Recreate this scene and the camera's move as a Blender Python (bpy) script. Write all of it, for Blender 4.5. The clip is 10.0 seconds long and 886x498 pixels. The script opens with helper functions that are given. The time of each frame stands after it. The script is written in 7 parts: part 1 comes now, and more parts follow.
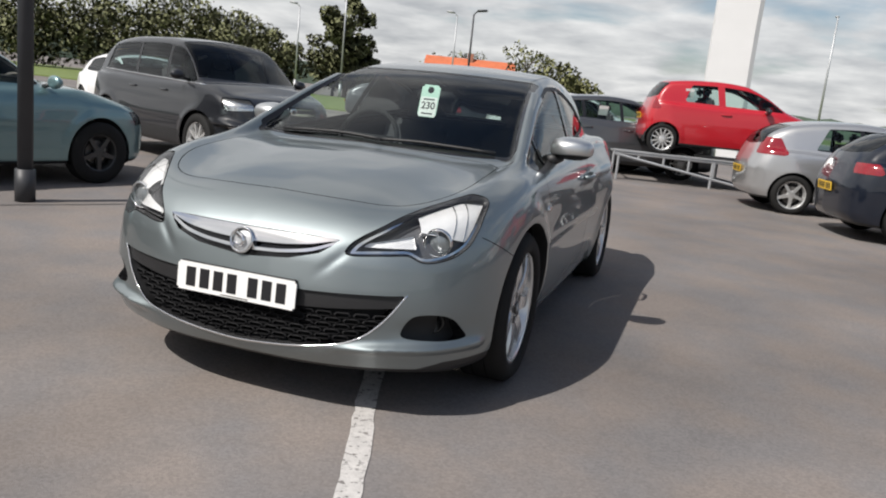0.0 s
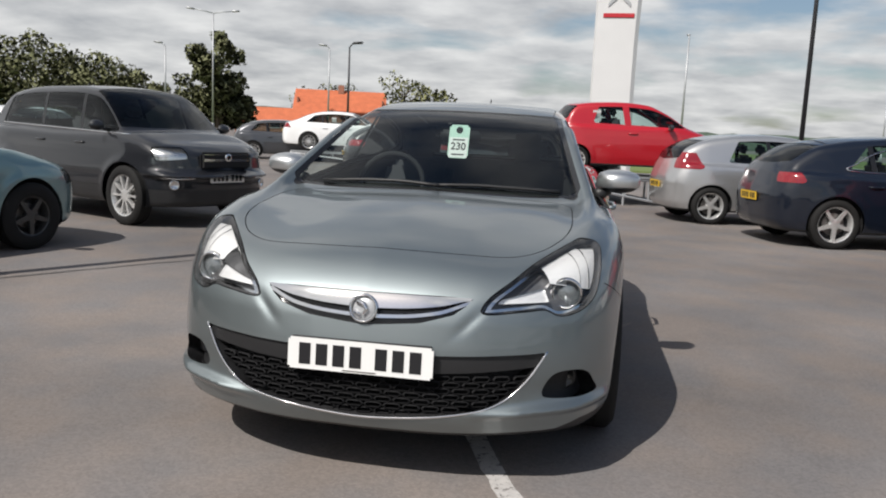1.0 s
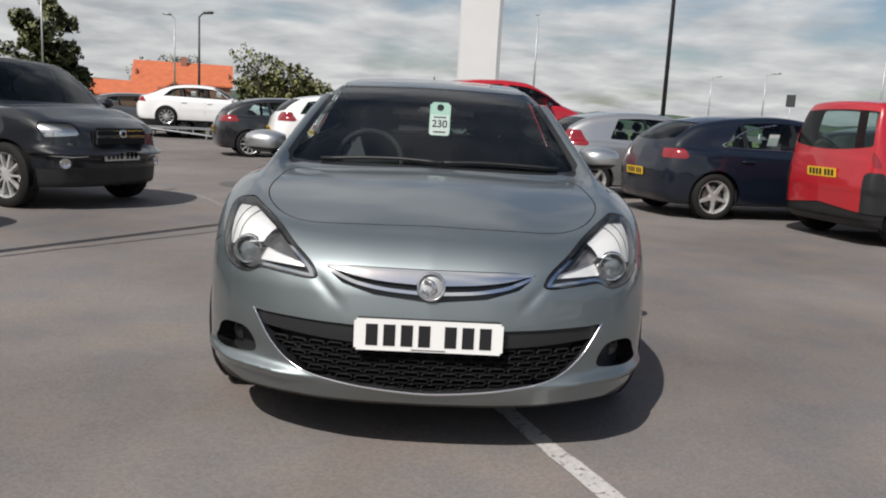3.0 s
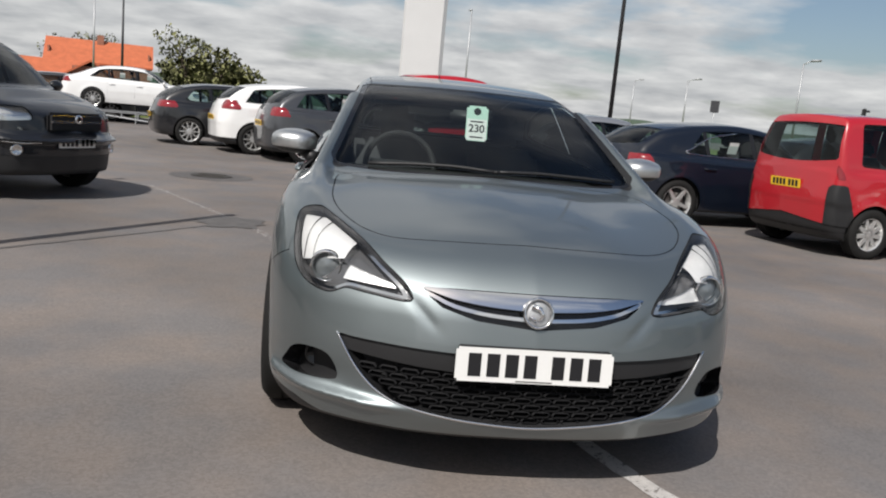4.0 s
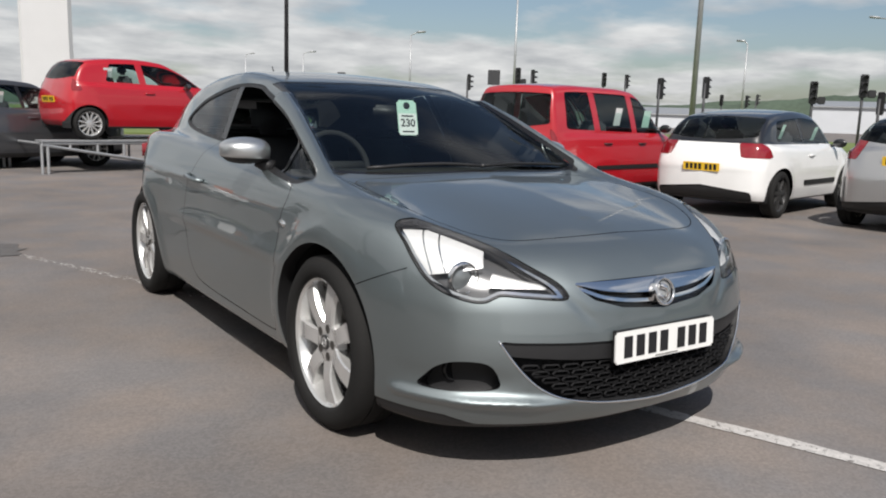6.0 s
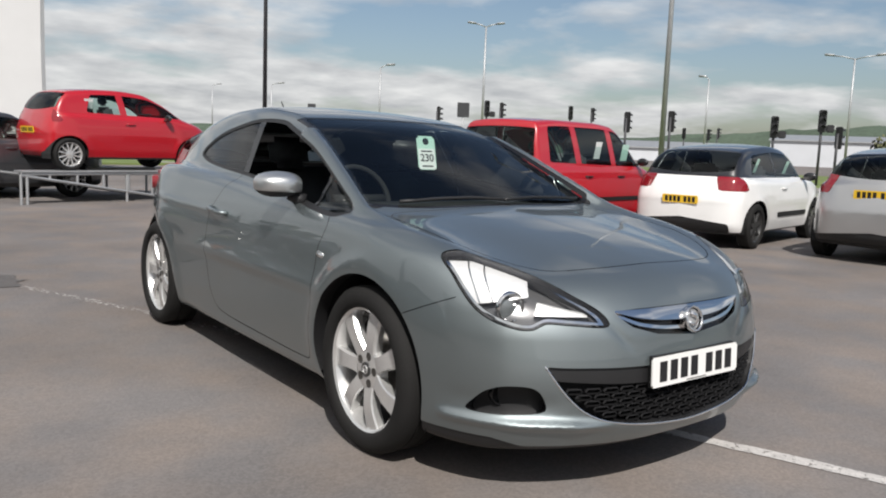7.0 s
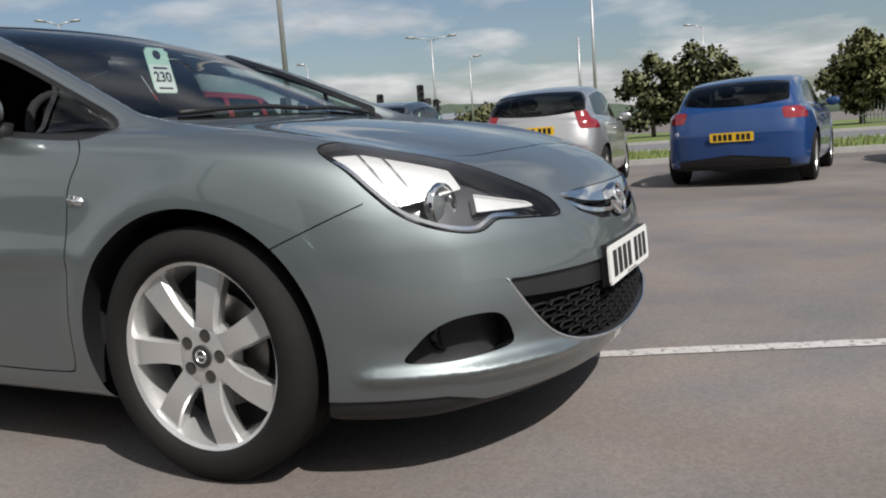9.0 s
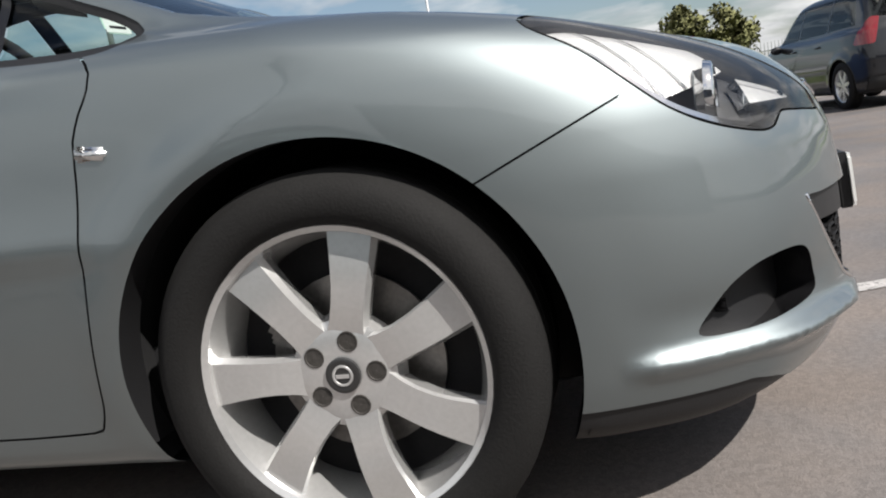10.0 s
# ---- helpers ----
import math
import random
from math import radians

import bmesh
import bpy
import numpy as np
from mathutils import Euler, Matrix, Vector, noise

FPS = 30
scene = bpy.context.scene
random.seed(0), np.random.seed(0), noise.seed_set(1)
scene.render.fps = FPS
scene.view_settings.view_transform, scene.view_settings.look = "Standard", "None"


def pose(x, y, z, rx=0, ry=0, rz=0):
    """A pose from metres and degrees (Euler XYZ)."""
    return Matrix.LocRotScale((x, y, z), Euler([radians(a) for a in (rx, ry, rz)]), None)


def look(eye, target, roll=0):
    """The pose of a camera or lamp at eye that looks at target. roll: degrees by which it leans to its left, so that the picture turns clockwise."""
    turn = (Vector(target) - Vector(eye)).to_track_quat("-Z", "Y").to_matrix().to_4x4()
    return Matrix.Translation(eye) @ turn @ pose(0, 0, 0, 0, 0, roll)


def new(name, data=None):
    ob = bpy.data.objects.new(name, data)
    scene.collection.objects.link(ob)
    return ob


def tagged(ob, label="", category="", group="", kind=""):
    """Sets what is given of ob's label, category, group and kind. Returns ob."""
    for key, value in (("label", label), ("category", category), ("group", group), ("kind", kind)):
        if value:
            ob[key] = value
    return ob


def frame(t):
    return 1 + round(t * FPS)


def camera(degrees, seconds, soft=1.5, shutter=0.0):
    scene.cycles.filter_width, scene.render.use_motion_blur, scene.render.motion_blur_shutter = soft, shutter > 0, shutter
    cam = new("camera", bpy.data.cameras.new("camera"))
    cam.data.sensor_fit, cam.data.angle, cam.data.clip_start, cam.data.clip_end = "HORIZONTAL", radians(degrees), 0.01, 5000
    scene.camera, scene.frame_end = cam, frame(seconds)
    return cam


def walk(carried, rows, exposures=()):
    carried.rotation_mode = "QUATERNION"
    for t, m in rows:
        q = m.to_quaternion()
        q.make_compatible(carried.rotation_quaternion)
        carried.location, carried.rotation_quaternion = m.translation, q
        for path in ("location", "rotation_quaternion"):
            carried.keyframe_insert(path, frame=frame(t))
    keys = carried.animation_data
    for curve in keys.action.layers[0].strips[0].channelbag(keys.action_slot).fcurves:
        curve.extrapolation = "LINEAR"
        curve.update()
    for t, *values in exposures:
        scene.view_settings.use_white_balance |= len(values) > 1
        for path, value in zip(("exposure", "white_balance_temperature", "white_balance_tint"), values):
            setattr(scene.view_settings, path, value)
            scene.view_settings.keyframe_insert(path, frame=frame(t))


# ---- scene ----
cam = camera(58.1, 10.0, soft=2.0)
PATH = [
    (0, (1.643, -3.503, 1.268), (1.038, -1.635, 0.889), 6.0),
    (0.5, (1.2, -3.511, 1.264), (0.815, -1.573, 0.955), 3.6),
    (1, (0.702, -3.545, 1.263), (0.382, -1.592, 0.976), 2.7),
    (1.5, (0.323, -3.57, 1.235), (0.213, -1.592, 0.964), 1.1),
    (2, (0.103, -3.616, 1.222), (-0.048, -1.642, 0.933), 1.7),
    (2.5, (0.034, -3.649, 1.239), (0.018, -1.673, 0.933), 2.0),
    (2.7, (0.017, -3.648, 1.236), (0.028, -1.673, 0.924), 2.4),
    (3.8, (-0.479, -3.431, 1.239), (-0.257, -1.476, 0.881), 5.0),
    (4, (-0.651, -3.356, 1.252), (-0.394, -1.4, 0.921), 5.3),
    (4.5, (-1.105, -3.222, 1.249), (-0.657, -1.303, 0.907), 4.0),
    (5, (-1.557, -3.001, 1.246), (-0.911, -1.144, 0.878), 1.5),
    (5.5, (-1.898, -2.923, 1.251), (-1.064, -1.138, 0.911), 2.8),
    (6, (-2.239, -2.769, 1.253), (-1.125, -1.143, 0.917), 1.9),
    (6.2, (-2.336, -2.715, 1.254), (-1.233, -1.078, 0.933), 1.1),
    (7.3, (-2.591, -2.72, 1.268), (-1.38, -1.147, 1.022), 2.6),
    (7.5, (-2.599, -2.705, 1.266), (-1.387, -1.134, 1.012), 2.9),
    (8, (-2.586, -2.463, 1.171), (-1.238, -1.02, 0.857), 4.1),
    (8.5, (-2.562, -2.019, 1.011), (-0.91, -0.931, 0.713), -2.5),
    (9, (-2.453, -1.495, 0.87), (-0.673, -0.625, 0.595), -4.2),
    (9.5, (-2.264, -1.014, 0.795), (-0.437, -0.277, 0.451), -7.9),
    (10, (-2.086, -0.526, 0.732), (-0.178, -0.013, 0.421), -9.2),
]
walk(cam, [(t, look(eye, target, roll)) for t, eye, target, roll in PATH], [(0, 0.18), (2, -0.06), (5, 0.02), (7.5, 0.12), (8.5, 0.02), (9, 0.0), (9.5, 0.17), (10, 0.3)])

# ---- light ----
SUN_WAY = Vector((0.45, 0.75, -1.0)).normalized()
sun_data = bpy.data.lights.new("sun", "SUN")
sun_data.energy, sun_data.angle, sun_data.color = 4.6, radians(0.55), (1.0, 0.955, 0.905)
sun = new("sun", sun_data)
sun.matrix_world = look((0, 0, 30), Vector((0, 0, 30)) + SUN_WAY)

world = bpy.data.worlds.new("sky")
scene.world = world
world.use_nodes = True
wt = world.node_tree
wt.nodes.clear()


def wnode(kind, **vals):
    n = wt.nodes.new(kind)
    for k, v in vals.items():
        n.inputs[k].default_value = v
    return n


def wmath(op, a, b=None):
    n = wt.nodes.new("ShaderNodeMath")
    n.operation = op
    for i, v in enumerate((a, b)):
        if v is None:
            continue
        if isinstance(v, (int, float)):
            n.inputs[i].default_value = v
        else:
            wt.links.new(v, n.inputs[i])
    return n.outputs[0]


sky = wt.nodes.new("ShaderNodeTexSky")
sky.sky_type, sky.sun_disc = "NISHITA", False
sky.sun_elevation, sky.sun_rotation = math.asin(-SUN_WAY.z), math.atan2(-SUN_WAY.x, -SUN_WAY.y)
sky.air_density, sky.dust_density, sky.ozone_density = 1.0, 1.6, 1.0
tc = wt.nodes.new("ShaderNodeTexCoord")
sep = wt.nodes.new("ShaderNodeSeparateXYZ")
wt.links.new(tc.outputs["Generated"], sep.inputs[0])
# clouds on a flat layer over the place
den = wmath("ADD", wmath("MAXIMUM", sep.outputs["Z"], 0.0), 0.16)
comb = wt.nodes.new("ShaderNodeCombineXYZ")
wt.links.new(wmath("DIVIDE", sep.outputs["X"], den), comb.inputs[0])
wt.links.new(wmath("DIVIDE", sep.outputs["Y"], den), comb.inputs[1])
n1 = wnode("ShaderNodeTexNoise", Scale=1.25, Detail=7.0, Roughness=0.52, Distortion=0.15)
n2 = wnode("ShaderNodeTexNoise", Scale=2.6, Detail=7.0, Roughness=0.54, Distortion=0.1)
for n in (n1, n2):
    wt.links.new(comb.outputs[0], n.inputs["Vector"])
# fewer clouds towards +x
ramp_x = wmath("MULTIPLY", sep.outputs["X"], 0.15)
# the gaps between clouds open towards the zenith
gap_up = wmath("MULTIPLY", wmath("MAXIMUM", wmath("SUBTRACT", sep.outputs["Z"], 0.22), 0.0), 0.16)
# a closed bank of cloud low over the horizon
low_bank = wmath("MULTIPLY", wmath("MAXIMUM", wmath("SUBTRACT", 0.13, sep.outputs["Z"]), 0.0), 1.15)
cover = wmath("ADD", wmath("SUBTRACT", wmath("SUBTRACT", n1.outputs["Fac"], ramp_x), gap_up), low_bank)
mask = wt.nodes.new("ShaderNodeMapRange")
mask.inputs["From Min"].default_value, mask.inputs["From Max"].default_value = 0.36, 0.52
wt.links.new(cover, mask.inputs["Value"])
mask2 = wt.nodes.new("ShaderNodeMapRange")
mask2.inputs["From Min"].default_value, mask2.inputs["From Max"].default_value = 0.3, 0.7
wt.links.new(n2.outputs["Fac"], mask2.inputs["Value"])
cloud = wt.nodes.new("ShaderNodeMix")
cloud.data_type = "RGBA"
cloud.inputs["A"].default_value, cloud.inputs["B"].default_value = (5.0, 5.15, 5.4, 1), (9.2, 9.2, 9.15, 1)
wt.links.new(mask2.outputs[0], cloud.inputs["Factor"])
both = wt.nodes.new("ShaderNodeMix")
both.data_type = "RGBA"
wt.links.new(wmath("MULTIPLY", mask.outputs[0], 0.93), both.inputs["Factor"])
wt.links.new(sky.outputs[0], both.inputs["A"])
wt.links.new(cloud.outputs["Result"], both.inputs["B"])
bg = wnode("ShaderNodeBackground", Strength=0.085)
wt.links.new(both.outputs["Result"], bg.inputs["Color"])
out = wt.nodes.new("ShaderNodeOutputWorld")
wt.links.new(bg.outputs[0], out.inputs["Surface"])

# ---- materials ----
def mat(name, base, rough=0.5, metal=0.0, spread=0.12, scale=6.0, fine=120.0, bump=0.0, coat=0.0, coat_rough=0.03, spec=0.5, flake=0.0, per_piece=0.0):
    """A procedural surface: two scales of noise in the colour and the roughness, fine relief, an optional clear coat."""
    m = bpy.data.materials.new(name)
    m.use_nodes = True
    t = m.node_tree
    b = t.nodes["Principled BSDF"]
    c = t.nodes.new("ShaderNodeTexCoord")
    big, small = t.nodes.new("ShaderNodeTexNoise"), t.nodes.new("ShaderNodeTexNoise")
    big.inputs["Scale"].default_value, small.inputs["Scale"].default_value = scale, fine
    big.inputs["Detail"].default_value, small.inputs["Detail"].default_value = 5.0, 3.0
    for n in (big, small):
        t.links.new(c.outputs["Object"], n.inputs["Vector"])
    mixed = t.nodes.new("ShaderNodeMath")
    mixed.operation = "MULTIPLY_ADD"
    t.links.new(small.outputs["Fac"], mixed.inputs[0])
    mixed.inputs[1].default_value = 0.5
    half = t.nodes.new("ShaderNodeMath")
    half.operation = "MULTIPLY"
    half.inputs[1].default_value = 0.5
    t.links.new(big.outputs["Fac"], half.inputs[0])
    t.links.new(half.outputs[0], mixed.inputs[2])
    ramp = t.nodes.new("ShaderNodeMapRange")
    ramp.inputs["From Min"].default_value, ramp.inputs["From Max"].default_value = 0.3, 0.7
    ramp.inputs["To Min"].default_value, ramp.inputs["To Max"].default_value = 1 - spread, 1 + spread
    t.links.new(mixed.outputs[0], ramp.inputs["Value"])
    last = ramp.outputs[0]
    if per_piece:
        info = t.nodes.new("ShaderNodeObjectInfo")
        pr = t.nodes.new("ShaderNodeMapRange")
        pr.inputs["To Min"].default_value, pr.inputs["To Max"].default_value = 1 - per_piece, 1 + per_piece
        t.links.new(info.outputs["Random"], pr.inputs["Value"])
        mm = t.nodes.new("ShaderNodeMath")
        mm.operation = "MULTIPLY"
        t.links.new(last, mm.inputs[0])
        t.links.new(pr.outputs[0], mm.inputs[1])
        last = mm.outputs[0]
    sc = t.nodes.new("ShaderNodeVectorMath")
    sc.operation = "SCALE"
    sc.inputs[0].default_value = base
    t.links.new(last, sc.inputs["Scale"])
    t.links.new(sc.outputs[0], b.inputs["Base Color"])
    b.inputs["Roughness"].default_value, b.inputs["Metallic"].default_value = rough, metal
    b.inputs["Specular IOR Level"].default_value = spec
    b.inputs["Coat Weight"].default_value, b.inputs["Coat Roughness"].default_value = coat, coat_rough
    if bump:
        bp = t.nodes.new("ShaderNodeBump")
        bp.inputs["Strength"].default_value, bp.inputs["Distance"].default_value = bump, 0.01
        t.links.new(mixed.outputs[0], bp.inputs["Height"])
        t.links.new(bp.outputs[0], b.inputs["Normal"])
    return m


def paint(name, base, metal=0.0, rough=0.3, spec=0.5):
    """Car paint: a coloured base under a clear coat, with faint road dust."""
    return mat(name, base, rough=rough, metal=metal, spread=0.06, scale=3.0, fine=900.0, coat=1.0, coat_rough=0.02, spec=spec)


def glass(name, tint=(0.8, 0.88, 0.86), see=0.75):
    """Thin car glass: a clear tinted sheet that mirrors at grazing angles."""
    m = bpy.data.materials.new(name)
    m.use_nodes = True
    t = m.node_tree
    t.nodes.remove(t.nodes["Principled BSDF"])
    tr, gl, mx, fr = (t.nodes.new(k) for k in ("ShaderNodeBsdfTransparent", "ShaderNodeBsdfGlossy", "ShaderNodeMixShader", "ShaderNodeFresnel"))
    tr.inputs["Color"].default_value = (*[v * see for v in tint], 1)
    gl.inputs["Roughness"].default_value = 0.015
    fr.inputs["IOR"].default_value = 1.42
    t.links.new(fr.outputs[0], mx.inputs[0])
    t.links.new(tr.outputs[0], mx.inputs[1])
    t.links.new(gl.outputs[0], mx.inputs[2])
    t.links.new(mx.outputs[0], t.nodes["Material Output"].inputs["Surface"])
    return m


def lamp_lens(name):
    return glass(name, (0.97, 0.98, 0.98), 0.96)


M_GREY = mat("grey_metallic_paint", (0.245, 0.279, 0.286), rough=0.50, metal=0.95, spread=0.04, scale=2.0, fine=1500.0, coat=1.0, coat_rough=0.015)
M_MIRRORCAP = mat("bright_silver_paint", (0.60, 0.61, 0.61), rough=0.36, metal=0.9, spread=0.04, scale=4.0, fine=1200.0, coat=0.6)
M_CHAR = paint("charcoal_paint", (0.012, 0.013, 0.016), 0.0, 0.4, 0.2)
M_NAVY = paint("navy_paint", (0.005, 0.008, 0.016), 0.0, 0.4, 0.2)
M_RED = paint("red_paint", (0.40, 0.010, 0.018), 0.0)
M_WHITE = paint("white_paint", (0.80, 0.80, 0.79), 0.0)
M_SILVER = paint("silver_paint", (0.50, 0.50, 0.50), 0.75)
M_BLUE = paint("blue_paint", (0.008, 0.042, 0.15), 0.0, 0.35, 0.3)
M_TEAL = paint("teal_paint", (0.17, 0.27, 0.28), 0.5)
M_MIDGREY = paint("mid_grey_paint", (0.07, 0.073, 0.08), 0.5)
M_BLACKPAINT = paint("black_paint", (0.012, 0.012, 0.014), 0.1)
M_PLASTIC = mat("black_plastic", (0.014, 0.014, 0.015), rough=0.5, spread=0.2, bump=0.15, fine=400)
M_TRIMGLOSS = mat("gloss_black_trim", (0.012, 0.012, 0.013), rough=0.18, spread=0.1)
M_RUBBER = mat("tyre_rubber", (0.015, 0.0147, 0.0144), rough=0.8, spec=0.22, spread=0.25, bump=0.2, fine=200)
M_ALLOY = mat("silver_alloy", (0.70, 0.70, 0.69), rough=0.27, metal=0.65, spread=0.07, coat=0.5)
M_DARKALLOY = mat("black_alloy", (0.03, 0.03, 0.03), rough=0.35, spread=0.1, coat=0.4)
M_DISC = mat("brake_steel", (0.20, 0.19, 0.18), rough=0.45, metal=0.8, spread=0.25)
M_CHROME = mat("chrome", (0.82, 0.82, 0.82), rough=0.07, metal=1.0, spread=0.03)
M_GAP = mat("dark_gap", (0.028, 0.028, 0.029), rough=0.9, spec=0.1, spread=0.1)
M_CABIN = mat("cabin_trim", (0.020, 0.020, 0.022), rough=0.75, spread=0.25, bump=0.1)
M_SEAT = mat("seat_cloth", (0.035, 0.035, 0.038), rough=0.9, spread=0.3, bump=0.2)
M_GLASS = glass("car_glass", (0.80, 0.91, 0.88), 0.92)
M_TINT = glass("privacy_glass", (0.75, 0.87, 0.85), 0.85)
M_LAMPHOUSE = mat("lamp_housing", (0.15, 0.15, 0.155), rough=0.22, metal=0.5, spread=0.1)
M_MESH = mat("intake_mesh", (0.010, 0.010, 0.011), rough=0.75, spread=0.2, spec=0.2)
M_LENS = lamp_lens("lamp_lens")
M_REDLENS = mat("red_lamp_lens", (0.22, 0.008, 0.014), rough=0.12, spread=0.2, scale=30, coat=1.0)
M_REFLECTOR = mat("lamp_reflector", (0.75, 0.75, 0.74), rough=0.16, metal=0.95, spread=0.05)
M_PLATEW = mat("white_plate", (0.80, 0.80, 0.78), rough=0.35, spread=0.03)
M_PLATEY = mat("yellow_plate", (0.80, 0.50, 0.03), rough=0.35, spread=0.03)
M_INK = mat("black_ink", (0.012, 0.012, 0.014), rough=0.45, spread=0.1)
M_AMBER = mat("amber_lens", (0.75, 0.30, 0.12), rough=0.15, spread=0.1, coat=1.0)
M_PAPER = mat("card", (0.78, 0.80, 0.78), rough=0.6, spread=0.03)
M_TAGGREEN = mat("pale_green_card", (0.50, 0.72, 0.62), rough=0.55, spread=0.04)
M_GALV = mat("galvanised_steel", (0.42, 0.43, 0.44), rough=0.5, metal=0.6, spread=0.15)
M_POST = mat("dark_post_paint", (0.035, 0.036, 0.04), rough=0.5, spread=0.2)
M_BLACKMETAL = mat("black_enamel", (0.02, 0.02, 0.022), rough=0.45, spread=0.2)
M_SIGNWHITE = mat("sign_panel_white", (0.62, 0.62, 0.615), rough=0.4, spread=0.05, scale=1.5)
M_SIGNRED = mat("sign_red", (0.45, 0.02, 0.03), rough=0.4, spread=0.05)
M_SIGNBLUE = mat("sign_blue", (0.03, 0.15, 0.38), rough=0.4, spread=0.05)
M_ROOFTILE = mat("terracotta_tiles", (0.48, 0.13, 0.055), rough=0.8, spread=0.25, scale=1.5, fine=14.0, bump=0.3)
M_BRICK = mat("red_brick", (0.30, 0.14, 0.09), rough=0.85, spread=0.25, scale=2, fine=18.0, bump=0.3)
M_BARK = mat("bark", (0.09, 0.07, 0.055), rough=0.9, spread=0.35, scale=6, fine=60, bump=0.6)
M_LEAF = mat("leaves", (0.203, 0.206, 0.094), rough=0.8, spec=0.2, spread=0.4, scale=0.8, fine=6.0)
M_LEAF2 = mat("dark_leaves", (0.162, 0.169, 0.089), rough=0.8, spec=0.2, spread=0.4, scale=0.5, fine=5.0)
M_GRASS = mat("grass", (0.13, 0.17, 0.045), rough=0.85, spread=0.35, scale=0.9, fine=30.0, bump=0.6)
M_ROADMARK = mat("worn_white_paint", (0.46, 0.45, 0.43), rough=0.8, spread=0.35, scale=25, fine=260, bump=0.3)
M_CONCRETE = mat("kerb_concrete", (0.36, 0.35, 0.33), rough=0.85, spread=0.2, scale=4, fine=80, bump=0.3)
M_IRON = mat("cast_iron", (0.06, 0.055, 0.05), rough=0.65, metal=0.3, spread=0.3, scale=10, bump=0.3)
M_FAR = mat("far_woods", (0.06, 0.085, 0.06), rough=0.9, spread=0.4, scale=0.06, fine=0.7)
M_SHED = mat("shed_cladding", (0.55, 0.57, 0.60), rough=0.6, spread=0.08, scale=0.4)


def worn_paint(name, cover):
    """Thermoplastic line paint with chips through which the asphalt shows."""
    m = mat(name, (0.50, 0.48, 0.46), rough=0.8, spread=0.25, scale=25, fine=260, bump=0.3)
    t = m.node_tree
    b = t.nodes["Principled BSDF"]
    c = t.nodes.new("ShaderNodeTexCoord")
    n = t.nodes.new("ShaderNodeTexNoise")
    n.inputs["Scale"].default_value, n.inputs["Detail"].default_value, n.inputs["Roughness"].default_value = 34.0, 5.0, 0.7
    t.links.new(c.outputs["Object"], n.inputs["Vector"])
    r = t.nodes.new("ShaderNodeMapRange")
    r.inputs["From Min"].default_value, r.inputs["From Max"].default_value = 0.62 - cover * 0.3, 0.70 - cover * 0.3
    t.links.new(n.outputs["Fac"], r.inputs["Value"])
    t.links.new(r.outputs[0], b.inputs["Alpha"])
    return m


def asphalt():
    m = mat("asphalt", (0.178, 0.163, 0.156), rough=0.88, spread=0.16, scale=0.55, fine=190.0, bump=0.45, spec=0.3)
    t = m.node_tree
    b = t.nodes["Principled BSDF"]
    c = t.nodes.new("ShaderNodeTexCoord")
    v = t.nodes.new("ShaderNodeTexVoronoi")
    v.inputs["Scale"].default_value = 95.0
    st = t.nodes.new("ShaderNodeTexNoise")
    st.inputs["Scale"].default_value, st.inputs["Detail"].default_value, st.inputs["Roughness"].default_value = 0.33, 6.0, 0.6
    for n in (v, st):
        t.links.new(c.outputs["Object"], n.inputs["Vector"])
    link = b.inputs["Base Color"].links[0].from_socket
    mr = t.nodes.new("ShaderNodeMapRange")
    mr.inputs["From Min"].default_value, mr.inputs["From Max"].default_value = 0.35, 0.66
    mr.inputs["To Min"].default_value, mr.inputs["To Max"].default_value = 0.76, 1.16
    t.links.new(st.outputs["Fac"], mr.inputs["Value"])
    vr = t.nodes.new("ShaderNodeMapRange")
    vr.inputs["From Max"].default_value = 1.0
    vr.inputs["To Min"].default_value, vr.inputs["To Max"].default_value = 0.88, 1.12
    sp = t.nodes.new("ShaderNodeSeparateColor")
    t.links.new(v.outputs["Color"], sp.inputs[0])
    t.links.new(sp.outputs[0], vr.inputs["Value"])
    mu = t.nodes.new("ShaderNodeMath")
    mu.operation = "MULTIPLY"
    t.links.new(mr.outputs[0], mu.inputs[0])
    t.links.new(vr.outputs[0], mu.inputs[1])
    sc = t.nodes.new("ShaderNodeVectorMath")
    sc.operation = "SCALE"
    t.links.new(link, sc.inputs[0])
    t.links.new(mu.outputs[0], sc.inputs["Scale"])
    # warm and cool blotches, oil and wear
    pt = t.nodes.new("ShaderNodeTexNoise")
    pt.inputs["Scale"].default_value, pt.inputs["Detail"].default_value = 1.7, 5.0
    t.links.new(c.outputs["Object"], pt.inputs["Vector"])
    tint = t.nodes.new("ShaderNodeMix")
    tint.data_type = "RGBA"
    tint.inputs["A"].default_value, tint.inputs["B"].default_value = (1.06, 1.0, 0.94, 1), (0.90, 0.925, 0.95, 1)
    pr = t.nodes.new("ShaderNodeMapRange")
    pr.inputs["From Min"].default_value, pr.inputs["From Max"].default_value = 0.38, 0.62
    t.links.new(pt.outputs["Fac"], pr.inputs["Value"])
    t.links.new(pr.outputs[0], tint.inputs["Factor"])
    fin = t.nodes.new("ShaderNodeVectorMath")
    fin.operation = "MULTIPLY"
    t.links.new(sc.outputs[0], fin.inputs[0])
    t.links.new(tint.outputs["Result"], fin.inputs[1])
    t.links.new(fin.outputs[0], b.inputs["Base Color"])
    return m


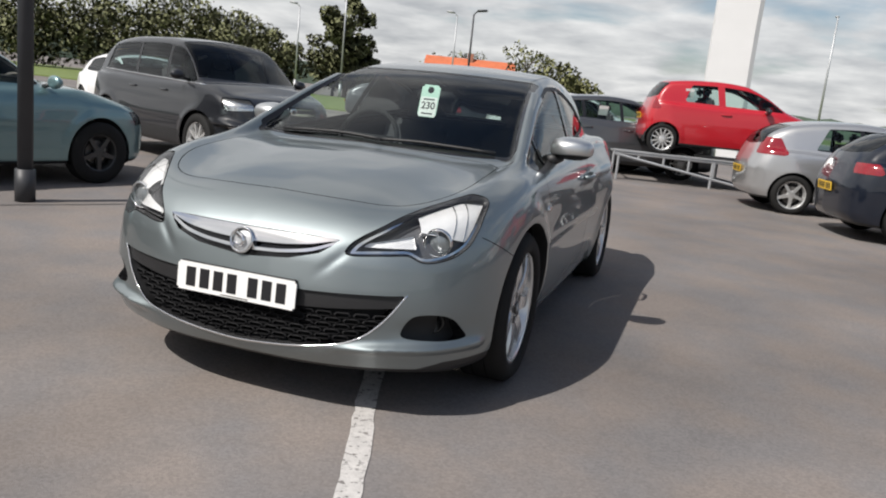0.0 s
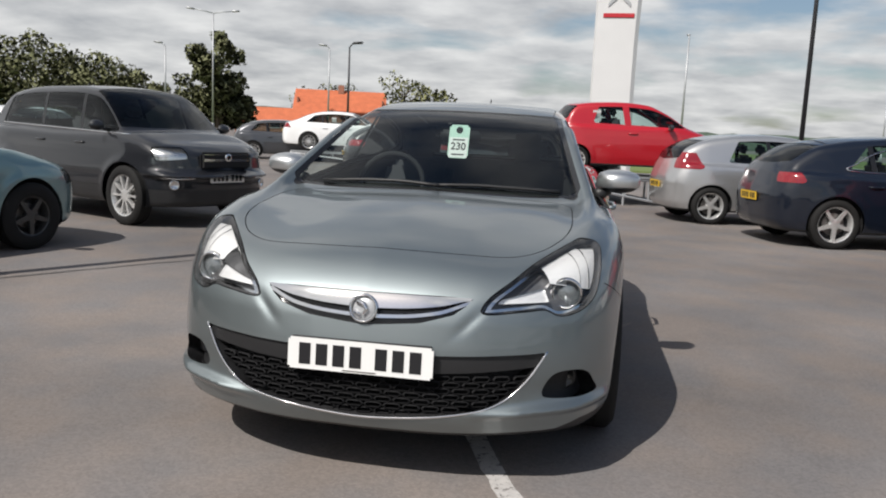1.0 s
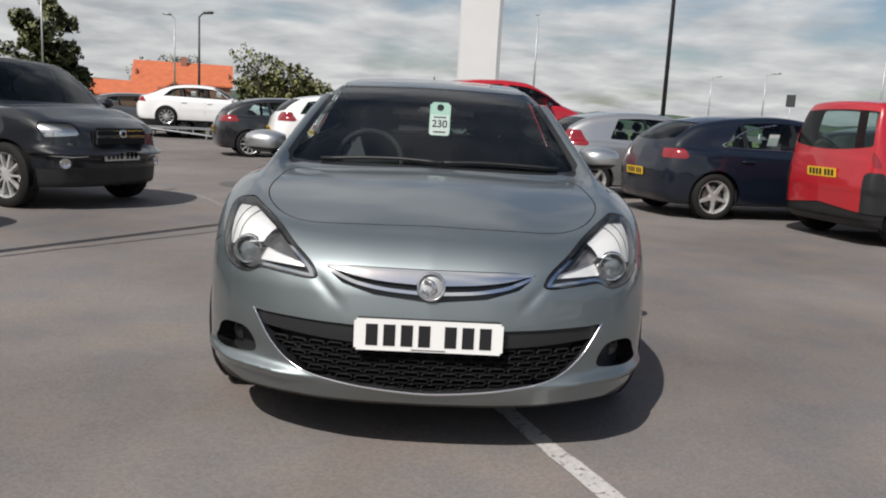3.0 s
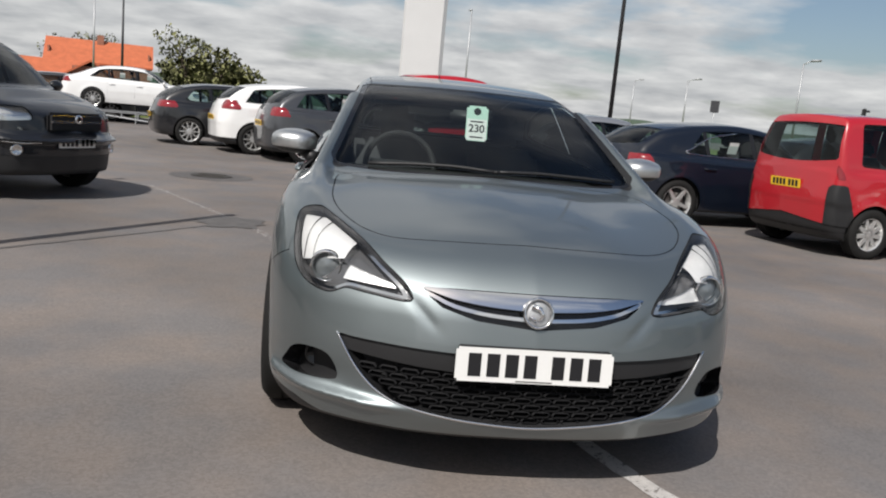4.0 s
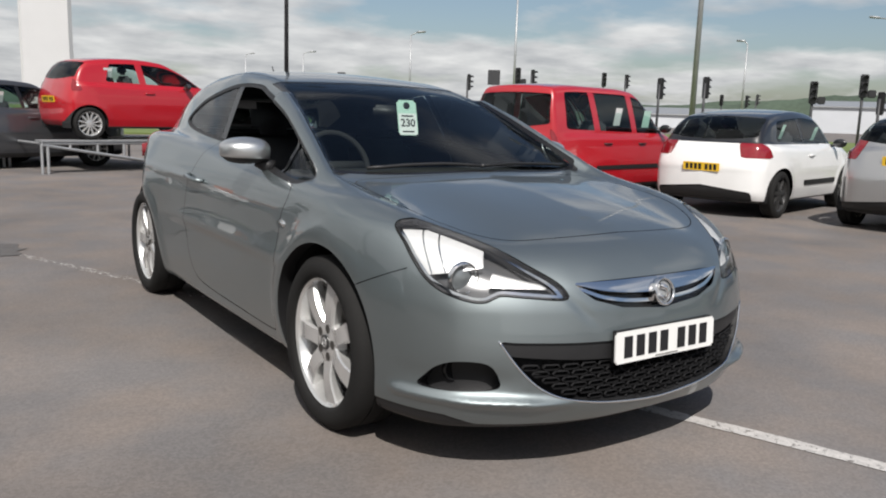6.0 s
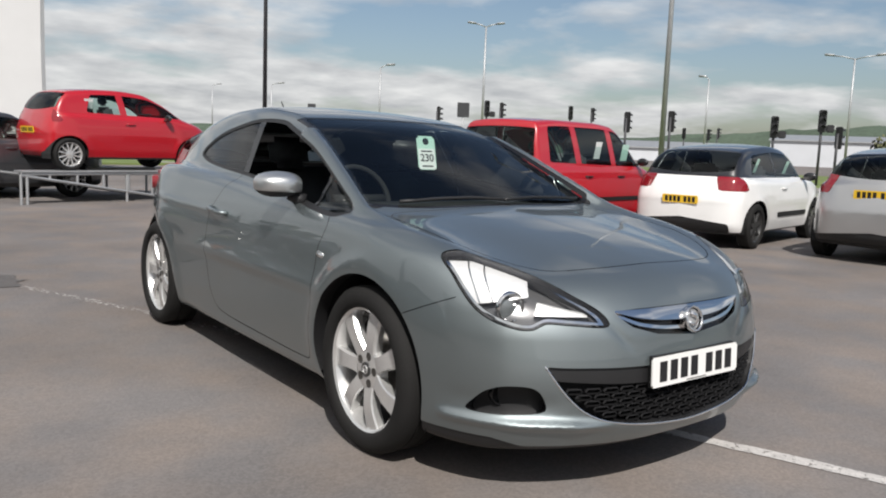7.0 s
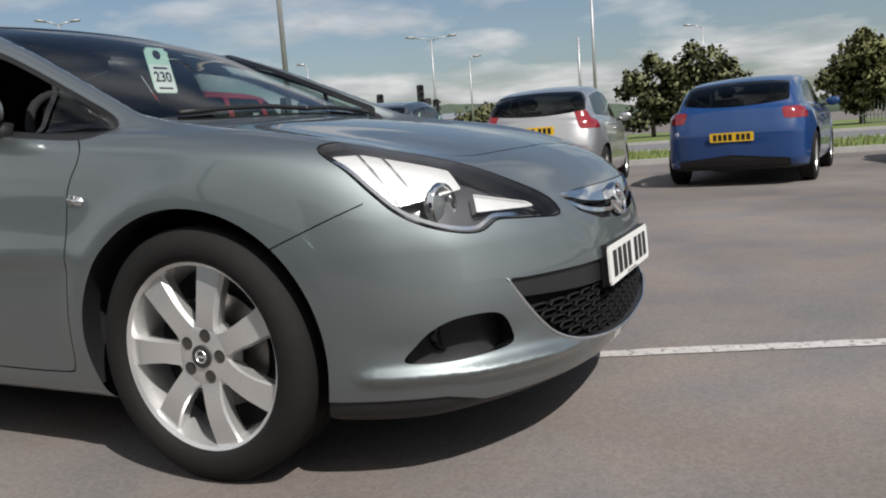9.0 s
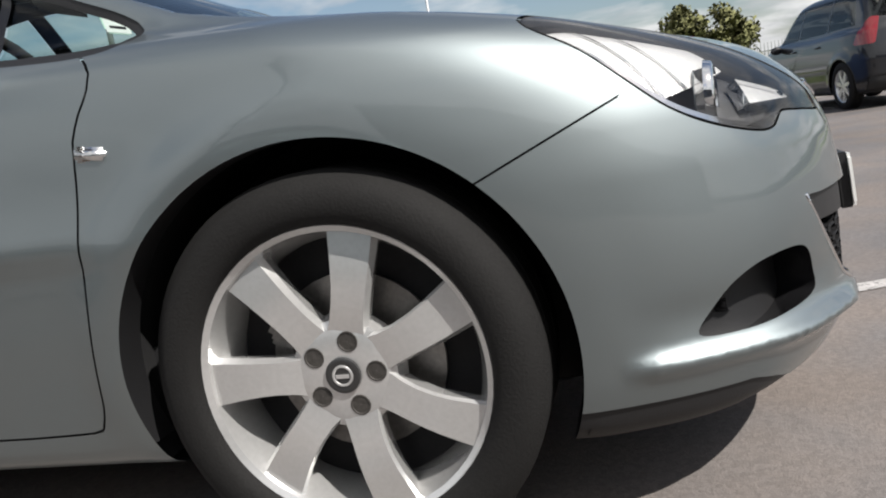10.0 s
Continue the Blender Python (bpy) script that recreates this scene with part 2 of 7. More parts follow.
M_ASPHALT = asphalt()
M_LAMPGLASS = mat("projector_glass", (0.22, 0.24, 0.25), rough=0.05, metal=0.3, spread=0.05, coat=1.0)
M_LAMPWHITE = mat("bright_lamp_reflector", (0.90, 0.90, 0.90), rough=0.25, metal=0.4, spread=0.05, scale=30, fine=150, bump=0.35)
M_LINE = worn_paint("worn_line_paint", 0.85)
M_LINEFAINT = worn_paint("faint_line_paint", 0.35)

# ---- shapes of cars: smooth fields, whose zero surface is the body ----
def curve(pts):
    """A smooth function through (x, value) knots."""
    xs, ys = np.array([p[0] for p in pts], float), np.array([p[1] for p in pts], float)
    d = np.diff(ys) / np.diff(xs)
    m = np.concatenate(([d[0]], np.where(d[1:] * d[:-1] > 0, 2 * d[1:] * d[:-1] / (d[1:] + d[:-1] + 1e-12 * np.sign(d[1:] + d[:-1] + 1e-30)), 0.0), [d[-1]]))

    def exact(x):
        i = np.clip(np.searchsorted(xs, x) - 1, 0, len(xs) - 2)
        h = xs[i + 1] - xs[i]
        t = (x - xs[i]) / h
        tc = np.clip(t, 0, 1)
        v = (2 * tc**3 - 3 * tc**2 + 1) * ys[i] + (tc**3 - 2 * tc**2 + tc) * h * m[i] + (3 * tc**2 - 2 * tc**3) * ys[i + 1] + (tc**3 - tc**2) * h * m[i + 1]
        return v + np.where(t < 0, t * h * m[i], 0) + np.where(t > 1, (t - 1) * h * m[i + 1], 0)
    lo, n = xs[0] - 3.0, 5000
    step = (xs[-1] + 3.0 - lo) / n
    table = exact(lo + step * np.arange(n + 1))
    slope = np.append(np.diff(table), 0.0)

    def f(x):
        k = (np.asarray(x, float) - lo) * (1 / step)
        i = np.clip(k.astype(np.int32), 0, n - 1)
        return table[i] + slope[i] * (k - i)
    return f


def smax(a, b, k):
    return np.maximum(a, b) + np.maximum(k - np.abs(a - b), 0) ** 2 / (4 * k)


def smin(a, b, k):
    return -smax(-a, -b, k)


def bump(d, w):
    return np.exp(-(d / w) ** 2)


def ring(loop, closed=True, steps=6):
    """A smooth closed outline through a few corners (Catmull-Rom)."""
    p = np.array(loop, float)
    n, res = len(p), []
    for i in range(n):
        a, b, c, d = p[i - 1], p[i], p[(i + 1) % n], p[(i + 2) % n]
        for s in range(steps):
            t = s / steps
            res.append(0.5 * (2 * b + (c - a) * t + (2 * a - 5 * b + 4 * c - d) * t**2 + (3 * b - a - 3 * c + d) * t**3))
    return np.array(res)


def inside(u, v, loop):
    """Signed distance to an outline: negative inside."""
    best, odd = np.full(u.shape, 1e9), np.zeros(u.shape, bool)
    for (x0, y0), (x1, y1) in zip(loop, np.roll(loop, -1, axis=0)):
        dx, dy = x1 - x0, y1 - y0
        t = np.clip(((u - x0) * dx + (v - y0) * dy) / (dx * dx + dy * dy + 1e-12), 0, 1)
        best = np.minimum(best, (u - x0 - t * dx) ** 2 + (v - y0 - t * dy) ** 2)
        odd ^= ((y0 > v) != (y1 > v)) & (u < (x1 - x0) * (v - y0) / (y1 - y0 + 1e-12) + x0)
    return np.where(odd, -1, 1) * np.sqrt(best)


def body_field(s):
    """The outer skin of a car. y runs back from the front axle, z up, x to its left."""
    top, roof, nose, tail = curve(s["top"]), curve(s["roof"]), curve(s["nose"]), curve(s["tail"])
    pf, pr = curve(s["plan_front"]), curve(s["plan_rear"])
    sec, taper = curve(s["section"]), curve(s["taper"])
    wb, ra, W = s["wheelbase"], s["arch"], s["half"]
    gw, lean, gtaper = s["glass_half"], s["lean"], curve(s["glass_taper"])
    bow, rdrop, tdrop = s["screen_bow"], s["roof_drop"], s["top_drop"]

    def F(P):
        a, y, z = np.abs(P[:, 0]), P[:, 1], P[:, 2]
        w = W + sec(z) + taper(y)
        for yc in (0.0, wb):
            r = np.hypot(y - yc, z - s["hub"])
            w = w + s["flare"] * bump(r - ra - 0.015, 0.055) * np.clip((z - 0.12) / 0.25, 0, 1)
        w = w + s["dress"](y, z) if "dress" in s else w
        side = a - w
        fr = nose(z) + pf(a) - y
        bk = y - tail(z) + pr(a)
        hood = z - (top(y) - tdrop(a, y))
        low = s["floor"] - z
        k = s["edge"]
        g = smax(smax(smax(side, fr, 0.10), bk, 0.12), hood, k)
        g = smax(g, low, 0.05)
        gs = a - (gw - lean * (z - s["belt"]) - 0.10 * (z - s["belt"]) ** 2 + gtaper(y))
        gr = z - (roof(y - bow * a * a * np.clip((s["roof_mid"] - y) / 0.8, -0.6, 1)) - rdrop * a * a)
        gh = smax(smax(gs, gr * 0.8, s["rail"]), 0.6 - z, 0.05)
        gh = smax(gh, bk, 0.08)
        g = smin(g, gh, s["blend"])
        return s["extra"](g, P) if "extra" in s else g
    return F


def normals(F, V, e=0.004):
    G = np.stack([F(V + np.eye(3)[i] * e) - F(V - np.eye(3)[i] * e) for i in range(3)], 1)
    return G / np.maximum(np.linalg.norm(G, axis=1, keepdims=True), 1e-9)


def settle(F, V, times=4, e=0.004):
    """Moves points onto the zero surface."""
    for _ in range(times):
        G = np.stack([F(V + np.eye(3)[i] * e) - F(V - np.eye(3)[i] * e) for i in range(3)], 1) / (2 * e)
        V = V - np.clip(F(V) / np.maximum((G * G).sum(1), 0.05), -0.02, 0.02)[:, None] * G
    return V


def skin(F, lo, hi, step):
    """Quads on the zero surface of F (surface nets), symmetric in x."""
    ax = [np.arange(l, h + step, step) for l, h in zip(lo, hi)]
    hx = np.arange(step / 2, hi[0] + step, step)
    ax[0] = np.concatenate((-hx[::-1], hx))
    nx, ny, nz = map(len, ax)
    g = np.stack(np.meshgrid(*ax, indexing="ij"), -1).reshape(-1, 3)
    D = F(g).reshape(nx, ny, nz)
    S = D < 0
    cs = sum(S[i:nx - 1 + i, j:ny - 1 + j, k:nz - 1 + k].astype(int) for i in (0, 1) for j in (0, 1) for k in (0, 1))
    on = (cs > 0) & (cs < 8)
    idx = np.full(on.shape, -1)
    idx[on] = np.arange(on.sum())
    ii = np.argwhere(on)
    acc, cnt = np.zeros((len(ii), 3)), np.zeros(len(ii))
    for i, j, k in ((0, 0, 0), (0, 0, 1), (0, 1, 0), (0, 1, 1), (1, 0, 0), (1, 0, 1), (1, 1, 0), (1, 1, 1)):
        for axis in range(3):
            o = (i, j, k)
            if o[axis]:
                continue
            q = list(o)
            q[axis] = 1
            d0, d1 = D[tuple((ii + o).T)], D[tuple((ii + q).T)]
            x = (d0 < 0) != (d1 < 0)
            t = np.where(x, d0 / np.where(x, d0 - d1, 1), 0)
            p = ii + np.array(o) + np.eye(3)[axis] * t[:, None]
            acc += p * x[:, None]
            cnt += x
    V = acc / cnt[:, None]
    V = np.stack([ax[0][0] + V[:, 0] * step, ax[1][0] + V[:, 1] * step, ax[2][0] + V[:, 2] * step], 1)
    faces = []
    for axis in range(3):
        u, v = (axis + 1) % 3, (axis + 2) % 3
        a = [slice(None)] * 3
        b = [slice(None)] * 3
        a[axis], b[axis] = slice(0, -1), slice(1, None)
        for d in (u, v):
            a[d] = b[d] = slice(1, -1)
        A, B = S[tuple(a)], S[tuple(b)]
        for flip, w in ((False, A & ~B), (True, ~A & B)):
            c = np.argwhere(w)
            if not len(c):
                continue
            c[:, u] += 1
            c[:, v] += 1
            def at(du, dv):
                e = c.copy()
                e[:, u] -= du
                e[:, v] -= dv
                return idx[tuple(e.T)]
            q = np.stack([at(1, 1), at(0, 1), at(0, 0), at(1, 0)], 1)
            faces.append(q[:, ::-1] if flip else q)
    return settle(F, V, 5), [tuple(q) for q in np.concatenate(faces).tolist() if min(q) >= 0]


def split(V, faces, f, F=None):
    """Cuts faces along f = 0. Gives all vertices, the faces where f < 0 and those where f > 0."""
    d = f(V)
    d = np.where(np.abs(d) < 1e-5, 1e-5, d)
    neg = (d < 0).tolist()
    d = d.tolist()
    inner, outer, cache, extra = [], [], {}, []
    for q in faces:
        k = [neg[i] for i in q].count(True)
        if k == len(q):
            inner.append(q)
        elif k == 0:
            outer.append(q)
        else:
            pi, po = [], []
            for n, i in enumerate(q):
                j = q[(n + 1) % len(q)]
                (pi if neg[i] else po).append(i)
                if neg[i] != neg[j]:
                    key = (i, j) if i < j else (j, i)
                    if key not in cache:
                        cache[key] = len(V) + len(extra)
                        extra.append((key[0], key[1], d[key[0]] / (d[key[0]] - d[key[1]])))
                    pi.append(cache[key])
                    po.append(cache[key])
            if len(pi) > 2:
                inner.append(tuple(pi))
            if len(po) > 2:
                outer.append(tuple(po))
    if extra:
        a, b, t = np.array([e[0] for e in extra]), np.array([e[1] for e in extra]), np.array([e[2] for e in extra])[:, None]
        N = V[a] + (V[b] - V[a]) * t
        if F is not None:
            N = settle(F, N, 2)
        V = np.concatenate((V, N))
    return V, inner, outer


def refine(V, faces, F):
    """Splits every face into smaller quads that lie on the surface."""
    mid, extra = {}, []
    out = []
    n0 = len(V)
    for q in faces:
        ms = []
        for n, i in enumerate(q):
            j = q[(n + 1) % len(q)]
            key = (i, j) if i < j else (j, i)
            if key not in mid:
                mid[key] = n0 + len(extra)
                extra.append((V[i] + V[j]) / 2)
            ms.append(mid[key])
        c = n0 + len(extra)
        extra.append(sum(V[i] for i in q) / len(q))
        for n, i in enumerate(q):
            out.append((i, ms[n], c, ms[n - 1]))
    return np.concatenate((V, settle(F, np.array(extra), 2))), out


def chain(P, line, radius):
    """Distance from a rounded rib along a line, on both sides of the car."""
    Q = np.stack([np.abs(P[:, 0]), P[:, 1], P[:, 2]], 1)
    best = np.full(len(P), 9.0)
    near = np.where((Q[:, 0] > 0.45) & (Q[:, 1] > -0.7) & (Q[:, 1] < 1.5) & (Q[:, 2] > 0.6))[0]
    if len(near) == 0:
        return best
    q = Q[near]
    b = np.full(len(near), 9.0)
    for a, c in zip(line, line[1:]):
        a, c = np.array(a), np.array(c)
        t = np.clip(((q - a) @ (c - a)) / ((c - a) @ (c - a)), 0, 1)
        b = np.minimum(b, np.linalg.norm(q - a - t[:, None] * (c - a), axis=1))
    best[near] = b - radius
    return best


A_PILLAR = [(0.735, -0.35, 0.795), (0.750, -0.10, 0.875), (0.760, 0.12, 0.930), (0.762, 0.26, 0.970), (0.738, 0.40, 1.034), (0.710, 0.55, 1.100), (0.666, 0.80, 1.210), (0.628, 1.05, 1.295)]


# the main car: a three-door coupe-hatch
GTC = dict(
    wheelbase=2.695, hub=0.345, arch=0.408, half=0.922, floor=0.175, belt=0.965, edge=0.065, flare=0.016,
    nose=[(0.15, -0.815), (0.22, -0.900), (0.30, -0.934), (0.45, -0.935), (0.60, -0.915), (0.68, -0.885), (0.74, -0.845), (0.80, -0.785), (0.86, -0.68), (0.92, -0.48)],
    plan_front=[(0.0, 0.0), (0.2, 0.008), (0.36, 0.032), (0.515, 0.085), (0.64, 0.150), (0.742, 0.228), (0.82, 0.340), (0.88, 0.475), (0.92, 0.68), (0.945, 1.05)],
    tail=[(0.15, 3.30), (0.3, 3.46), (0.55, 3.51), (0.8, 3.46), (1.0, 3.38), (1.2, 3.25)],
    plan_rear=[(0.0, 0.0), (0.4, 0.05), (0.65, 0.17), (0.8, 0.36), (0.9, 0.7)],
    section=[(0.15, -0.09), (0.22, -0.050), (0.32, -0.022), (0.5, 0.0), (0.60, 0.005), (0.70, -0.002), (0.80, -0.013), (0.90, -0.036), (1.0, -0.080), (1.2, -0.17)],
    taper=[(-1.0, -0.05), (-0.4, 0.0), (0.0, 0.004), (1.0, 0.0), (2.0, 0.0), (2.6, 0.012), (3.1, -0.03), (3.6, -0.13)],
    top=[(-1.0, 0.675), (-0.88, 0.738), (-0.75, 0.800), (-0.55, 0.862), (-0.25, 0.923), (0.1, 0.971), (0.45, 1.0), (0.9, 1.02), (1.4, 1.05), (2.0, 1.08), (2.7, 1.10), (3.3, 1.08), (3.6, 1.0)],
    top_drop=lambda a, y: 0.010 * (a / 0.76) ** 2 + 0.026 * (np.sqrt(a * a + 0.0003) - 0.017) + 0.012 * bump(a - 0.50, 0.16) * np.clip((0.3 - y) / 0.6, 0, 1) - 0.020 * bump(a - 0.80, 0.110) * bump(y + 0.28, 0.30),
    roof=[(-0.18, 0.79), (0.20, 0.985), (0.67, 1.202), (1.08, 1.368), (1.48, 1.446), (1.85, 1.474), (2.25, 1.458), (2.6, 1.411), (3.0, 1.312), (3.25, 1.18), (3.45, 1.03), (3.6, 0.87)],
    roof_mid=1.7, screen_bow=0.11, roof_drop=0.075, rail=0.085, blend=0.03,
    glass_half=0.808, lean=0.42, glass_taper=[(-0.5, -0.06), (0.3, -0.012), (0.9, 0.0), (1.7, -0.005), (2.4, -0.045), (3.0, -0.14), (3.5, -0.28)],
    dress=lambda y, z: (-0.012 * bump(z - 0.56 + 0.06 * (y - 1.2), 0.13) * bump(y - 1.25, 0.75)
                        + 0.032 * bump(y - 2.60, 0.55) * bump(z - 0.78, 0.14)
                        + 0.010 * bump(z - 0.845 - 0.03 * (y - 1.6), 0.022) * np.clip((y - 1.3) / 0.4, 0, 1) * np.clip((3.0 - y) / 0.3, 0, 1)
                        + 0.012 * bump(z - 0.23, 0.04) * bump(y - 1.35, 0.9)),
    extra=lambda g, P: (smin(g, chain(P, A_PILLAR, 0.030), 0.05) - 0.036 * bump(P[:, 2] - 0.306 + 0.05 * np.clip(0.62 - np.abs(P[:, 0]), 0, 0.3), 0.019) * np.clip((np.abs(P[:, 0]) - 0.36) / 0.2, 0, 1) * np.clip((-0.45 - P[:, 1]) / 0.06, 0, 1)
                        + 0.010 * bump(P[:, 2] - 0.375, 0.035) * np.clip((np.abs(P[:, 0]) - 0.55) / 0.1, 0, 1) * np.clip((-0.45 - P[:, 1]) / 0.1, 0, 1)
                        + 0.006 * bump(np.abs(P[:, 0]) - 0.405 + 0.85 * (0.66 - P[:, 2]), 0.026) * bump(P[:, 2] - 0.62, 0.045) * np.clip((-0.6 - P[:, 1]) / 0.1, 0, 1)),
)

# ---- building ----
def link_mesh(name, V, faces, material, parent=None, label="", vn=None, smooth=True):
    me = bpy.data.meshes.new(name)
    me.from_pydata([tuple(v) for v in V], [], faces)
    me.materials.append(material)
    if smooth:
        me.polygons.foreach_set("use_smooth", [True] * len(me.polygons))
    me.update()
    if vn is not None:
        me.normals_split_custom_set_from_vertices([tuple(n) for n in vn])
    ob = new(name, me)
    if parent is not None:
        ob.parent = parent
    return tagged(ob, label)


def piece(name, V, faces, material, parent, F=None, off=0.0, label="", shift=(0, 0, 0)):
    """The named faces of a shell as a mesh of their own, moved along the normal by off."""
    used = sorted({i for q in faces for i in q})
    if not used:
        return None
    back = {i: n for n, i in enumerate(used)}
    P = V[used]
    vn = normals(F, P) if F is not None else None
    if off and vn is not None:
        P = P + vn * off
    return link_mesh(name, P + np.array(shift), [tuple(back[i] for i in q) for q in faces], material, parent, label, vn)


def part(name, bm, material, parent, label="", smooth=False):
    me = bpy.data.meshes.new(name)
    bmesh.ops.recalc_face_normals(bm, faces=bm.faces)
    bm.to_mesh(me)
    bm.free()
    me.materials.append(material)
    if smooth:
        me.polygons.foreach_set("use_smooth", [True] * len(me.polygons))
    ob = new(name, me)
    if parent is not None:
        ob.parent = parent
    return tagged(ob, label)


def thing(name, m, label, category, group="", kind=""):
    ob = new(name)
    ob.matrix_basis = m
    return tagged(ob, label, category, group, kind)


def add_box(bm, lo, hi, bevel=0.0, m=None):
    c = [(a + b) / 2 for a, b in zip(lo, hi)]
    mt = Matrix.Translation(c) @ Matrix.Diagonal((hi[0] - lo[0], hi[1] - lo[1], hi[2] - lo[2], 1))
    r = bmesh.ops.create_cube(bm, size=1, matrix=(m or Matrix()) @ mt)
    if bevel:
        es = list({e for v in r["verts"] for e in v.link_edges})
        bmesh.ops.bevel(bm, geom=es, offset=bevel, segments=2, affect="EDGES", clamp_overlap=True)


def add_tube(bm, pts, r, n=8, r_end=None, cap=True):
    """A round bar along points."""
    pts = [Vector(p) for p in pts]
    rings = []
    for i, p in enumerate(pts):
        d = (pts[min(i + 1, len(pts) - 1)] - pts[max(i - 1, 0)]).normalized()
        q = d.to_track_quat("Z", "Y")
        rr = r + ((r_end if r_end is not None else r) - r) * i / max(len(pts) - 1, 1)
        rings.append([bm.verts.new(p + q @ Vector((rr * math.cos(2 * math.pi * k / n), rr * math.sin(2 * math.pi * k / n), 0))) for k in range(n)])
    for a, b in zip(rings, rings[1:]):
        for k in range(n):
            bm.faces.new((a[k], a[(k + 1) % n], b[(k + 1) % n], b[k]))
    if cap:
        bm.faces.new(rings[0][::-1])
        bm.faces.new(rings[-1])


def lathe(bm, prof, n=48, axis="X", turn=0.0):
    """Turns a profile of (along axis, radius) round the axis."""
    rings = []
    for x, r in prof:
        row = []
        for k in range(n):
            c, s_ = math.cos(2 * math.pi * k / n + turn), math.sin(2 * math.pi * k / n + turn)
            row.append(bm.verts.new((x, r * c, r * s_) if axis == "X" else (r * c, r * s_, x)))
        rings.append(row)
    for a, b in zip(rings, rings[1:]):
        for k in range(n):
            bm.faces.new((a[k], a[(k + 1) % n], b[(k + 1) % n], b[k]))
    return rings


def extrude_poly(bm, loop, x0, x1, m=None):
    """A prism: the outline in (y, z), from x0 to x1."""
    m = m or Matrix()
    a = [bm.verts.new(m @ Vector((x0, y, z))) for y, z in loop]
    b = [bm.verts.new(m @ Vector((x1, y, z))) for y, z in loop]
    n = len(loop)
    for k in range(n):
        bm.faces.new((a[k], a[(k + 1) % n], b[(k + 1) % n], b[k]))
    bm.faces.new(a[::-1])
    bm.faces.new(b)


def wheel(car, x, y, z, R, rim, width, spokes, side, style="plain", alloy=None):
    """side: +1 when the outer face looks to +x. Built at the hub, outer face towards +x, then turned."""
    m = pose(x, y, z, 0, 0, 0 if side > 0 else 180)
    alloy = alloy or M_ALLOY
    n = 64 if style == "fine" else 32
    bm = bmesh.new()
    w = width / 2
    # barrel and lip
    lathe(bm, [(-w * 0.9, rim - 0.01), (-w * 0.4, rim - 0.035), (w * 0.35, rim - 0.03), (w * 0.62, rim - 0.018), (w * 0.80, rim - 0.012), (w * 0.86, rim - 0.002), (w * 0.82, rim + 0.004)], n)
    hub_r = rim * (0.29 if style == "fine" else 0.24)
    lathe(bm, [(w * 0.35, hub_r * 1.35), (w * 0.66, hub_r * 1.25), (w * 0.72, hub_r * 1.05), (w * 0.72, hub_r * 0.5), (w * 0.72, 0.001)], 32)
    whl = part("wheel", bm, alloy, car, "silver alloy wheel" if alloy is M_ALLOY else "black alloy wheel", True)
    whl.matrix_basis = m
    whl.data.set_sharp_from_angle(angle=radians(35))
    first = None
    for k in range(spokes):
        th = 360.0 * (k + 0.5) / spokes if style != "fine" else 360.0 * k / spokes + side * 13
        if first is None:
            bm = bmesh.new()
            rows = []
            steps = 7
            for i in range(steps):
                t = i / (steps - 1)
                r = hub_r * 0.85 + (rim - 0.012 - hub_r * 0.85) * t
                if style == "fine":
                    hw = 0.0225 + 0.022 * t + 0.016 * (1 - t) ** 4
                    skew = -0.005 * math.sin(math.pi * t)
                    xo = w * (0.70 + 0.09 * math.sin(math.pi * min(t * 1.05, 1))) + 0.003 * t
                elif style == "ten":
                    hw, skew, xo = 0.011 + 0.004 * t, 0.0, w * 0.74
                else:
                    hw, skew, xo = 0.030 - 0.008 * t, 0.0, w * 0.74
                rows.append([bm.verts.new((xo + dx, -(dw * hw + skew), r)) for dx, dw in ((-0.045, -0.85), (-0.014, -1.0), (0.0, -0.82), (0.0, 0.90), (-0.007, 1.0), (-0.045, 0.85))])
            for a, b in zip(rows, rows[1:]):
                for jj in range(6):
                    bm.faces.new((a[jj], a[(jj + 1) % 6], b[(jj + 1) % 6], b[jj]))
            sp = part("spoke", bm, alloy, whl, "", True)
            sp.data.set_sharp_from_angle(angle=radians(30))
            first = sp.data
        else:
            sp = new("spoke", first)
            sp.parent = whl
        sp.matrix_basis = pose(0, 0, 0, th)
    bm = bmesh.new()
    lathe(bm, [(-w * 0.9, rim - 0.01), (-w, rim + 0.01), (-w * 1.04, (R + rim) / 2), (-w * 0.93, R - 0.018), (-w * 0.78, R), (-w * 0.3, R), (-w * 0.3, R - 0.007), (-w * 0.25, R - 0.007), (-w * 0.25, R), (w * 0.25, R), (w * 0.25, R - 0.007), (w * 0.3, R - 0.007), (w * 0.3, R), (w * 0.78, R), (w * 0.93, R - 0.018), (w * 1.04, (R + rim) / 2 + 0.01), (w * 1.02, rim + 0.018), (w * 0.95, rim + 0.004), (w * 0.83, rim - 0.002)], n)
    part("tyre", bm, M_RUBBER, whl, "", True).data.set_sharp_from_angle(angle=radians(50))
    bm = bmesh.new()
    lathe(bm, [(w * 0.05, 0.05), (w * 0.05, rim * 0.62), (w * 0.0, rim * 0.62), (-w * 0.05, rim * 0.61), (-w * 0.05, 0.05)], 32)
    part("brake_disc", bm, M_DISC, whl, "", True).data.set_sharp_from_angle(angle=radians(40))
    bm = bmesh.new()
    lathe(bm, [(-w * 0.1, 0.001), (-w * 0.1, rim - 0.03)], 24)
    part("backplate", bm, M_GAP, whl)
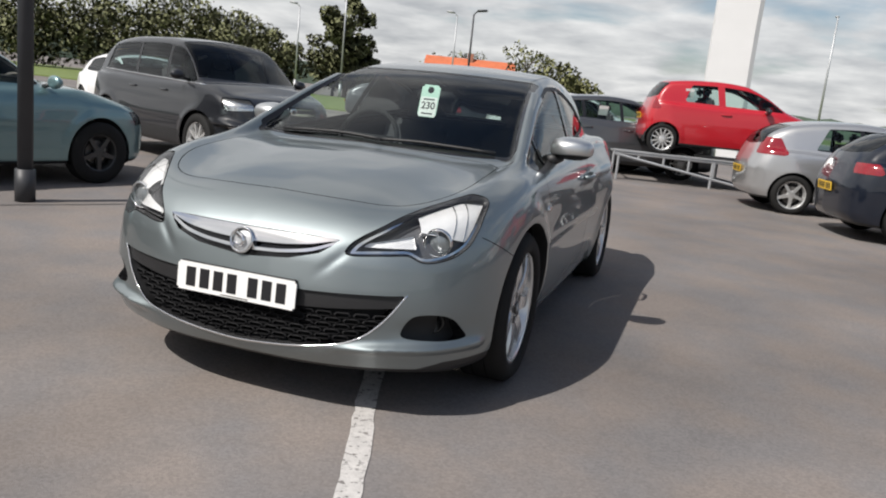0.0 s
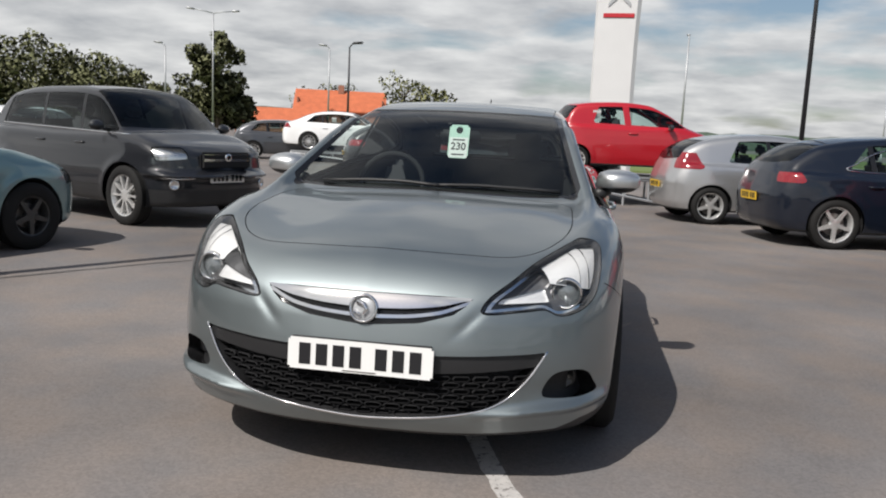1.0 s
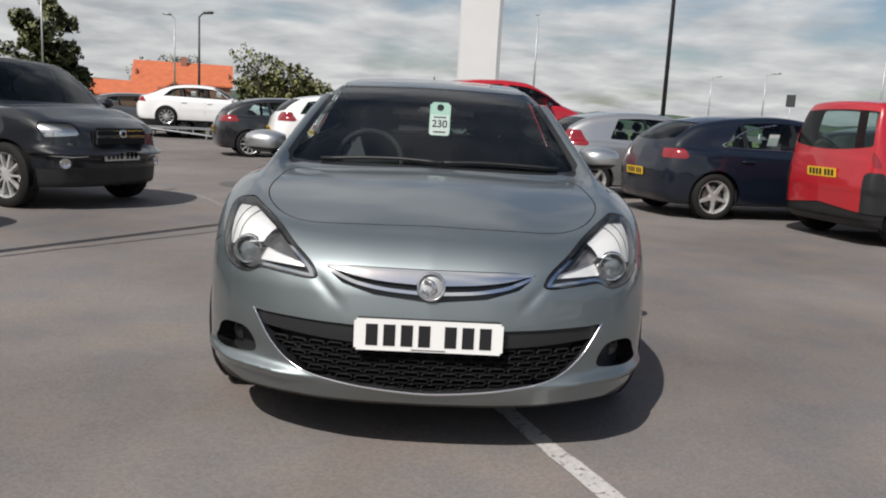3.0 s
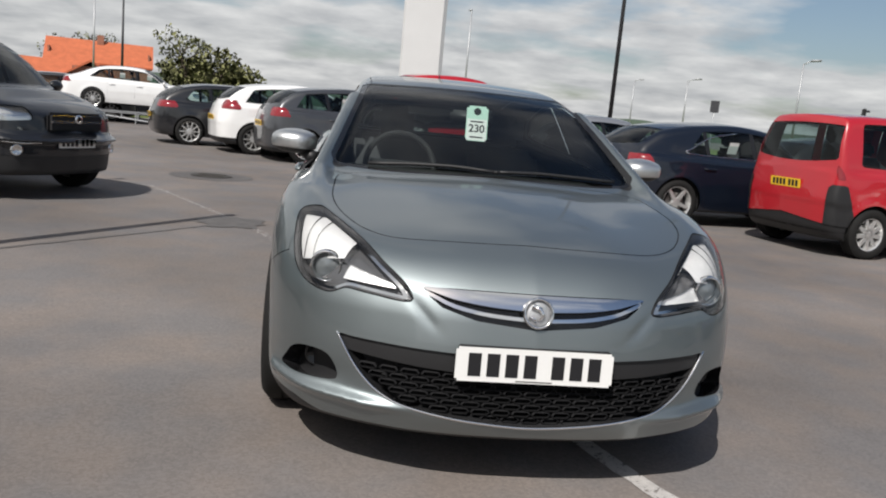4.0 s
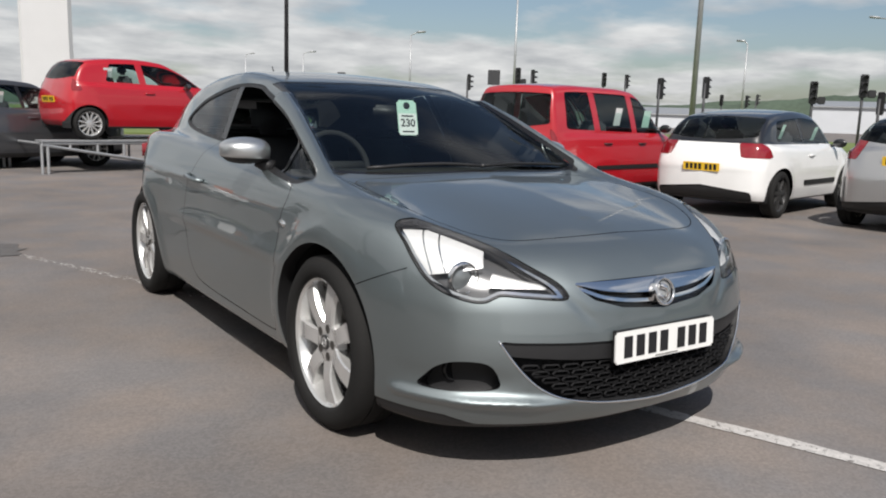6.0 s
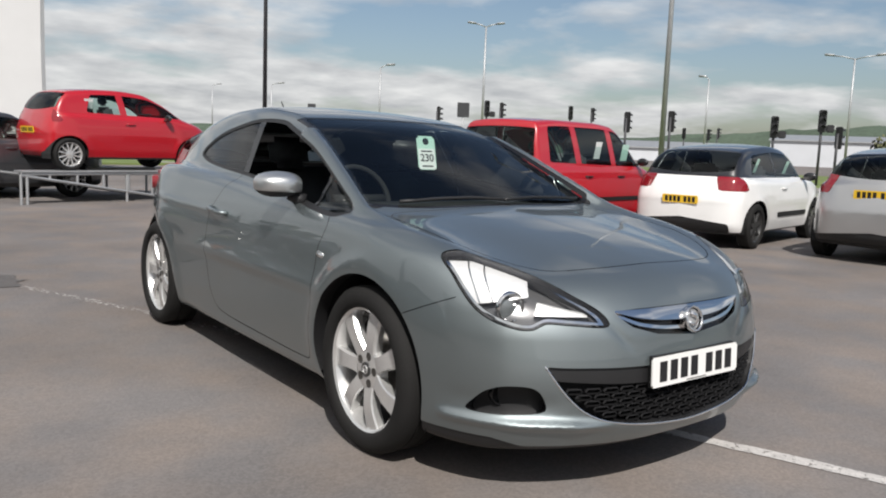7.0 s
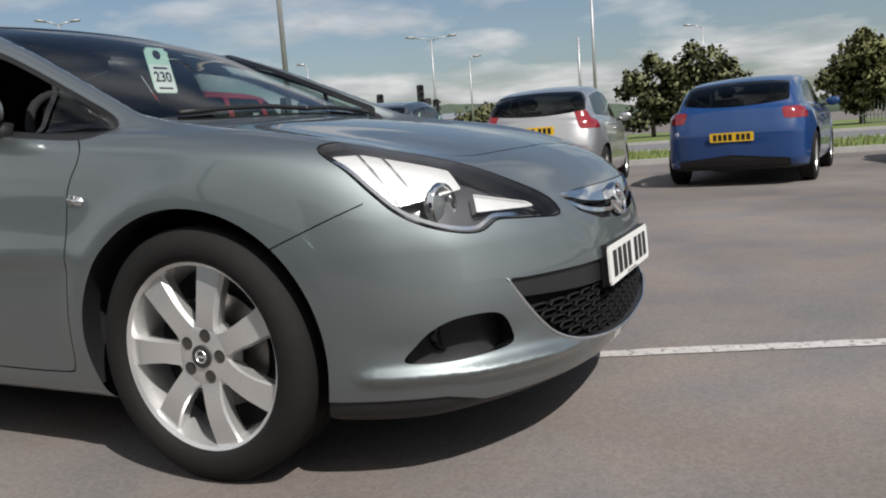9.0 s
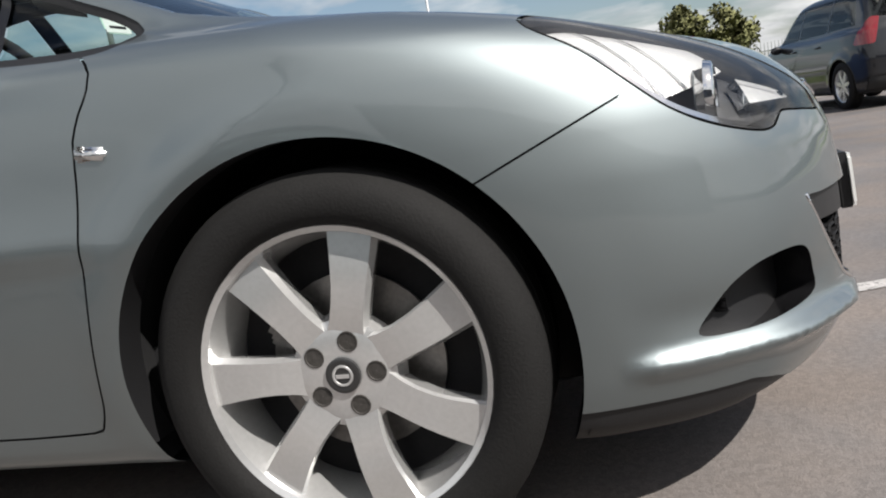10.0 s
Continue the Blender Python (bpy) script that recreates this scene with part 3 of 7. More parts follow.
    if style == "fine":
        bm = bmesh.new()
        lathe(bm, [(w * 0.70, 0.031), (w * 0.775, 0.031), (w * 0.79, 0.028), (w * 0.79, 0.024), (w * 0.785, 0.022), (w * 0.785, 0.0005)], 24)
        part("hub_cap", bm, M_DARKALLOY, whl, "dark round hub cap with a pale ring", True).data.set_sharp_from_angle(angle=radians(40))
        bm = bmesh.new()
        lathe(bm, [(w * 0.786, 0.019), (w * 0.80, 0.018), (w * 0.80, 0.015), (w * 0.786, 0.014)], 24)
        add_box(bm, (w * 0.786, -0.012, -0.004), (w * 0.80, 0.012, 0.003), 0.0)
        part("cap_emblem", bm, M_ALLOY, whl, "pale ring emblem")
        for k in range(5):
            th = 2 * math.pi * k / 5 + radians(2 if side < 0 else 34)
            bm = bmesh.new()
            lathe(bm, [(w * 0.71, 0.0185), (w * 0.732, 0.018), (w * 0.732, 0.0155), (w * 0.722, 0.0145), (w * 0.722, 0.0005)], 14)
            bmesh.ops.translate(bm, verts=bm.verts, vec=(0, 0.0585 * math.cos(th), 0.0585 * math.sin(th)))
            part("wheel_bolt", bm, M_IRON, whl, "", True).data.set_sharp_from_angle(angle=radians(40))
        bm = bmesh.new()
        add_box(bm, (-w * 0.1, -0.05, rim * 0.38), (w * 0.25, 0.06, rim * 0.66), 0.015, pose(0, 0, 0, 55))
        part("brake_caliper", bm, M_DISC, whl)
    return whl


PLATE_BAR = None


def plate_bars(plate, w, h, chars, y):
    """Plain dark bars where the plate's characters stand."""
    global PLATE_BAR
    cw = w * 0.88 / (len(chars) - 0.5)
    x = -w * 0.44
    for c in chars:
        if c == " ":
            x += cw * 0.5
            continue
        if PLATE_BAR is None:
            bm = bmesh.new()
            add_box(bm, (-cw * 0.34, -0.0012, -h * 0.34), (cw * 0.34, 0.0, h * 0.34))
            b = part("plate_bar", bm, M_INK, plate)
            PLATE_BAR = b.data
        else:
            b = new("plate_bar", PLATE_BAR)
            b.parent = plate
        b.matrix_basis = pose(x + cw / 2, y, 0)
        x += cw


def number_plate(car, m, yellow=False, fine=False):
    """Faces -y at the pose m."""
    w, h = 0.52, 0.111
    bm = bmesh.new()
    add_box(bm, (-w / 2, 0, -h / 2), (w / 2, 0.006, h / 2))
    es = [e for e in bm.edges if abs(e.verts[0].co.y - e.verts[1].co.y) > 0.004]
    bmesh.ops.bevel(bm, geom=es, offset=0.008, segments=2, affect="EDGES")
    p = part("number_plate", bm, M_PLATEY if yellow else M_PLATEW, car, "yellow number plate" if yellow else "white number plate with dark bars")
    p.matrix_basis = m
    plate_bars(p, w, h, "xxxx xxx", -0.0005)
    if fine:
        bm = bmesh.new()
        add_box(bm, (-0.06, -0.0015, -h * 0.46), (0.06, -0.0005, -h * 0.43))
        part("dealer_line", bm, M_IRON, p)
        bm = bmesh.new()
        for a, b in (((-w / 2 + 0.01, 0.004, -h / 2 - 0.004), (w / 2 - 0.01, 0.030, h / 2 + 0.004)),):
            add_box(bm, a, b, 0.003)
        part("plate_surround", bm, M_PLASTIC, p)
    return p


def seat(car, x, y, z):
    bm = bmesh.new()
    add_box(bm, (x - 0.24, y, z), (x + 0.24, y + 0.5, z + 0.16), 0.05)
    part("seat_cushion", bm, M_SEAT, car, "", True)
    bm = bmesh.new()
    add_box(bm, (-0.23, -0.06, 0), (0.23, 0.07, 0.58), 0.055, pose(x, y + 0.48, z + 0.10, -18))
    b = part("seat_back", bm, M_SEAT, car, "", True)
    bm = bmesh.new()
    add_box(bm, (-0.13, -0.05, 0.60), (0.13, 0.05, 0.80), 0.045, pose(x, y + 0.48, z + 0.10, -18))
    part("headrest", bm, M_SEAT, b, "", True)

# ---- the grey coupe ----
def wrap(P):
    """Distance along the wrapped corner from the inner tip of the headlamp backwards."""
    return 0.62 * (np.abs(P[:, 0]) - 0.416) + 0.78 * (P[:, 1] + 0.82)


LAMP_EDGE = curve([(-0.95, 0.33), (-0.845, 0.410), (-0.74, 0.505), (-0.62, 0.580), (-0.50, 0.652), (-0.40, 0.712), (-0.31, 0.765), (-0.2, 0.83)])
LAMP = ring([(-0.03, 0.652), (0.02, 0.71), (0.135, 0.775), (0.25, 0.82), (0.385, 0.865), (0.5, 0.878), (0.592, 0.866), (0.535, 0.808), (0.485, 0.752), (0.43, 0.700), (0.36, 0.664), (0.275, 0.642), (0.225, 0.641), (0.195, 0.655), (0.17, 0.663), (0.09, 0.657)], steps=5)
def lamp_f(P):
    """Negative inside the headlamp's outline."""
    return np.maximum(inside(wrap(P), P[:, 2], LAMP), 0.8 * (LAMP_EDGE(P[:, 1]) - np.abs(P[:, 0])))


FOG = ring([(0.445, 0.343), (0.415, 0.380), (0.375, 0.415), (0.315, 0.438), (0.235, 0.442), (0.19, 0.428), (0.165, 0.385), (0.17, 0.350), (0.28, 0.338), (0.38, 0.335)], steps=5)
SIDEGLASS = ring([(0.292, 0.968), (0.36, 0.938), (0.56, 0.950), (1.0, 1.000), (1.45, 1.050), (1.92, 1.080), (2.25, 1.105), (2.43, 1.135), (2.485, 1.165), (2.42, 1.215), (2.235, 1.290), (1.85, 1.361), (1.63, 1.380), (1.38, 1.370), (1.22, 1.333), (0.92, 1.252), (0.74, 1.184), (0.60, 1.124), (0.44, 1.054), (0.335, 1.006)], steps=5)
GRILLE = np.array([(-0.375, 0.698), (-0.259, 0.702), (0, 0.702), (0.259, 0.702), (0.375, 0.698), (0.3522, 0.672), (0.3108, 0.642), (0.1968, 0.610), (0, 0.592), (-0.1968, 0.610), (-0.3108, 0.642), (-0.3522, 0.672)])
INTAKE = np.array([(-0.6402, 0.515), (-0.5905, 0.511), (-0.2694, 0.503), (0, 0.500), (0.2694, 0.503), (0.5905, 0.511), (0.6402, 0.515), (0.5905, 0.435), (0.5439, 0.380), (0.4973, 0.342), (0.4351, 0.314), (0.3522, 0.296), (0.2486, 0.281), (0.1243, 0.268), (0, 0.262),
                   (-0.1243, 0.268), (-0.2486, 0.281), (-0.3522, 0.296), (-0.4351, 0.314), (-0.4973, 0.342), (-0.5439, 0.380), (-0.5905, 0.435)])
BONNET = ring([(0.0, -0.665), (0.2, -0.66), (0.35, -0.642), (0.48, -0.608), (0.565, -0.550), (0.622, -0.470), (0.668, -0.36), (0.690, -0.22), (0.688, -0.02), (0.682, 0.12), (0.662, 0.19), (0.60, 0.215), (0.42, 0.20), (0.2, 0.185), (0.0, 0.18),
               (-0.2, 0.185), (-0.42, 0.20), (-0.60, 0.215), (-0.662, 0.19), (-0.682, 0.12), (-0.688, -0.02), (-0.690, -0.22), (-0.668, -0.36), (-0.622, -0.470), (-0.565, -0.550), (-0.48, -0.608), (-0.35, -0.642), (-0.2, -0.66)], steps=4)
DOOR = ring([(0.395, 0.945), (0.402, 0.80), (0.415, 0.66), (0.44, 0.46), (0.475, 0.30), (0.56, 0.272), (1.0, 0.275), (1.52, 0.29), (1.66, 0.34), (1.725, 0.46), (1.74, 0.62), (1.73, 0.80), (1.665, 0.94), (1.58, 1.07), (1.4, 1.12), (0.9, 1.05)], steps=4)


def build_coupe():
    car = thing("coupe", pose(0, 0, 0), "metallic grey three-door coupe parked across a worn white line", "car")
    F = body_field(GTC)
    V, rest = skin(F, (-1.0, -1.05, 0.12), (1.0, 3.65, 1.55), 0.0215)
    gaps = []
    near = [q for q in rest if V[list(q), 1].mean() < -0.22]
    rest = [q for q in rest if V[list(q), 1].mean() >= -0.22]
    V, near = refine(V, near, F)
    rest = rest + near

    def cut(f, gap=0.0):
        """Takes the faces where f < 0 out of the body, and a narrow shut line round them."""
        nonlocal V, rest
        V, mine, rest = split(V, rest, f, F)
        if gap:
            V, line, rest = split(V, rest, lambda P: f(P) - gap, F)
            gaps.append(line)
        return mine

    half = lambda faces, s: [q for q in faces if V[list(q), 0].mean() * s > 0]
    flank = lambda P: 0.45 - np.abs(P[:, 0])
    front = lambda P: P[:, 1] + 0.30
    # wheel openings
    for yc in (0.0, GTC["wheelbase"]):
        cut(lambda P, yc=yc: np.maximum(np.hypot(P[:, 1] - yc, P[:, 2] - 0.345) - 0.397, 0.52 - np.abs(P[:, 0])))
    # lamps, grilles, glass
    lamp = cut(lambda P: np.maximum(lamp_f(P), P[:, 1] + 0.15), 0.004)
    fog = cut(lambda P: np.maximum(np.maximum(inside(wrap(P), P[:, 2], FOG), P[:, 1] + 0.4), flank(P)))
    V, lamp = refine(V, lamp, F)
    grille = cut(lambda P: np.maximum(inside(P[:, 0], P[:, 2], GRILLE), front(P)))
    V, grille = refine(V, grille, F)
    intake = cut(lambda P: np.maximum(inside(P[:, 0], P[:, 2], INTAKE), front(P)))

    def screen(P):
        a, y, z = np.abs(P[:, 0]), P[:, 1], P[:, 2]
        low = 0.195 + 0.16 * (a / 0.735) ** 3 - y
        high = y - (1.20 + 0.25 * a * a)
        return np.maximum(np.maximum(low, high), np.maximum(a - (0.748 - 0.40 * np.maximum(z - 0.965, 0)), 0.93 - z))
    ws = cut(screen)
    V, ws_band, ws = split(V, ws, lambda P: -(screen(P) + 0.028), F)
    sg = cut(lambda P: np.maximum(inside(P[:, 1], P[:, 2], SIDEGLASS), flank(P)))
    V, sg, seal = split(V, sg, lambda P: inside(P[:, 1], P[:, 2], SIDEGLASS) + 0.018, F)
    rw = cut(lambda P: np.maximum.reduce([1.10 - P[:, 2], 2.78 - P[:, 1], np.abs(P[:, 0]) - (0.60 - 0.35 * np.maximum(1.35 - P[:, 2], 0) * 0), P[:, 2] - 1.345]))
    # panels
    bonnet = cut(lambda P: np.maximum(inside(P[:, 0], P[:, 1], BONNET), 0.70 - P[:, 2]), 0.0045)
    door = cut(lambda P: np.maximum(inside(P[:, 1], P[:, 2], DOOR), flank(P)), 0.0045)
    lip = cut(lambda P: np.maximum(P[:, 2] - (0.216 + 0.030 * np.clip((np.abs(P[:, 0]) - 0.68) / 0.09, 0, 1)), P[:, 1] + 0.35))
    under = cut(lambda P: P[:, 2] - 0.195)
    seam = lambda P: (P[:, 2] - 0.636) * 0.92 + (P[:, 1] + 0.285) * 0.392
    bumper = cut(lambda P: np.maximum(seam(P) + np.where(P[:, 1] < -0.50, -0.4, 0.0), P[:, 1] + 0.255 + 0 * P[:, 2]), 0.0035)
    # the bumper runs up to the bonnet's edge between the lamps
    roof = cut(lambda P: np.maximum.reduce([1.10 - P[:, 2], np.abs(P[:, 0]) - (0.535 - 0.05 * np.clip(P[:, 1] - 2.0, 0, 1)), 1.215 - P[:, 1], P[:, 1] - 2.75]), 0.004)

    body = piece("body_shell", V, rest, M_GREY, car, F)
    piece("bonnet", V, bonnet, M_GREY, car, F)
    piece("front_bumper", V, bumper, M_GREY, car, F)
    piece("roof_panel", V, roof, M_GREY, car, F)
    for s in (1, -1):
        piece("door", V, half(door, s), M_GREY, car, F)
    for line in gaps:
        for s in (1, -1):
            piece("shut_line", V, half(line, s), M_GAP, car, F, -0.006)
    piece("front_lip", V, lip, M_PLASTIC, car, F, -0.004, "black plastic front lip")
    piece("underbody", V, under, M_PLASTIC, car, F, -0.002)
    # glass
    glass_ws = piece("windscreen", V, ws, M_GLASS, car, F, -0.003)
    glass_ws.visible_shadow = False
    piece("windscreen_border", V, ws_band, M_TRIMGLOSS, car, F, -0.002)
    pane = piece("rear_window", V, rw, M_TINT, car, F, -0.002)
    pane.visible_shadow = False
    for s in (1, -1):
        piece("window_seal", V, half(seal, s), M_PLASTIC, car, F, -0.003)
    cutters = (("front_quarter_glass", 0.60, 0.10), ("door_glass", 1.52, 0.75), ("rear_quarter_glass", 9.0, 0.0))
    left = sg
    for name, y1, slope in cutters:
        f = lambda P, y1=y1, slope=slope: P[:, 1] - y1 - slope * 0.35 * (P[:, 2] - 1.05)
        V, mine, left = split(V, left, f, F)
        V, bar, left = split(V, left, lambda P: f(P) - (0.022 if y1 < 1 else 0.075), F)
        if bar:
            for s in (1, -1):
                piece("window_pillar", V, half(bar, s), M_TRIMGLOSS, car, F, -0.003)
        for s in (1, -1):
            if name == "door_glass" and s < 0:
                continue
            p = piece(name, V, half(mine, s), M_GLASS, car, F, -0.008)
            p.visible_shadow = False
    # lining: the dark inside of the cabin
    inner = [q for q in rest + roof + door if V[list(q), 1].mean() > 0.30 and V[list(q), 2].mean() > 0.62]
    piece("cabin_lining", V, inner, M_CABIN, car, F, -0.03)

    # headlamps: a deep housing, a projector, a side lamp strip, a clear lens
    for s in (1, -1):
        mine = half(lamp, s)
        hs = piece("headlamp", V, mine, M_LAMPHOUSE, car, F, -0.055, "clear headlamp with a round projector and chrome trim")
        for q, off, name, material in ((lambda P: np.abs(lamp_f(P) + 0.012) - 0.0045, -0.012, "lamp_trim", M_CHROME),):
            VV, strip, _ = split(V, mine, q, F)
            piece(name, VV, strip, material, hs, F, off)
        # bright reflector in the upper outer corner, and the turn lamp towards the grille
        VV, refl, _ = split(V, mine, lambda P: np.maximum.reduce([0.255 - wrap(P) + 0.35 * (P[:, 2] - 0.78), lamp_f(P) + 0.014, 0.705 - P[:, 2] + 0.20 * (0.5 - wrap(P))]), F)
        piece("upper_reflector", VV, refl, M_LAMPWHITE, hs, F, -0.022)
        for w0 in (0.385, 0.44):
            VG, groove, _ = split(VV, refl, lambda P, w0=w0: np.abs(wrap(P) - w0 - 0.5 * (P[:, 2] - 0.76)) - 0.003, F)
            piece("reflector_groove", VG, groove, M_REFLECTOR, hs, F, -0.019)
        link_mesh("reflector_edge", *boundary_wall(VV, refl, F, -0.055, -0.022), M_CHROME, hs)
        VV, strip, _ = split(V, mine, lambda P: np.maximum.reduce([np.abs(P[:, 2] - 0.703 - 0.12 * (wrap(P) - 0.1)) - (0.006 + 0.10 * np.clip(wrap(P) - 0.03, 0, 0.22)), wrap(P) - 0.215, 0.035 - wrap(P), lamp_f(P) + 0.020]), F)
        piece("turn_reflector", VV, strip, M_LAMPWHITE, hs, F, -0.034)
        link_mesh("turn_edge", *boundary_wall(VV, strip, F, -0.05, -0.026), M_CHROME, hs)
        VV, side_lens, _ = split(V, mine, lambda P: lamp_f(P), F)
        lens = piece("lamp_lens", VV, side_lens, M_LENS, hs, F, -0.001)
        lens.visible_shadow = False
        wall = boundary_wall(V, mine, F, -0.055)
        link_mesh("lamp_wall", *wall, M_LAMPHOUSE, hs)
        # projector, looking forwards
        m = pose(s * 0.688, -0.612, 0.705, 90, 0, s * 8)
        bm = bmesh.new()
        lathe(bm, [(0.022, 0.058), (0.034, 0.056), (0.038, 0.051), (0.034, 0.047), (0.008, 0.045)], 40, "Z")
        p = part("projector_ring", bm, M_CHROME, hs, "", True)
        p.matrix_basis = m
        bm = bmesh.new()
        lathe(bm, [(0.006, 0.046), (0.016, 0.038), (0.024, 0.024), (0.028, 0.0005)], 32, "Z")
        p = part("projector_lens", bm, M_LAMPGLASS, hs, "", True)
        p.matrix_basis = m
    # fog recesses
    for s in (1, -1):
        mine = half(fog, s)
        fg = piece("fog_recess", V, mine, M_PLASTIC, car, F, -0.07, "black fog lamp recess")
        link_mesh("recess_wall", *boundary_wall(V, mine, F, -0.07), M_TRIMGLOSS, fg)
        bm = bmesh.new()
        lathe(bm, [(0.0, 0.046), (0.02, 0.043), (0.014, 0.036), (0.006, 0.0005)], 24, "Z")
        p = part("fog_lamp", bm, M_TRIMGLOSS, fg, "", True)
        p.matrix_basis = pose(s * 0.70, -0.615, 0.388, 90, 0, s * 12)
    # upper grille
    gr = piece("grille", V, grille, M_TRIMGLOSS, car, F, -0.03, "chrome grille with a round badge")
    link_mesh("grille_wall", *boundary_wall(V, grille, F, -0.03), M_CHROME, gr)
    lower = curve([(-0.375, 0.694), (-0.259, 0.668), (-0.1243, 0.654), (0, 0.650), (0.1243, 0.654), (0.259, 0.668), (0.375, 0.694)])
    VV, bar, _ = split(V, grille, lambda P: np.maximum(lower(P[:, 0]) - P[:, 2], P[:, 2] - 0.6985), F)
    piece("chrome_bar", VV, bar, M_CHROME, gr, F, 0.003, "wide chrome bar")
    link_mesh("bar_edge", *boundary_wall(VV, bar, F, -0.018, 0.003), M_CHROME, gr)
    thin = curve([(-0.375, 0.690), (-0.259, 0.648), (-0.1243, 0.629), (0, 0.624), (0.1243, 0.629), (0.259, 0.648), (0.375, 0.690)])
    VV, bar, _ = split(V, grille, lambda P: np.abs(P[:, 2] - thin(P[:, 0])) - 0.006, F)
    piece("chrome_strip", VV, bar, M_CHROME, gr, F, -0.006)
    link_mesh("strip_edge", *boundary_wall(VV, bar, F, -0.02, -0.006), M_CHROME, gr)
    # badge: a plain chrome ring with a plain raised shape
    bm = bmesh.new()
    lathe(bm, [(-0.02, 0.05), (0.008, 0.052), (0.014, 0.049), (0.014, 0.044), (0.008, 0.042)], 40, "Z")
    b = part("badge", bm, M_CHROME, gr, "round chrome badge", True)
    b.matrix_basis = pose(0, -0.905, 0.648, 90 - 14)
    bm = bmesh.new()
    lathe(bm, [(0.0, 0.043), (0.005, 0.030), (0.007, 0.0005)], 32, "Z")
    part("badge_dish", bm, M_GALV, b, "", True)
    bm = bmesh.new()
    add_tube(bm, [(-0.022, 0.022, 0.009), (0.004, 0.012, 0.013), (0.014, -0.006, 0.013), (0.0, -0.024, 0.010)], 0.011, 8, 0.006)
    add_tube(bm, [(-0.03, -0.012, 0.008), (-0.014, -0.020, 0.010), (-0.008, -0.03, 0.008)], 0.008, 8, 0.004)
    part("badge_relief", bm, M_CHROME, b, "", True)
    # lower intake: band, honeycomb, chrome trim
    ik = piece("lower_intake", V, intake, M_GAP, car, F, -0.075, "black lower intake with a honeycomb mesh")
    link_mesh("intake_wall", *boundary_wall(V, intake, F, -0.075), M_PLASTIC, ik)
    VV, band, _ = split(V, intake, lambda P: 0.432 + 0.02 * (np.abs(P[:, 0]) / 0.5) ** 2 - P[:, 2], F)
    piece("intake_band", VV, band, M_PLASTIC, ik, F, -0.012)
    link_mesh("band_edge", *boundary_wall(VV, band, F, -0.05, -0.012), M_PLASTIC, ik)
    row = 0
    z = 0.283
    while z < 0.436:
        x = -0.6 + (row % 2) * 0.034
        while x < 0.6:
            c = np.array([[x, -0.9, z]])
            if inside(c[:, 0], c[:, 2], INTAKE)[0] < -0.012 and z < 0.428 + 0.02 * (x / 0.5) ** 2:
                y = -0.935 + float(curve(GTC["plan_front"])(abs(x))) + 0.022 + 0.25 * max(0.3 - z, 0)
                bm = bmesh.new()
                slope = float(curve(GTC["plan_front"])(abs(x) + 0.03) - curve(GTC["plan_front"])(max(abs(x) - 0.03, 0))) / 0.06 * (1 if x > 0 else -1)
                mm = pose(x, y, z, 0, 0, math.degrees(math.atan(slope)))
                hw, hh = 0.031, 0.0105
                outer = [(-hw, 0), (-hw + 0.008, hh), (hw - 0.008, hh), (hw, 0), (hw - 0.008, -hh), (-hw + 0.008, -hh)]
                loops = []
                for k, dy in ((1.0, 0.0), (0.80, -0.004), (0.74, 0.02)):
                    loops.append([bm.verts.new(mm @ Vector((px * (0.5 + 0.5 * k) if k < 1 else px * 1.08, dy, pz * k if k < 1 else pz * 1.15))) for px, pz in outer])
                for a, b2 in zip(loops, loops[1:]):
                    for k in range(6):
                        bm.faces.new((a[k], a[(k + 1) % 6], b2[(k + 1) % 6], b2[k]))
                part("mesh_cell", bm, M_MESH, ik)
            x += 0.068
        z += 0.0225
        row += 1
    loop = np.array([(0.618, 0.516), (0.57, 0.436), (0.525, 0.381), (0.48, 0.343), (0.42, 0.315), (0.34, 0.296), (0.24, 0.281), (0.12, 0.268), (0, 0.262)]) * (1.036, 1)
    pts = np.concatenate((loop, loop[-2::-1] * (-1, 1)))
    P = np.stack([pts[:, 0], np.full(len(pts), -0.80), pts[:, 1]], 1)
    P = hit_front(F, P)
    bm = bmesh.new()
    add_tube(bm, smooth_line(P, 4), 0.0048, 6)
    part("chrome_trim", bm, M_CHROME, car, "thin chrome strip round the lower intake", True)
    number_plate(car, pose(0.0, -0.942, 0.478, -3), fine=True)

    # wheel housings and wheels
    for yc in (0.0, GTC["wheelbase"]):
        for s in (1, -1):
            arc = []
            for k in range(25):
                th = radians(-22 + 224 * k / 24)
                arc.append((yc + 0.418 * math.cos(th), 0.345 + 0.418 * math.sin(th)))
            VV = [(s * x, y, max(z, 0.2)) for x in (0.57, 0.865) for y, z in arc]
            n = len(arc)
            fc = [(i, i + 1, n + i + 1, n + i) for i in range(n - 1)]
            fc.append(tuple(range(n)))
            link_mesh("wheel_housing", VV, fc, M_GAP, car)
            wheel(car, s * 0.808, yc, 0.345, 0.345, 0.258, 0.225, 7, s, "fine")
    VV, FF = boundary_wall(V, rest + bumper + door, F, -0.062, keep=lambda P: (P[:, 2] > 0.245) & ((np.abs(np.hypot(P[:, 1], P[:, 2] - 0.345) - 0.397) < 0.01) | (np.abs(np.hypot(P[:, 1] - 2.695, P[:, 2] - 0.345) - 0.397) < 0.01)), flat=True)
    VV = np.asarray(VV)
    for sx in (1, -1):
        for back in (True, False):
            sel = [q for q in FF if VV[q[0], 0] * sx > 0 and (VV[q[0], 1] > 1.3) == back]
            piece("arch_lip", VV, sel, M_PLASTIC, car)

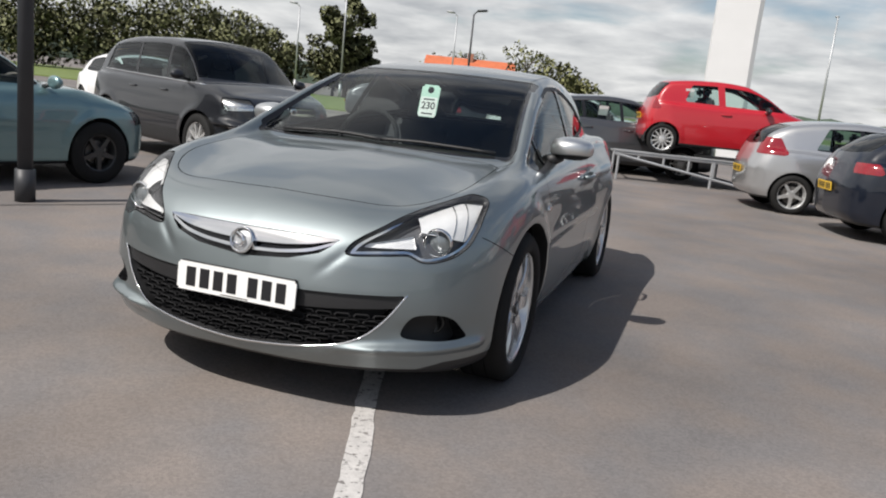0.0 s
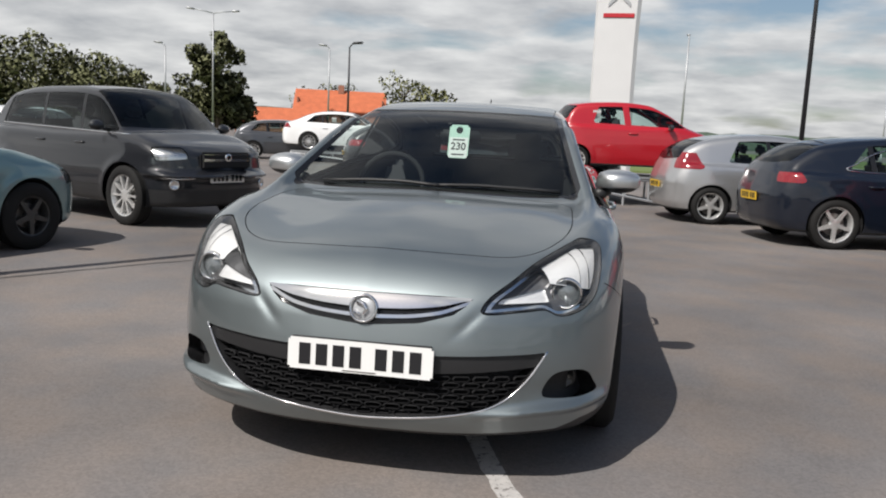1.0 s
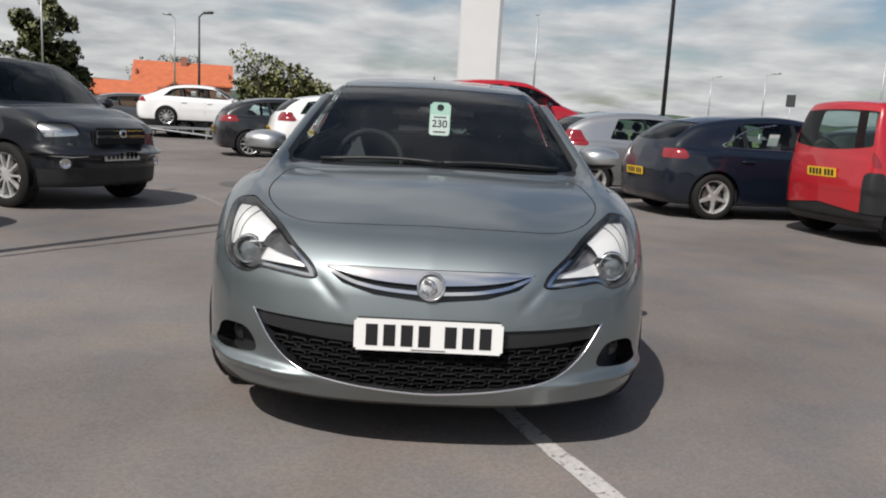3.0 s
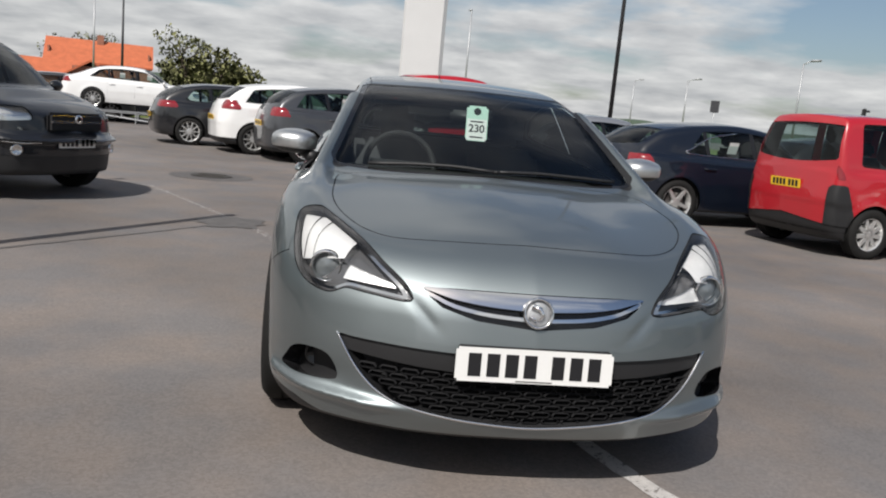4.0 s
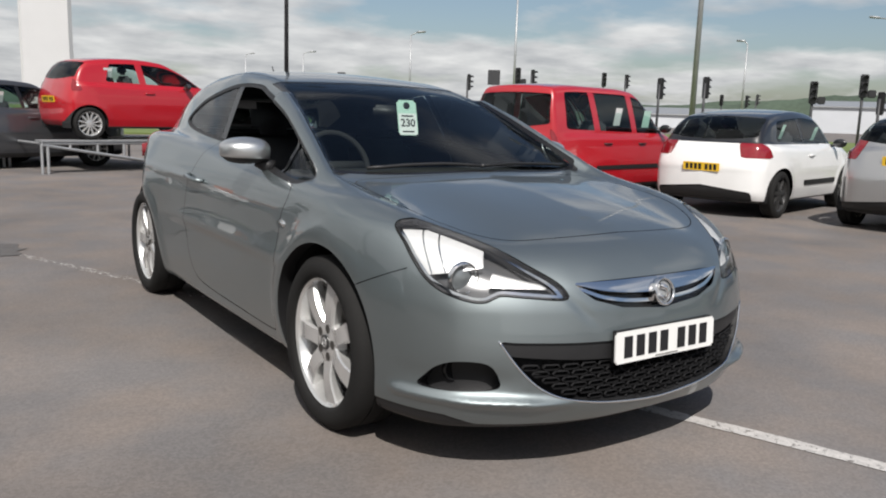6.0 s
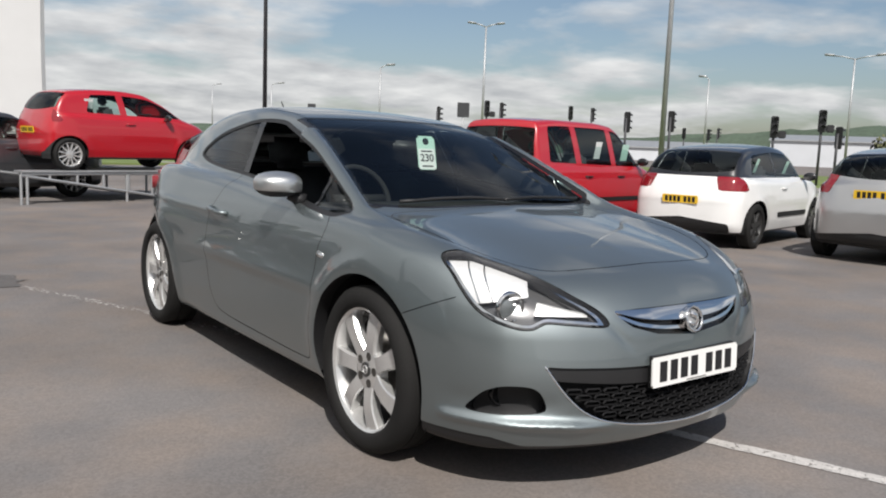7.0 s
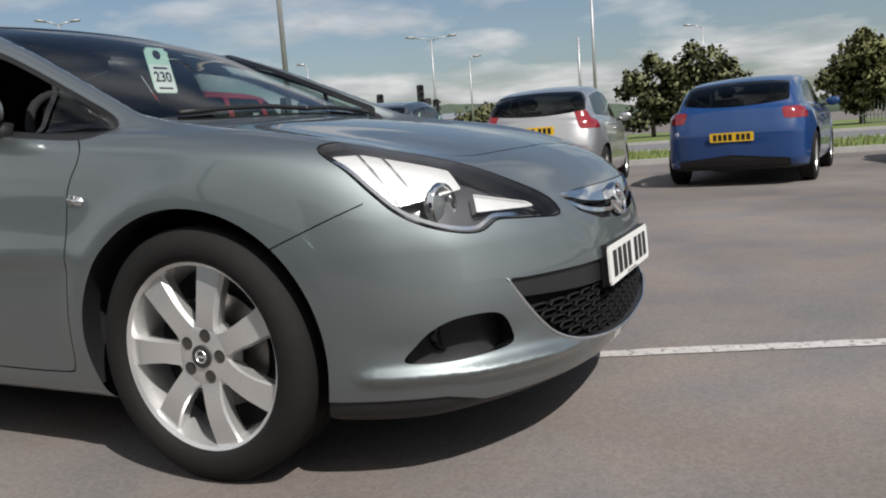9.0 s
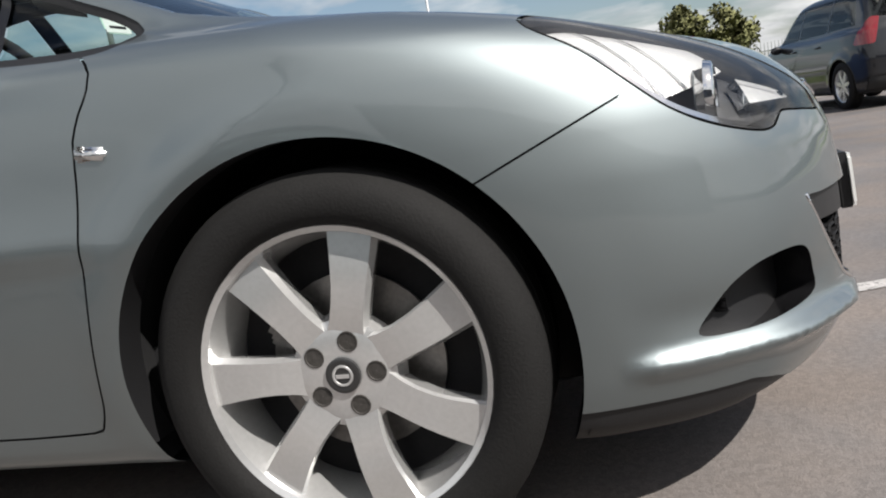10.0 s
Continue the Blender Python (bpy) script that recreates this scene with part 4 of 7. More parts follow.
    # mirrors
    for s in (1, -1):
        mm = pose(s * 0.915, 0.805, 1.052, 0, 0, s * 14)
        sq = lambda t, p: math.copysign(abs(t) ** p, t)
        bm = bmesh.new()
        bmesh.ops.create_uvsphere(bm, u_segments=40, v_segments=28, radius=1.0)
        for v in bm.verts:
            c = v.co
            x, y, z = sq(c.x, 0.75), c.y, sq(c.z, 0.72)
            slim = 1.0 - 0.16 * max(x * s, 0)
            c.x, c.y, c.z = 0.116 * x, (0.105 if y < 0 else 0.05) * y, (max(0.066 * z, -0.030) if z < 0 else 0.064 * z * slim) + 0.004 * x * s
        mr = part("mirror", bm, M_MIRRORCAP, car, "bright silver door mirror with a black base", True)
        mr.matrix_basis = mm
        bm = bmesh.new()
        bmesh.ops.create_uvsphere(bm, u_segments=28, v_segments=14, radius=1.0)
        for v in bm.verts:
            c = v.co
            c.x, c.y, c.z = 0.110 * sq(c.x, 0.8), (0.100 if c.y < 0 else 0.05) * c.y, min(0.058 * sq(c.z, 0.8), -0.027) - 0.002
        part("mirror_base", bm, M_PLASTIC, mr, "", True)
        bm = bmesh.new()
        add_tube(bm, [(-s * 0.05, -0.01, -0.045), (-s * 0.09, -0.02, -0.064), (-s * 0.125, -0.03, -0.076)], 0.026, 10, 0.036)
        part("mirror_arm", bm, M_PLASTIC, mr, "", True)
        bm = bmesh.new()
        add_box(bm, (-0.095, 0.036, -0.036), (0.095, 0.052, 0.046), 0.01)
        part("mirror_glass", bm, M_CHROME, mr)
        # side repeater
        bm = bmesh.new()
        add_box(bm, (-0.008, -0.032, -0.014), (0.010, 0.030, 0.014), 0.006)
        r = part("side_repeater", bm, M_REFLECTOR, car, "clear side repeater", True)
        r.matrix_basis = pose(s * 0.914, 0.370, 0.771, 10)
        bm = bmesh.new()
        add_box(bm, (-0.006, -0.010, -0.010), (0.0115, 0.018, 0.010), 0.004)
        part("repeater_bulb", bm, M_AMBER, r)
        # door handle
        bm = bmesh.new()
        add_tube(bm, [(s * 0.905, 1.47, 0.853), (s * 0.938, 1.50, 0.856), (s * 0.942, 1.58, 0.862), (s * 0.938, 1.66, 0.868), (s * 0.905, 1.69, 0.870)], 0.013, 8)
        part("door_handle", bm, M_GREY, car, "", True)
        # tail lamp
        bm = bmesh.new()
        add_box(bm, (-0.05, -0.18, -0.085), (0.035, 0.14, 0.085), 0.05)
        t = part("tail_lamp", bm, M_REDLENS, car, "red tail lamp", True)
        t.matrix_basis = pose(s * 0.72, 3.20, 0.93, 0, 0, s * 22)
    # wipers
    for x0, x1 in ((0.62, 0.02), (0.05, -0.55)):
        bm = bmesh.new()
        pts = []
        for k in range(9):
            x = x0 + (x1 - x0) * k / 8
            y = 0.235 + 0.16 * (abs(x) / 0.735) ** 3 + 0.03 * math.sin(math.pi * k / 8)
            zz = surface_top(F, x, y)
            pts.append((x, y, zz + 0.012))
        add_tube(bm, pts, 0.009, 6)
        part("wiper", bm, M_PLASTIC, car, "", True)
    # antenna
    bm = bmesh.new()
    z0 = surface_top(F, 0, 2.62)
    add_tube(bm, [(0, 2.60, z0 - 0.01), (0, 2.66, z0 + 0.06), (0, 2.72, z0 + 0.13)], 0.008, 6, 0.004)
    part("antenna", bm, M_PLASTIC, car, "", True)
    # cabin
    bm = bmesh.new()
    add_box(bm, (-0.70, 0.42, 0.55), (0.70, 0.98, 0.955), 0.06)
    add_box(bm, (-0.66, 0.34, 0.80), (0.66, 0.60, 0.965), 0.03)
    part("dashboard", bm, M_CABIN, car, "", True)
    bm = bmesh.new()
    add_box(bm, (-0.80, 0.35, 0.24), (0.80, 3.2, 0.42), 0.02)
    part("cabin_floor", bm, M_CABIN, car)
    seat(car, -0.36, 1.15, 0.42)
    seat(car, 0.36, 1.15, 0.42)
    bm = bmesh.new()
    add_box(bm, (-0.60, 2.0, 0.42), (0.60, 2.45, 0.62), 0.05)
    add_box(bm, (-0.60, 2.42, 0.45), (0.60, 2.58, 1.08), 0.05)
    part("rear_bench", bm, M_SEAT, car, "", True)
    bm = bmesh.new()
    add_box(bm, (-0.62, 2.60, 0.94), (0.62, 3.1, 0.98), 0.02)
    part("parcel_shelf", bm, M_CABIN, car)
    bm = bmesh.new()
    mm = pose(-0.36, 0.98, 0.96, 68)
    pts = [mm @ Vector((0.185 * math.cos(2 * math.pi * k / 28), 0.185 * math.sin(2 * math.pi * k / 28), 0)) for k in range(29)]
    add_tube(bm, pts, 0.016, 8, cap=False)
    add_box(bm, (-0.17, -0.03, -0.02), (0.17, 0.03, 0.01), 0.01, mm)
    part("steering_wheel", bm, M_GAP, car, "", True)
    bm = bmesh.new()
    add_box(bm, (-0.12, -0.012, -0.035), (0.12, 0.02, 0.035), 0.015)
    p = part("rear_view_mirror", bm, M_PLASTIC, car, "", True)
    p.matrix_basis = pose(0.02, 1.06, 1.25)
    return car


def boundary_wall(V, faces, F, depth, start=0.0, keep=None, flat=False):
    """A wall that runs inwards from the free edges of a patch."""
    count = {}
    for q in faces:
        for n, i in enumerate(q):
            j = q[(n + 1) % len(q)]
            count.setdefault((min(i, j), max(i, j)), []).append((i, j))
    edges = [e[0] for e in count.values() if len(e) == 1]
    used = sorted({i for e in edges for i in e})
    if keep is not None:
        ok = set(np.array(used)[keep(V[used])].tolist())
        edges = [e for e in edges if e[0] in ok and e[1] in ok]
        used = sorted({i for e in edges for i in e})
    back = {i: n for n, i in enumerate(used)}
    P = V[used]
    N = normals(F, P)
    if flat:
        N = np.stack([np.sign(P[:, 0]), 0 * P[:, 0], 0 * P[:, 0]], 1)
    k = len(used)
    return np.concatenate((P + N * start, P + N * depth)), [(back[i], back[j], back[j] + k, back[i] + k) for i, j in edges]


def hit_front(F, P):
    """Moves points along y until they lie on the front of the body."""
    P = P.copy()
    for n in range(len(P)):
        ys = np.linspace(-1.1, -0.3, 401)
        Q = np.stack([np.full(401, P[n, 0]), ys, np.full(401, P[n, 2])], 1)
        P[n, 1] = ys[np.argmax(F(Q) < 0)]
    return P


def surface_top(F, x, y):
    zs = np.linspace(1.7, 0.3, 701)
    return float(zs[np.argmax(F(np.stack([np.full(701, x), np.full(701, y), zs], 1)) < 0)])


def smooth_line(P, steps):
    P = np.asarray(P)
    Q = np.concatenate((P[:1] * 2 - P[1:2], P, P[-1:] * 2 - P[-2:-1]))
    res = []
    for i in range(1, len(Q) - 2):
        a, b, c, d = Q[i - 1:i + 3]
        for s in range(steps):
            t = s / steps
            res.append(0.5 * (2 * b + (c - a) * t + (2 * a - 5 * b + 4 * c - d) * t**2 + (3 * b - a - 3 * c + d) * t**3))
    res.append(P[-1])
    return res

# ---- the other cars ----
def shape(fo, ro, wb, half, hood, cowl, top_y, roof_z, back, hub=0.31, floor=0.2, belt=0.95, lean=0.30, boxy=0.0, rail=0.09, glass_in=0.09, tail_lean=0.10):
    """A car's form from its main measures: overhangs, wheelbase, bonnet height, cowl (y, z), where the roof begins, its height, and the points (y, z) of the roof's back end."""
    end = wb + ro
    cy, cz = cowl
    return dict(
        wheelbase=wb, hub=hub, arch=hub + 0.045, half=half, floor=floor, belt=belt, edge=0.07, flare=0.014,
        nose=[(0.15, -fo + 0.12), (0.3, -fo + 0.02), (0.5, -fo), (hood - 0.12, -fo + 0.03), (hood, -fo + 0.16), (hood + 0.12, -fo + 0.5)],
        plan_front=[(0.0, 0.0), (half * 0.4, 0.03), (half * 0.7, 0.13), (half * 0.88, 0.32), (half, 0.75)],
        tail=[(0.15, end - 0.15), (0.35, end - 0.01), (0.6, end), (belt, end - tail_lean), (belt + 0.4, end - tail_lean * 2.5)],
        plan_rear=[(0.0, 0.0), (half * 0.5, 0.03 - 0.015 * boxy), (half * 0.75, 0.09 - 0.05 * boxy), (half * 0.9, 0.22 - 0.14 * boxy), (half, 0.60 - 0.3 * boxy)],
        section=[(0.15, -0.07), (0.25, -0.03), (0.4, -0.006), (0.6, 0.0), (0.75, -0.008), (belt, -0.045), (belt + 0.2, -0.1)],
        taper=[(-fo, -0.05), (-0.3, -0.01), (0.1, 0.0), (wb, 0.0), (end, -0.07)],
        top=[(-fo - 0.1, hood - 0.12), (-fo + 0.1, hood - 0.02), (-fo * 0.5, hood + 0.06), (cy - 0.05, cz), (wb * 0.6, belt + 0.03), (wb, belt + 0.05), (end, belt + 0.05)],
        top_drop=lambda a, y: 0.05 * (a / half) ** 2,
        roof=[(cy - 0.4, cz - 0.22), (cy, cz), ((cy + top_y) / 2, cz + (roof_z - cz) * 0.60), (top_y, roof_z - 0.03), (top_y + 0.5, roof_z)] + list(back),
        roof_mid=top_y + 0.4, screen_bow=0.30 - 0.1 * boxy, roof_drop=0.09, rail=rail, blend=0.03,
        glass_half=half - glass_in, lean=lean, glass_taper=[(-0.5, -0.05), (cy, -0.01), (wb * 0.5, 0.0), (wb, -0.03 + 0.025 * boxy), (end, -0.13 + 0.11 * boxy)],
    )


def build_car(name, s, m, colour, label, side, screen_top, rear, doors=(), head=None, tail_lamps=None, plates=("w", "y"), wheels=(0.31, 0.215, 5, "plain"), alloy=None,
              step=0.05, dark_low=0.0, roof_colour=None, cards=(), papers=(), mirror=(0.55, 1.0), plate_z=(0.45, 0.55), strip=None, rear_dark=None, group="parked cars", corner=None, seats=True, pillar=None, rail=None, mirror_colour=None, window_line=False):
    """A parked car. side: window ends (y0, y1, slant front, slant back) and pillars; rear: lower edge of the rear window and half-width."""
    car = thing(name, m, label, "car", group)
    F = body_field(s)
    end = max(y for z, y in s["tail"])
    V, rest = skin(F, (-s["half"] - 0.1, s["nose"][2][1] - 0.12, 0.1), (s["half"] + 0.1, end + 0.12, max(z for y, z in s["roof"]) + 0.08), step)
    roofc = curve(s["roof"])

    def cut(f):
        nonlocal V, rest
        V, mine, rest = split(V, rest, f, F)
        return mine

    N = lambda P: normals(F, P)
    half = lambda faces, sg: [q for q in faces if V[list(q), 0].mean() * sg > 0]
    for yc in (0.0, s["wheelbase"]):
        cut(lambda P, yc=yc: np.maximum(np.hypot(P[:, 1] - yc, P[:, 2] - s["hub"]) - s["arch"], s["half"] * 0.55 - np.abs(P[:, 0])))
    y0, y1, sf, sb, pillars = side
    b, rz = s["belt"] + 0.035, max(z for y, z in s["roof"])

    def side_f(P):
        z = P[:, 2]
        return np.maximum.reduce([b + 0.02 * (P[:, 1] - 1.0) - z, z - (roofc(P[:, 1]) - 0.085 - 0.03), y0 + sf * (z - b) - P[:, 1], P[:, 1] - y1 - sb * (z - b), s["half"] * 0.5 - np.abs(P[:, 0])])
    sg = cut(lambda P: np.maximum(side_f(P), 0.62 - np.abs(N(P)[:, 0])))
    ws = cut(lambda P: np.maximum.reduce([s["roof"][1][1] + 0.03 - P[:, 2], P[:, 1] - screen_top, np.abs(P[:, 0]) - (s["glass_half"] - 0.06 - s["lean"] * (P[:, 2] - s["belt"])), N(P)[:, 1] + 0.15]))
    rlow, rhw, rtop = rear
    rw = cut(lambda P: np.maximum.reduce([rlow + 0.12 * P[:, 0] ** 2 - P[:, 2], P[:, 2] - (rtop - 0.06 * P[:, 0] ** 2), np.abs(P[:, 0]) - rhw - 0.15 * (rtop - P[:, 2]), 0.25 - N(P)[:, 1], s["wheelbase"] * 0.6 - P[:, 1]]))
    lamps = []
    if head:
        z0, z1, a0, yb = head
        lamps.append(("headlamp", cut(lambda P: np.maximum.reduce([z0 + 0.10 * (0.75 - np.abs(P[:, 0])) - P[:, 2], P[:, 2] - z1, a0 - np.abs(P[:, 0]), P[:, 1] - yb + 0.6 * (z1 - P[:, 2])])), M_REFLECTOR))
    if tail_lamps:
        z0, z1, a0, yb = tail_lamps
        lamps.append(("tail_lamp", cut(lambda P: np.maximum.reduce([z0 - P[:, 2], P[:, 2] - z1, a0 - 0.35 * (P[:, 2] - z0) - np.abs(P[:, 0]), yb + 0.5 * (P[:, 2] - z0) - P[:, 1]])), M_REDLENS))
    low = cut(lambda P: P[:, 2] - (s["floor"] + 0.04 + dark_low))
    if rear_dark:
        rd = cut(lambda P: np.maximum.reduce([rear_dark[0] - P[:, 2], P[:, 2] - rear_dark[1] + 0.1 * np.abs(P[:, 0]), end - 0.35 - P[:, 1], np.abs(P[:, 0]) - rear_dark[2]]))
        piece("rear_valance", V, rd, M_PLASTIC, car, F, -0.01)
    if strip:
        st = cut(lambda P: np.maximum.reduce([strip[0] - P[:, 2], P[:, 2] - strip[1], strip[2] - P[:, 1], P[:, 1] - strip[3], 0.6 - np.abs(N(P)[:, 0])]))
        for sd in (1, -1):
            piece("rubbing_strip", V, half(st, sd), M_PLASTIC, car, F, 0.012)
    if corner:
        cn = cut(lambda P: np.maximum.reduce([P[:, 2] - corner[0], corner[1] - np.abs(P[:, 0]), corner[2] + 0.35 * (P[:, 2] - corner[0]) - P[:, 1]]))
        for sd in (1, -1):
            piece("bumper_corner", V, half(cn, sd), M_PLASTIC, car, F, 0.006)
    for yd in doors:
        line = cut(lambda P, yd=yd: np.maximum.reduce([np.abs(P[:, 1] - yd - 0.08 * np.clip(0.55 - P[:, 2], 0, 1)) - 0.006, 0.32 - P[:, 2], P[:, 2] - b, 0.6 - np.abs(N(P)[:, 0])]))
        for sd in (1, -1):
            piece("shut_line", V, half(line, sd), M_GAP, car, F, -0.006)
    if roof_colour:
        rf = cut(lambda P: np.maximum(b - 0.01 - P[:, 2], s["cowl_line"](P) if "cowl_line" in s else P[:, 2] * 0 - 1))
        piece("roof_shell", V, rf, roof_colour, car, F)
    piece("body_shell", V, rest, colour, car, F)
    piece("lower_trim", V, low, M_PLASTIC, car, F, -0.004)
    inner = [q for q in rest if V[list(q), 2].mean() > s["belt"] - 0.1 and V[list(q), 1].mean() > s["roof"][1][0] + 0.1]
    piece("cabin_lining", V, inner, M_CABIN, car, F, -0.035)
    for nm, faces, g in (("windscreen", ws, M_GLASS), ("rear_window", rw, M_TINT)):
        if faces:
            p = piece(nm, V, faces, g, car, F, -0.004)
            if p:
                p.visible_shadow = False
    left = sg
    for y in list(pillars) + [99.0]:
        V, mine, left = split(V, left, lambda P: P[:, 1] - y - 0.15 * (P[:, 2] - b), F)
        if y < 90:
            V, bar, left = split(V, left, lambda P: P[:, 1] - y - 0.15 * (P[:, 2] - b) - (pillar[1] if pillar else 0.07), F)
            if bar:
                for sd in (1, -1):
                    piece("window_pillar", V, half(bar, sd), pillar[0] if pillar else M_TRIMGLOSS, car, F, -0.004 if not pillar else 0.0)
        for sd in (1, -1):
            p = piece("side_window", V, half(mine, sd), M_TINT if y > pillars[0] else M_GLASS, car, F, -0.006)
            if p:
                p.visible_shadow = False
    for nm, faces, g in lamps:
        for sd in (1, -1):
            hf = half(faces, sd)
            if not hf:
                continue
            lp = piece(nm, V, hf, g, car, F, -0.02 if nm == "headlamp" else 0.004)
            if nm == "headlamp":
                p = piece("lamp_lens", V, hf, M_LENS, lp, F, 0.0)
                p.visible_shadow = False
    # cabin filling up to the waist, dash and seats
    bm = bmesh.new()
    add_box(bm, (-s["glass_half"] + 0.08, s["roof"][1][0] + 0.15, 0.35), (s["glass_half"] - 0.08, min(s["wheelbase"] + 0.3, end - 0.5), s["belt"] - 0.12), 0.04)
    part("cabin_floor", bm, M_CABIN, car)
    if seats:
        for x in (-0.36, 0.36):
            bm = bmesh.new()
            add_box(bm, (-0.22, -0.06, 0), (0.22, 0.07, 0.45), 0.05, pose(x, 1.45, s["belt"] - 0.25, -15))
            add_box(bm, (-0.12, -0.05, 0.47), (0.12, 0.05, 0.64), 0.04, pose(x, 1.45, s["belt"] - 0.25, -15))
            part("seat", bm, M_SEAT, car, "", True)
    # wheels and housings
    R, rim, spokes, style = wheels
    for yc in (0.0, s["wheelbase"]):
        for sd in (1, -1):
            bm = bmesh.new()
            lathe(bm, [(s["half"] * 0.5, s["arch"] + 0.005), (s["half"] - 0.05, s["arch"] + 0.005)], 24)
            bmesh.ops.scale(bm, verts=bm.verts, vec=(sd, 1, 1))
            for v in bm.verts:
                v.co.y += yc
                v.co.z = max(v.co.z + R, s["floor"])
            part("wheel_housing", bm, M_GAP, car)
            wheel(car, sd * (s["half"] - 0.10), yc, R, R, rim, 0.19, spokes, sd, style, alloy)
    ny, ty = s["nose"][2][1], end
    if plates[0]:
        number_plate(car, pose(0, ny - 0.008, plate_z[0]))
    if plates[1]:
        yy = back_at(F, plate_z[1] , end)
        number_plate(car, pose(0, yy + 0.012, plate_z[1], 6, 0, 180), True)
    if mirror:
        for sd in (1, -1):
            bm = bmesh.new()
            bmesh.ops.create_uvsphere(bm, u_segments=16, v_segments=10, radius=1.0)
            for v in bm.verts:
                v.co = Vector((0.10 * v.co.x, (0.07 if v.co.y < 0 else 0.035) * v.co.y, 0.065 * v.co.z))
            mr = part("mirror", bm, mirror_colour or (colour if colour is not M_RED else M_BLACKPAINT), car, "", True)
            mr.matrix_basis = pose(sd * (s["half"] + 0.05), mirror[0], mirror[1])
            bm = bmesh.new()
            add_tube(bm, [(-sd * 0.06, 0, -0.03), (-sd * 0.16, 0.01, -0.05)], 0.02, 8)
            part("mirror_arm", bm, M_PLASTIC, mr, "", True)
    def at_side(y, z):
        xs = np.linspace(s["half"] + 0.1, 0.3, 321)
        return float(xs[np.argmax(F(np.stack([xs, np.full(321, y), np.full(321, z)], 1)) < 0)])

    # door handles behind each door's front edge
    for yd in doors[1:]:
        for sd in (1, -1):
            zh = s["belt"] - 0.13
            bm = bmesh.new()
            ys = [yd - 0.24 + 0.05 * k for k in range(5)]
            add_tube(bm, [(sd * (at_side(y, zh) + (0.006 if k in (0, 4) else 0.022)), y, zh) for k, y in enumerate(ys)], 0.013, 6)
            part("door_handle", bm, M_PLASTIC if rail else colour, car, "", True)
    if rail:
        for sd in (1, -1):
            bm = bmesh.new()
            add_tube(bm, [(sd * (at_side(rail[1] + (rail[2] - rail[1]) * k / 6, rail[0] - 0.11) + 0.004), rail[1] + (rail[2] - rail[1]) * k / 6, rail[0] - 0.20) for k in range(7)], 0.02, 6)
            part("sliding_door_rail", bm, M_PLASTIC, car, "black rail of the sliding door", True)
    if window_line:
        # bright strip round the side windows
        yf, yb, hgt = y0, y1, rz - b - 0.13
        path = [(yf + 0.03, b), ((yf + yb) / 2, b + 0.01), (yb - 0.05, b + 0.03), (yb - 0.12, b + 0.12), (yb - 0.42, b + hgt * 0.75), (yb - 0.85, b + hgt * 0.98)]
        for sd in (1, -1):
            pts = [(sd * (at_side(y, z) + 0.003), y, z) for y, z in smooth_line(path, 5)]
            bm = bmesh.new()
            add_tube(bm, pts, 0.009, 6)
            part("chrome_strip", bm, M_CHROME, car, "chrome strip round the windows", True)
    for y, z, w, h, green in papers:
        bm = bmesh.new()
        x = -(s["glass_half"] - s["lean"] * (z - s["belt"]) - 0.035)
        add_box(bm, (-0.001, -w / 2, -h / 2), (0.001, w / 2, h / 2))
        p = part("price_card", bm, M_TAGGREEN if green else M_PAPER, car, "paper price card in the window")
        p.matrix_basis = pose(x, y, z, 0, -math.degrees(math.atan(s["lean"])), 0)
    return car


def back_at(F, z, end):
    ys = np.linspace(end + 0.3, end - 0.8, 551)
    return float(ys[np.argmax(F(np.stack([np.zeros(551), ys, np.full(551, z)], 1)) < 0)])


def parked(wheel_xy, which, s, heading):
    """The pose of a car from where one of its tyres stands: which = (left +1 or right -1, front 0 or rear 1)."""
    rz = heading + 90
    lx, ly = which[0] * (s["half"] - 0.02), which[1] * s["wheelbase"]
    c, sn = math.cos(radians(rz)), math.sin(radians(rz))
    return pose(wheel_xy[0] - (c * lx - sn * ly), wheel_xy[1] - (sn * lx + c * ly), 0, 0, 0, rz)


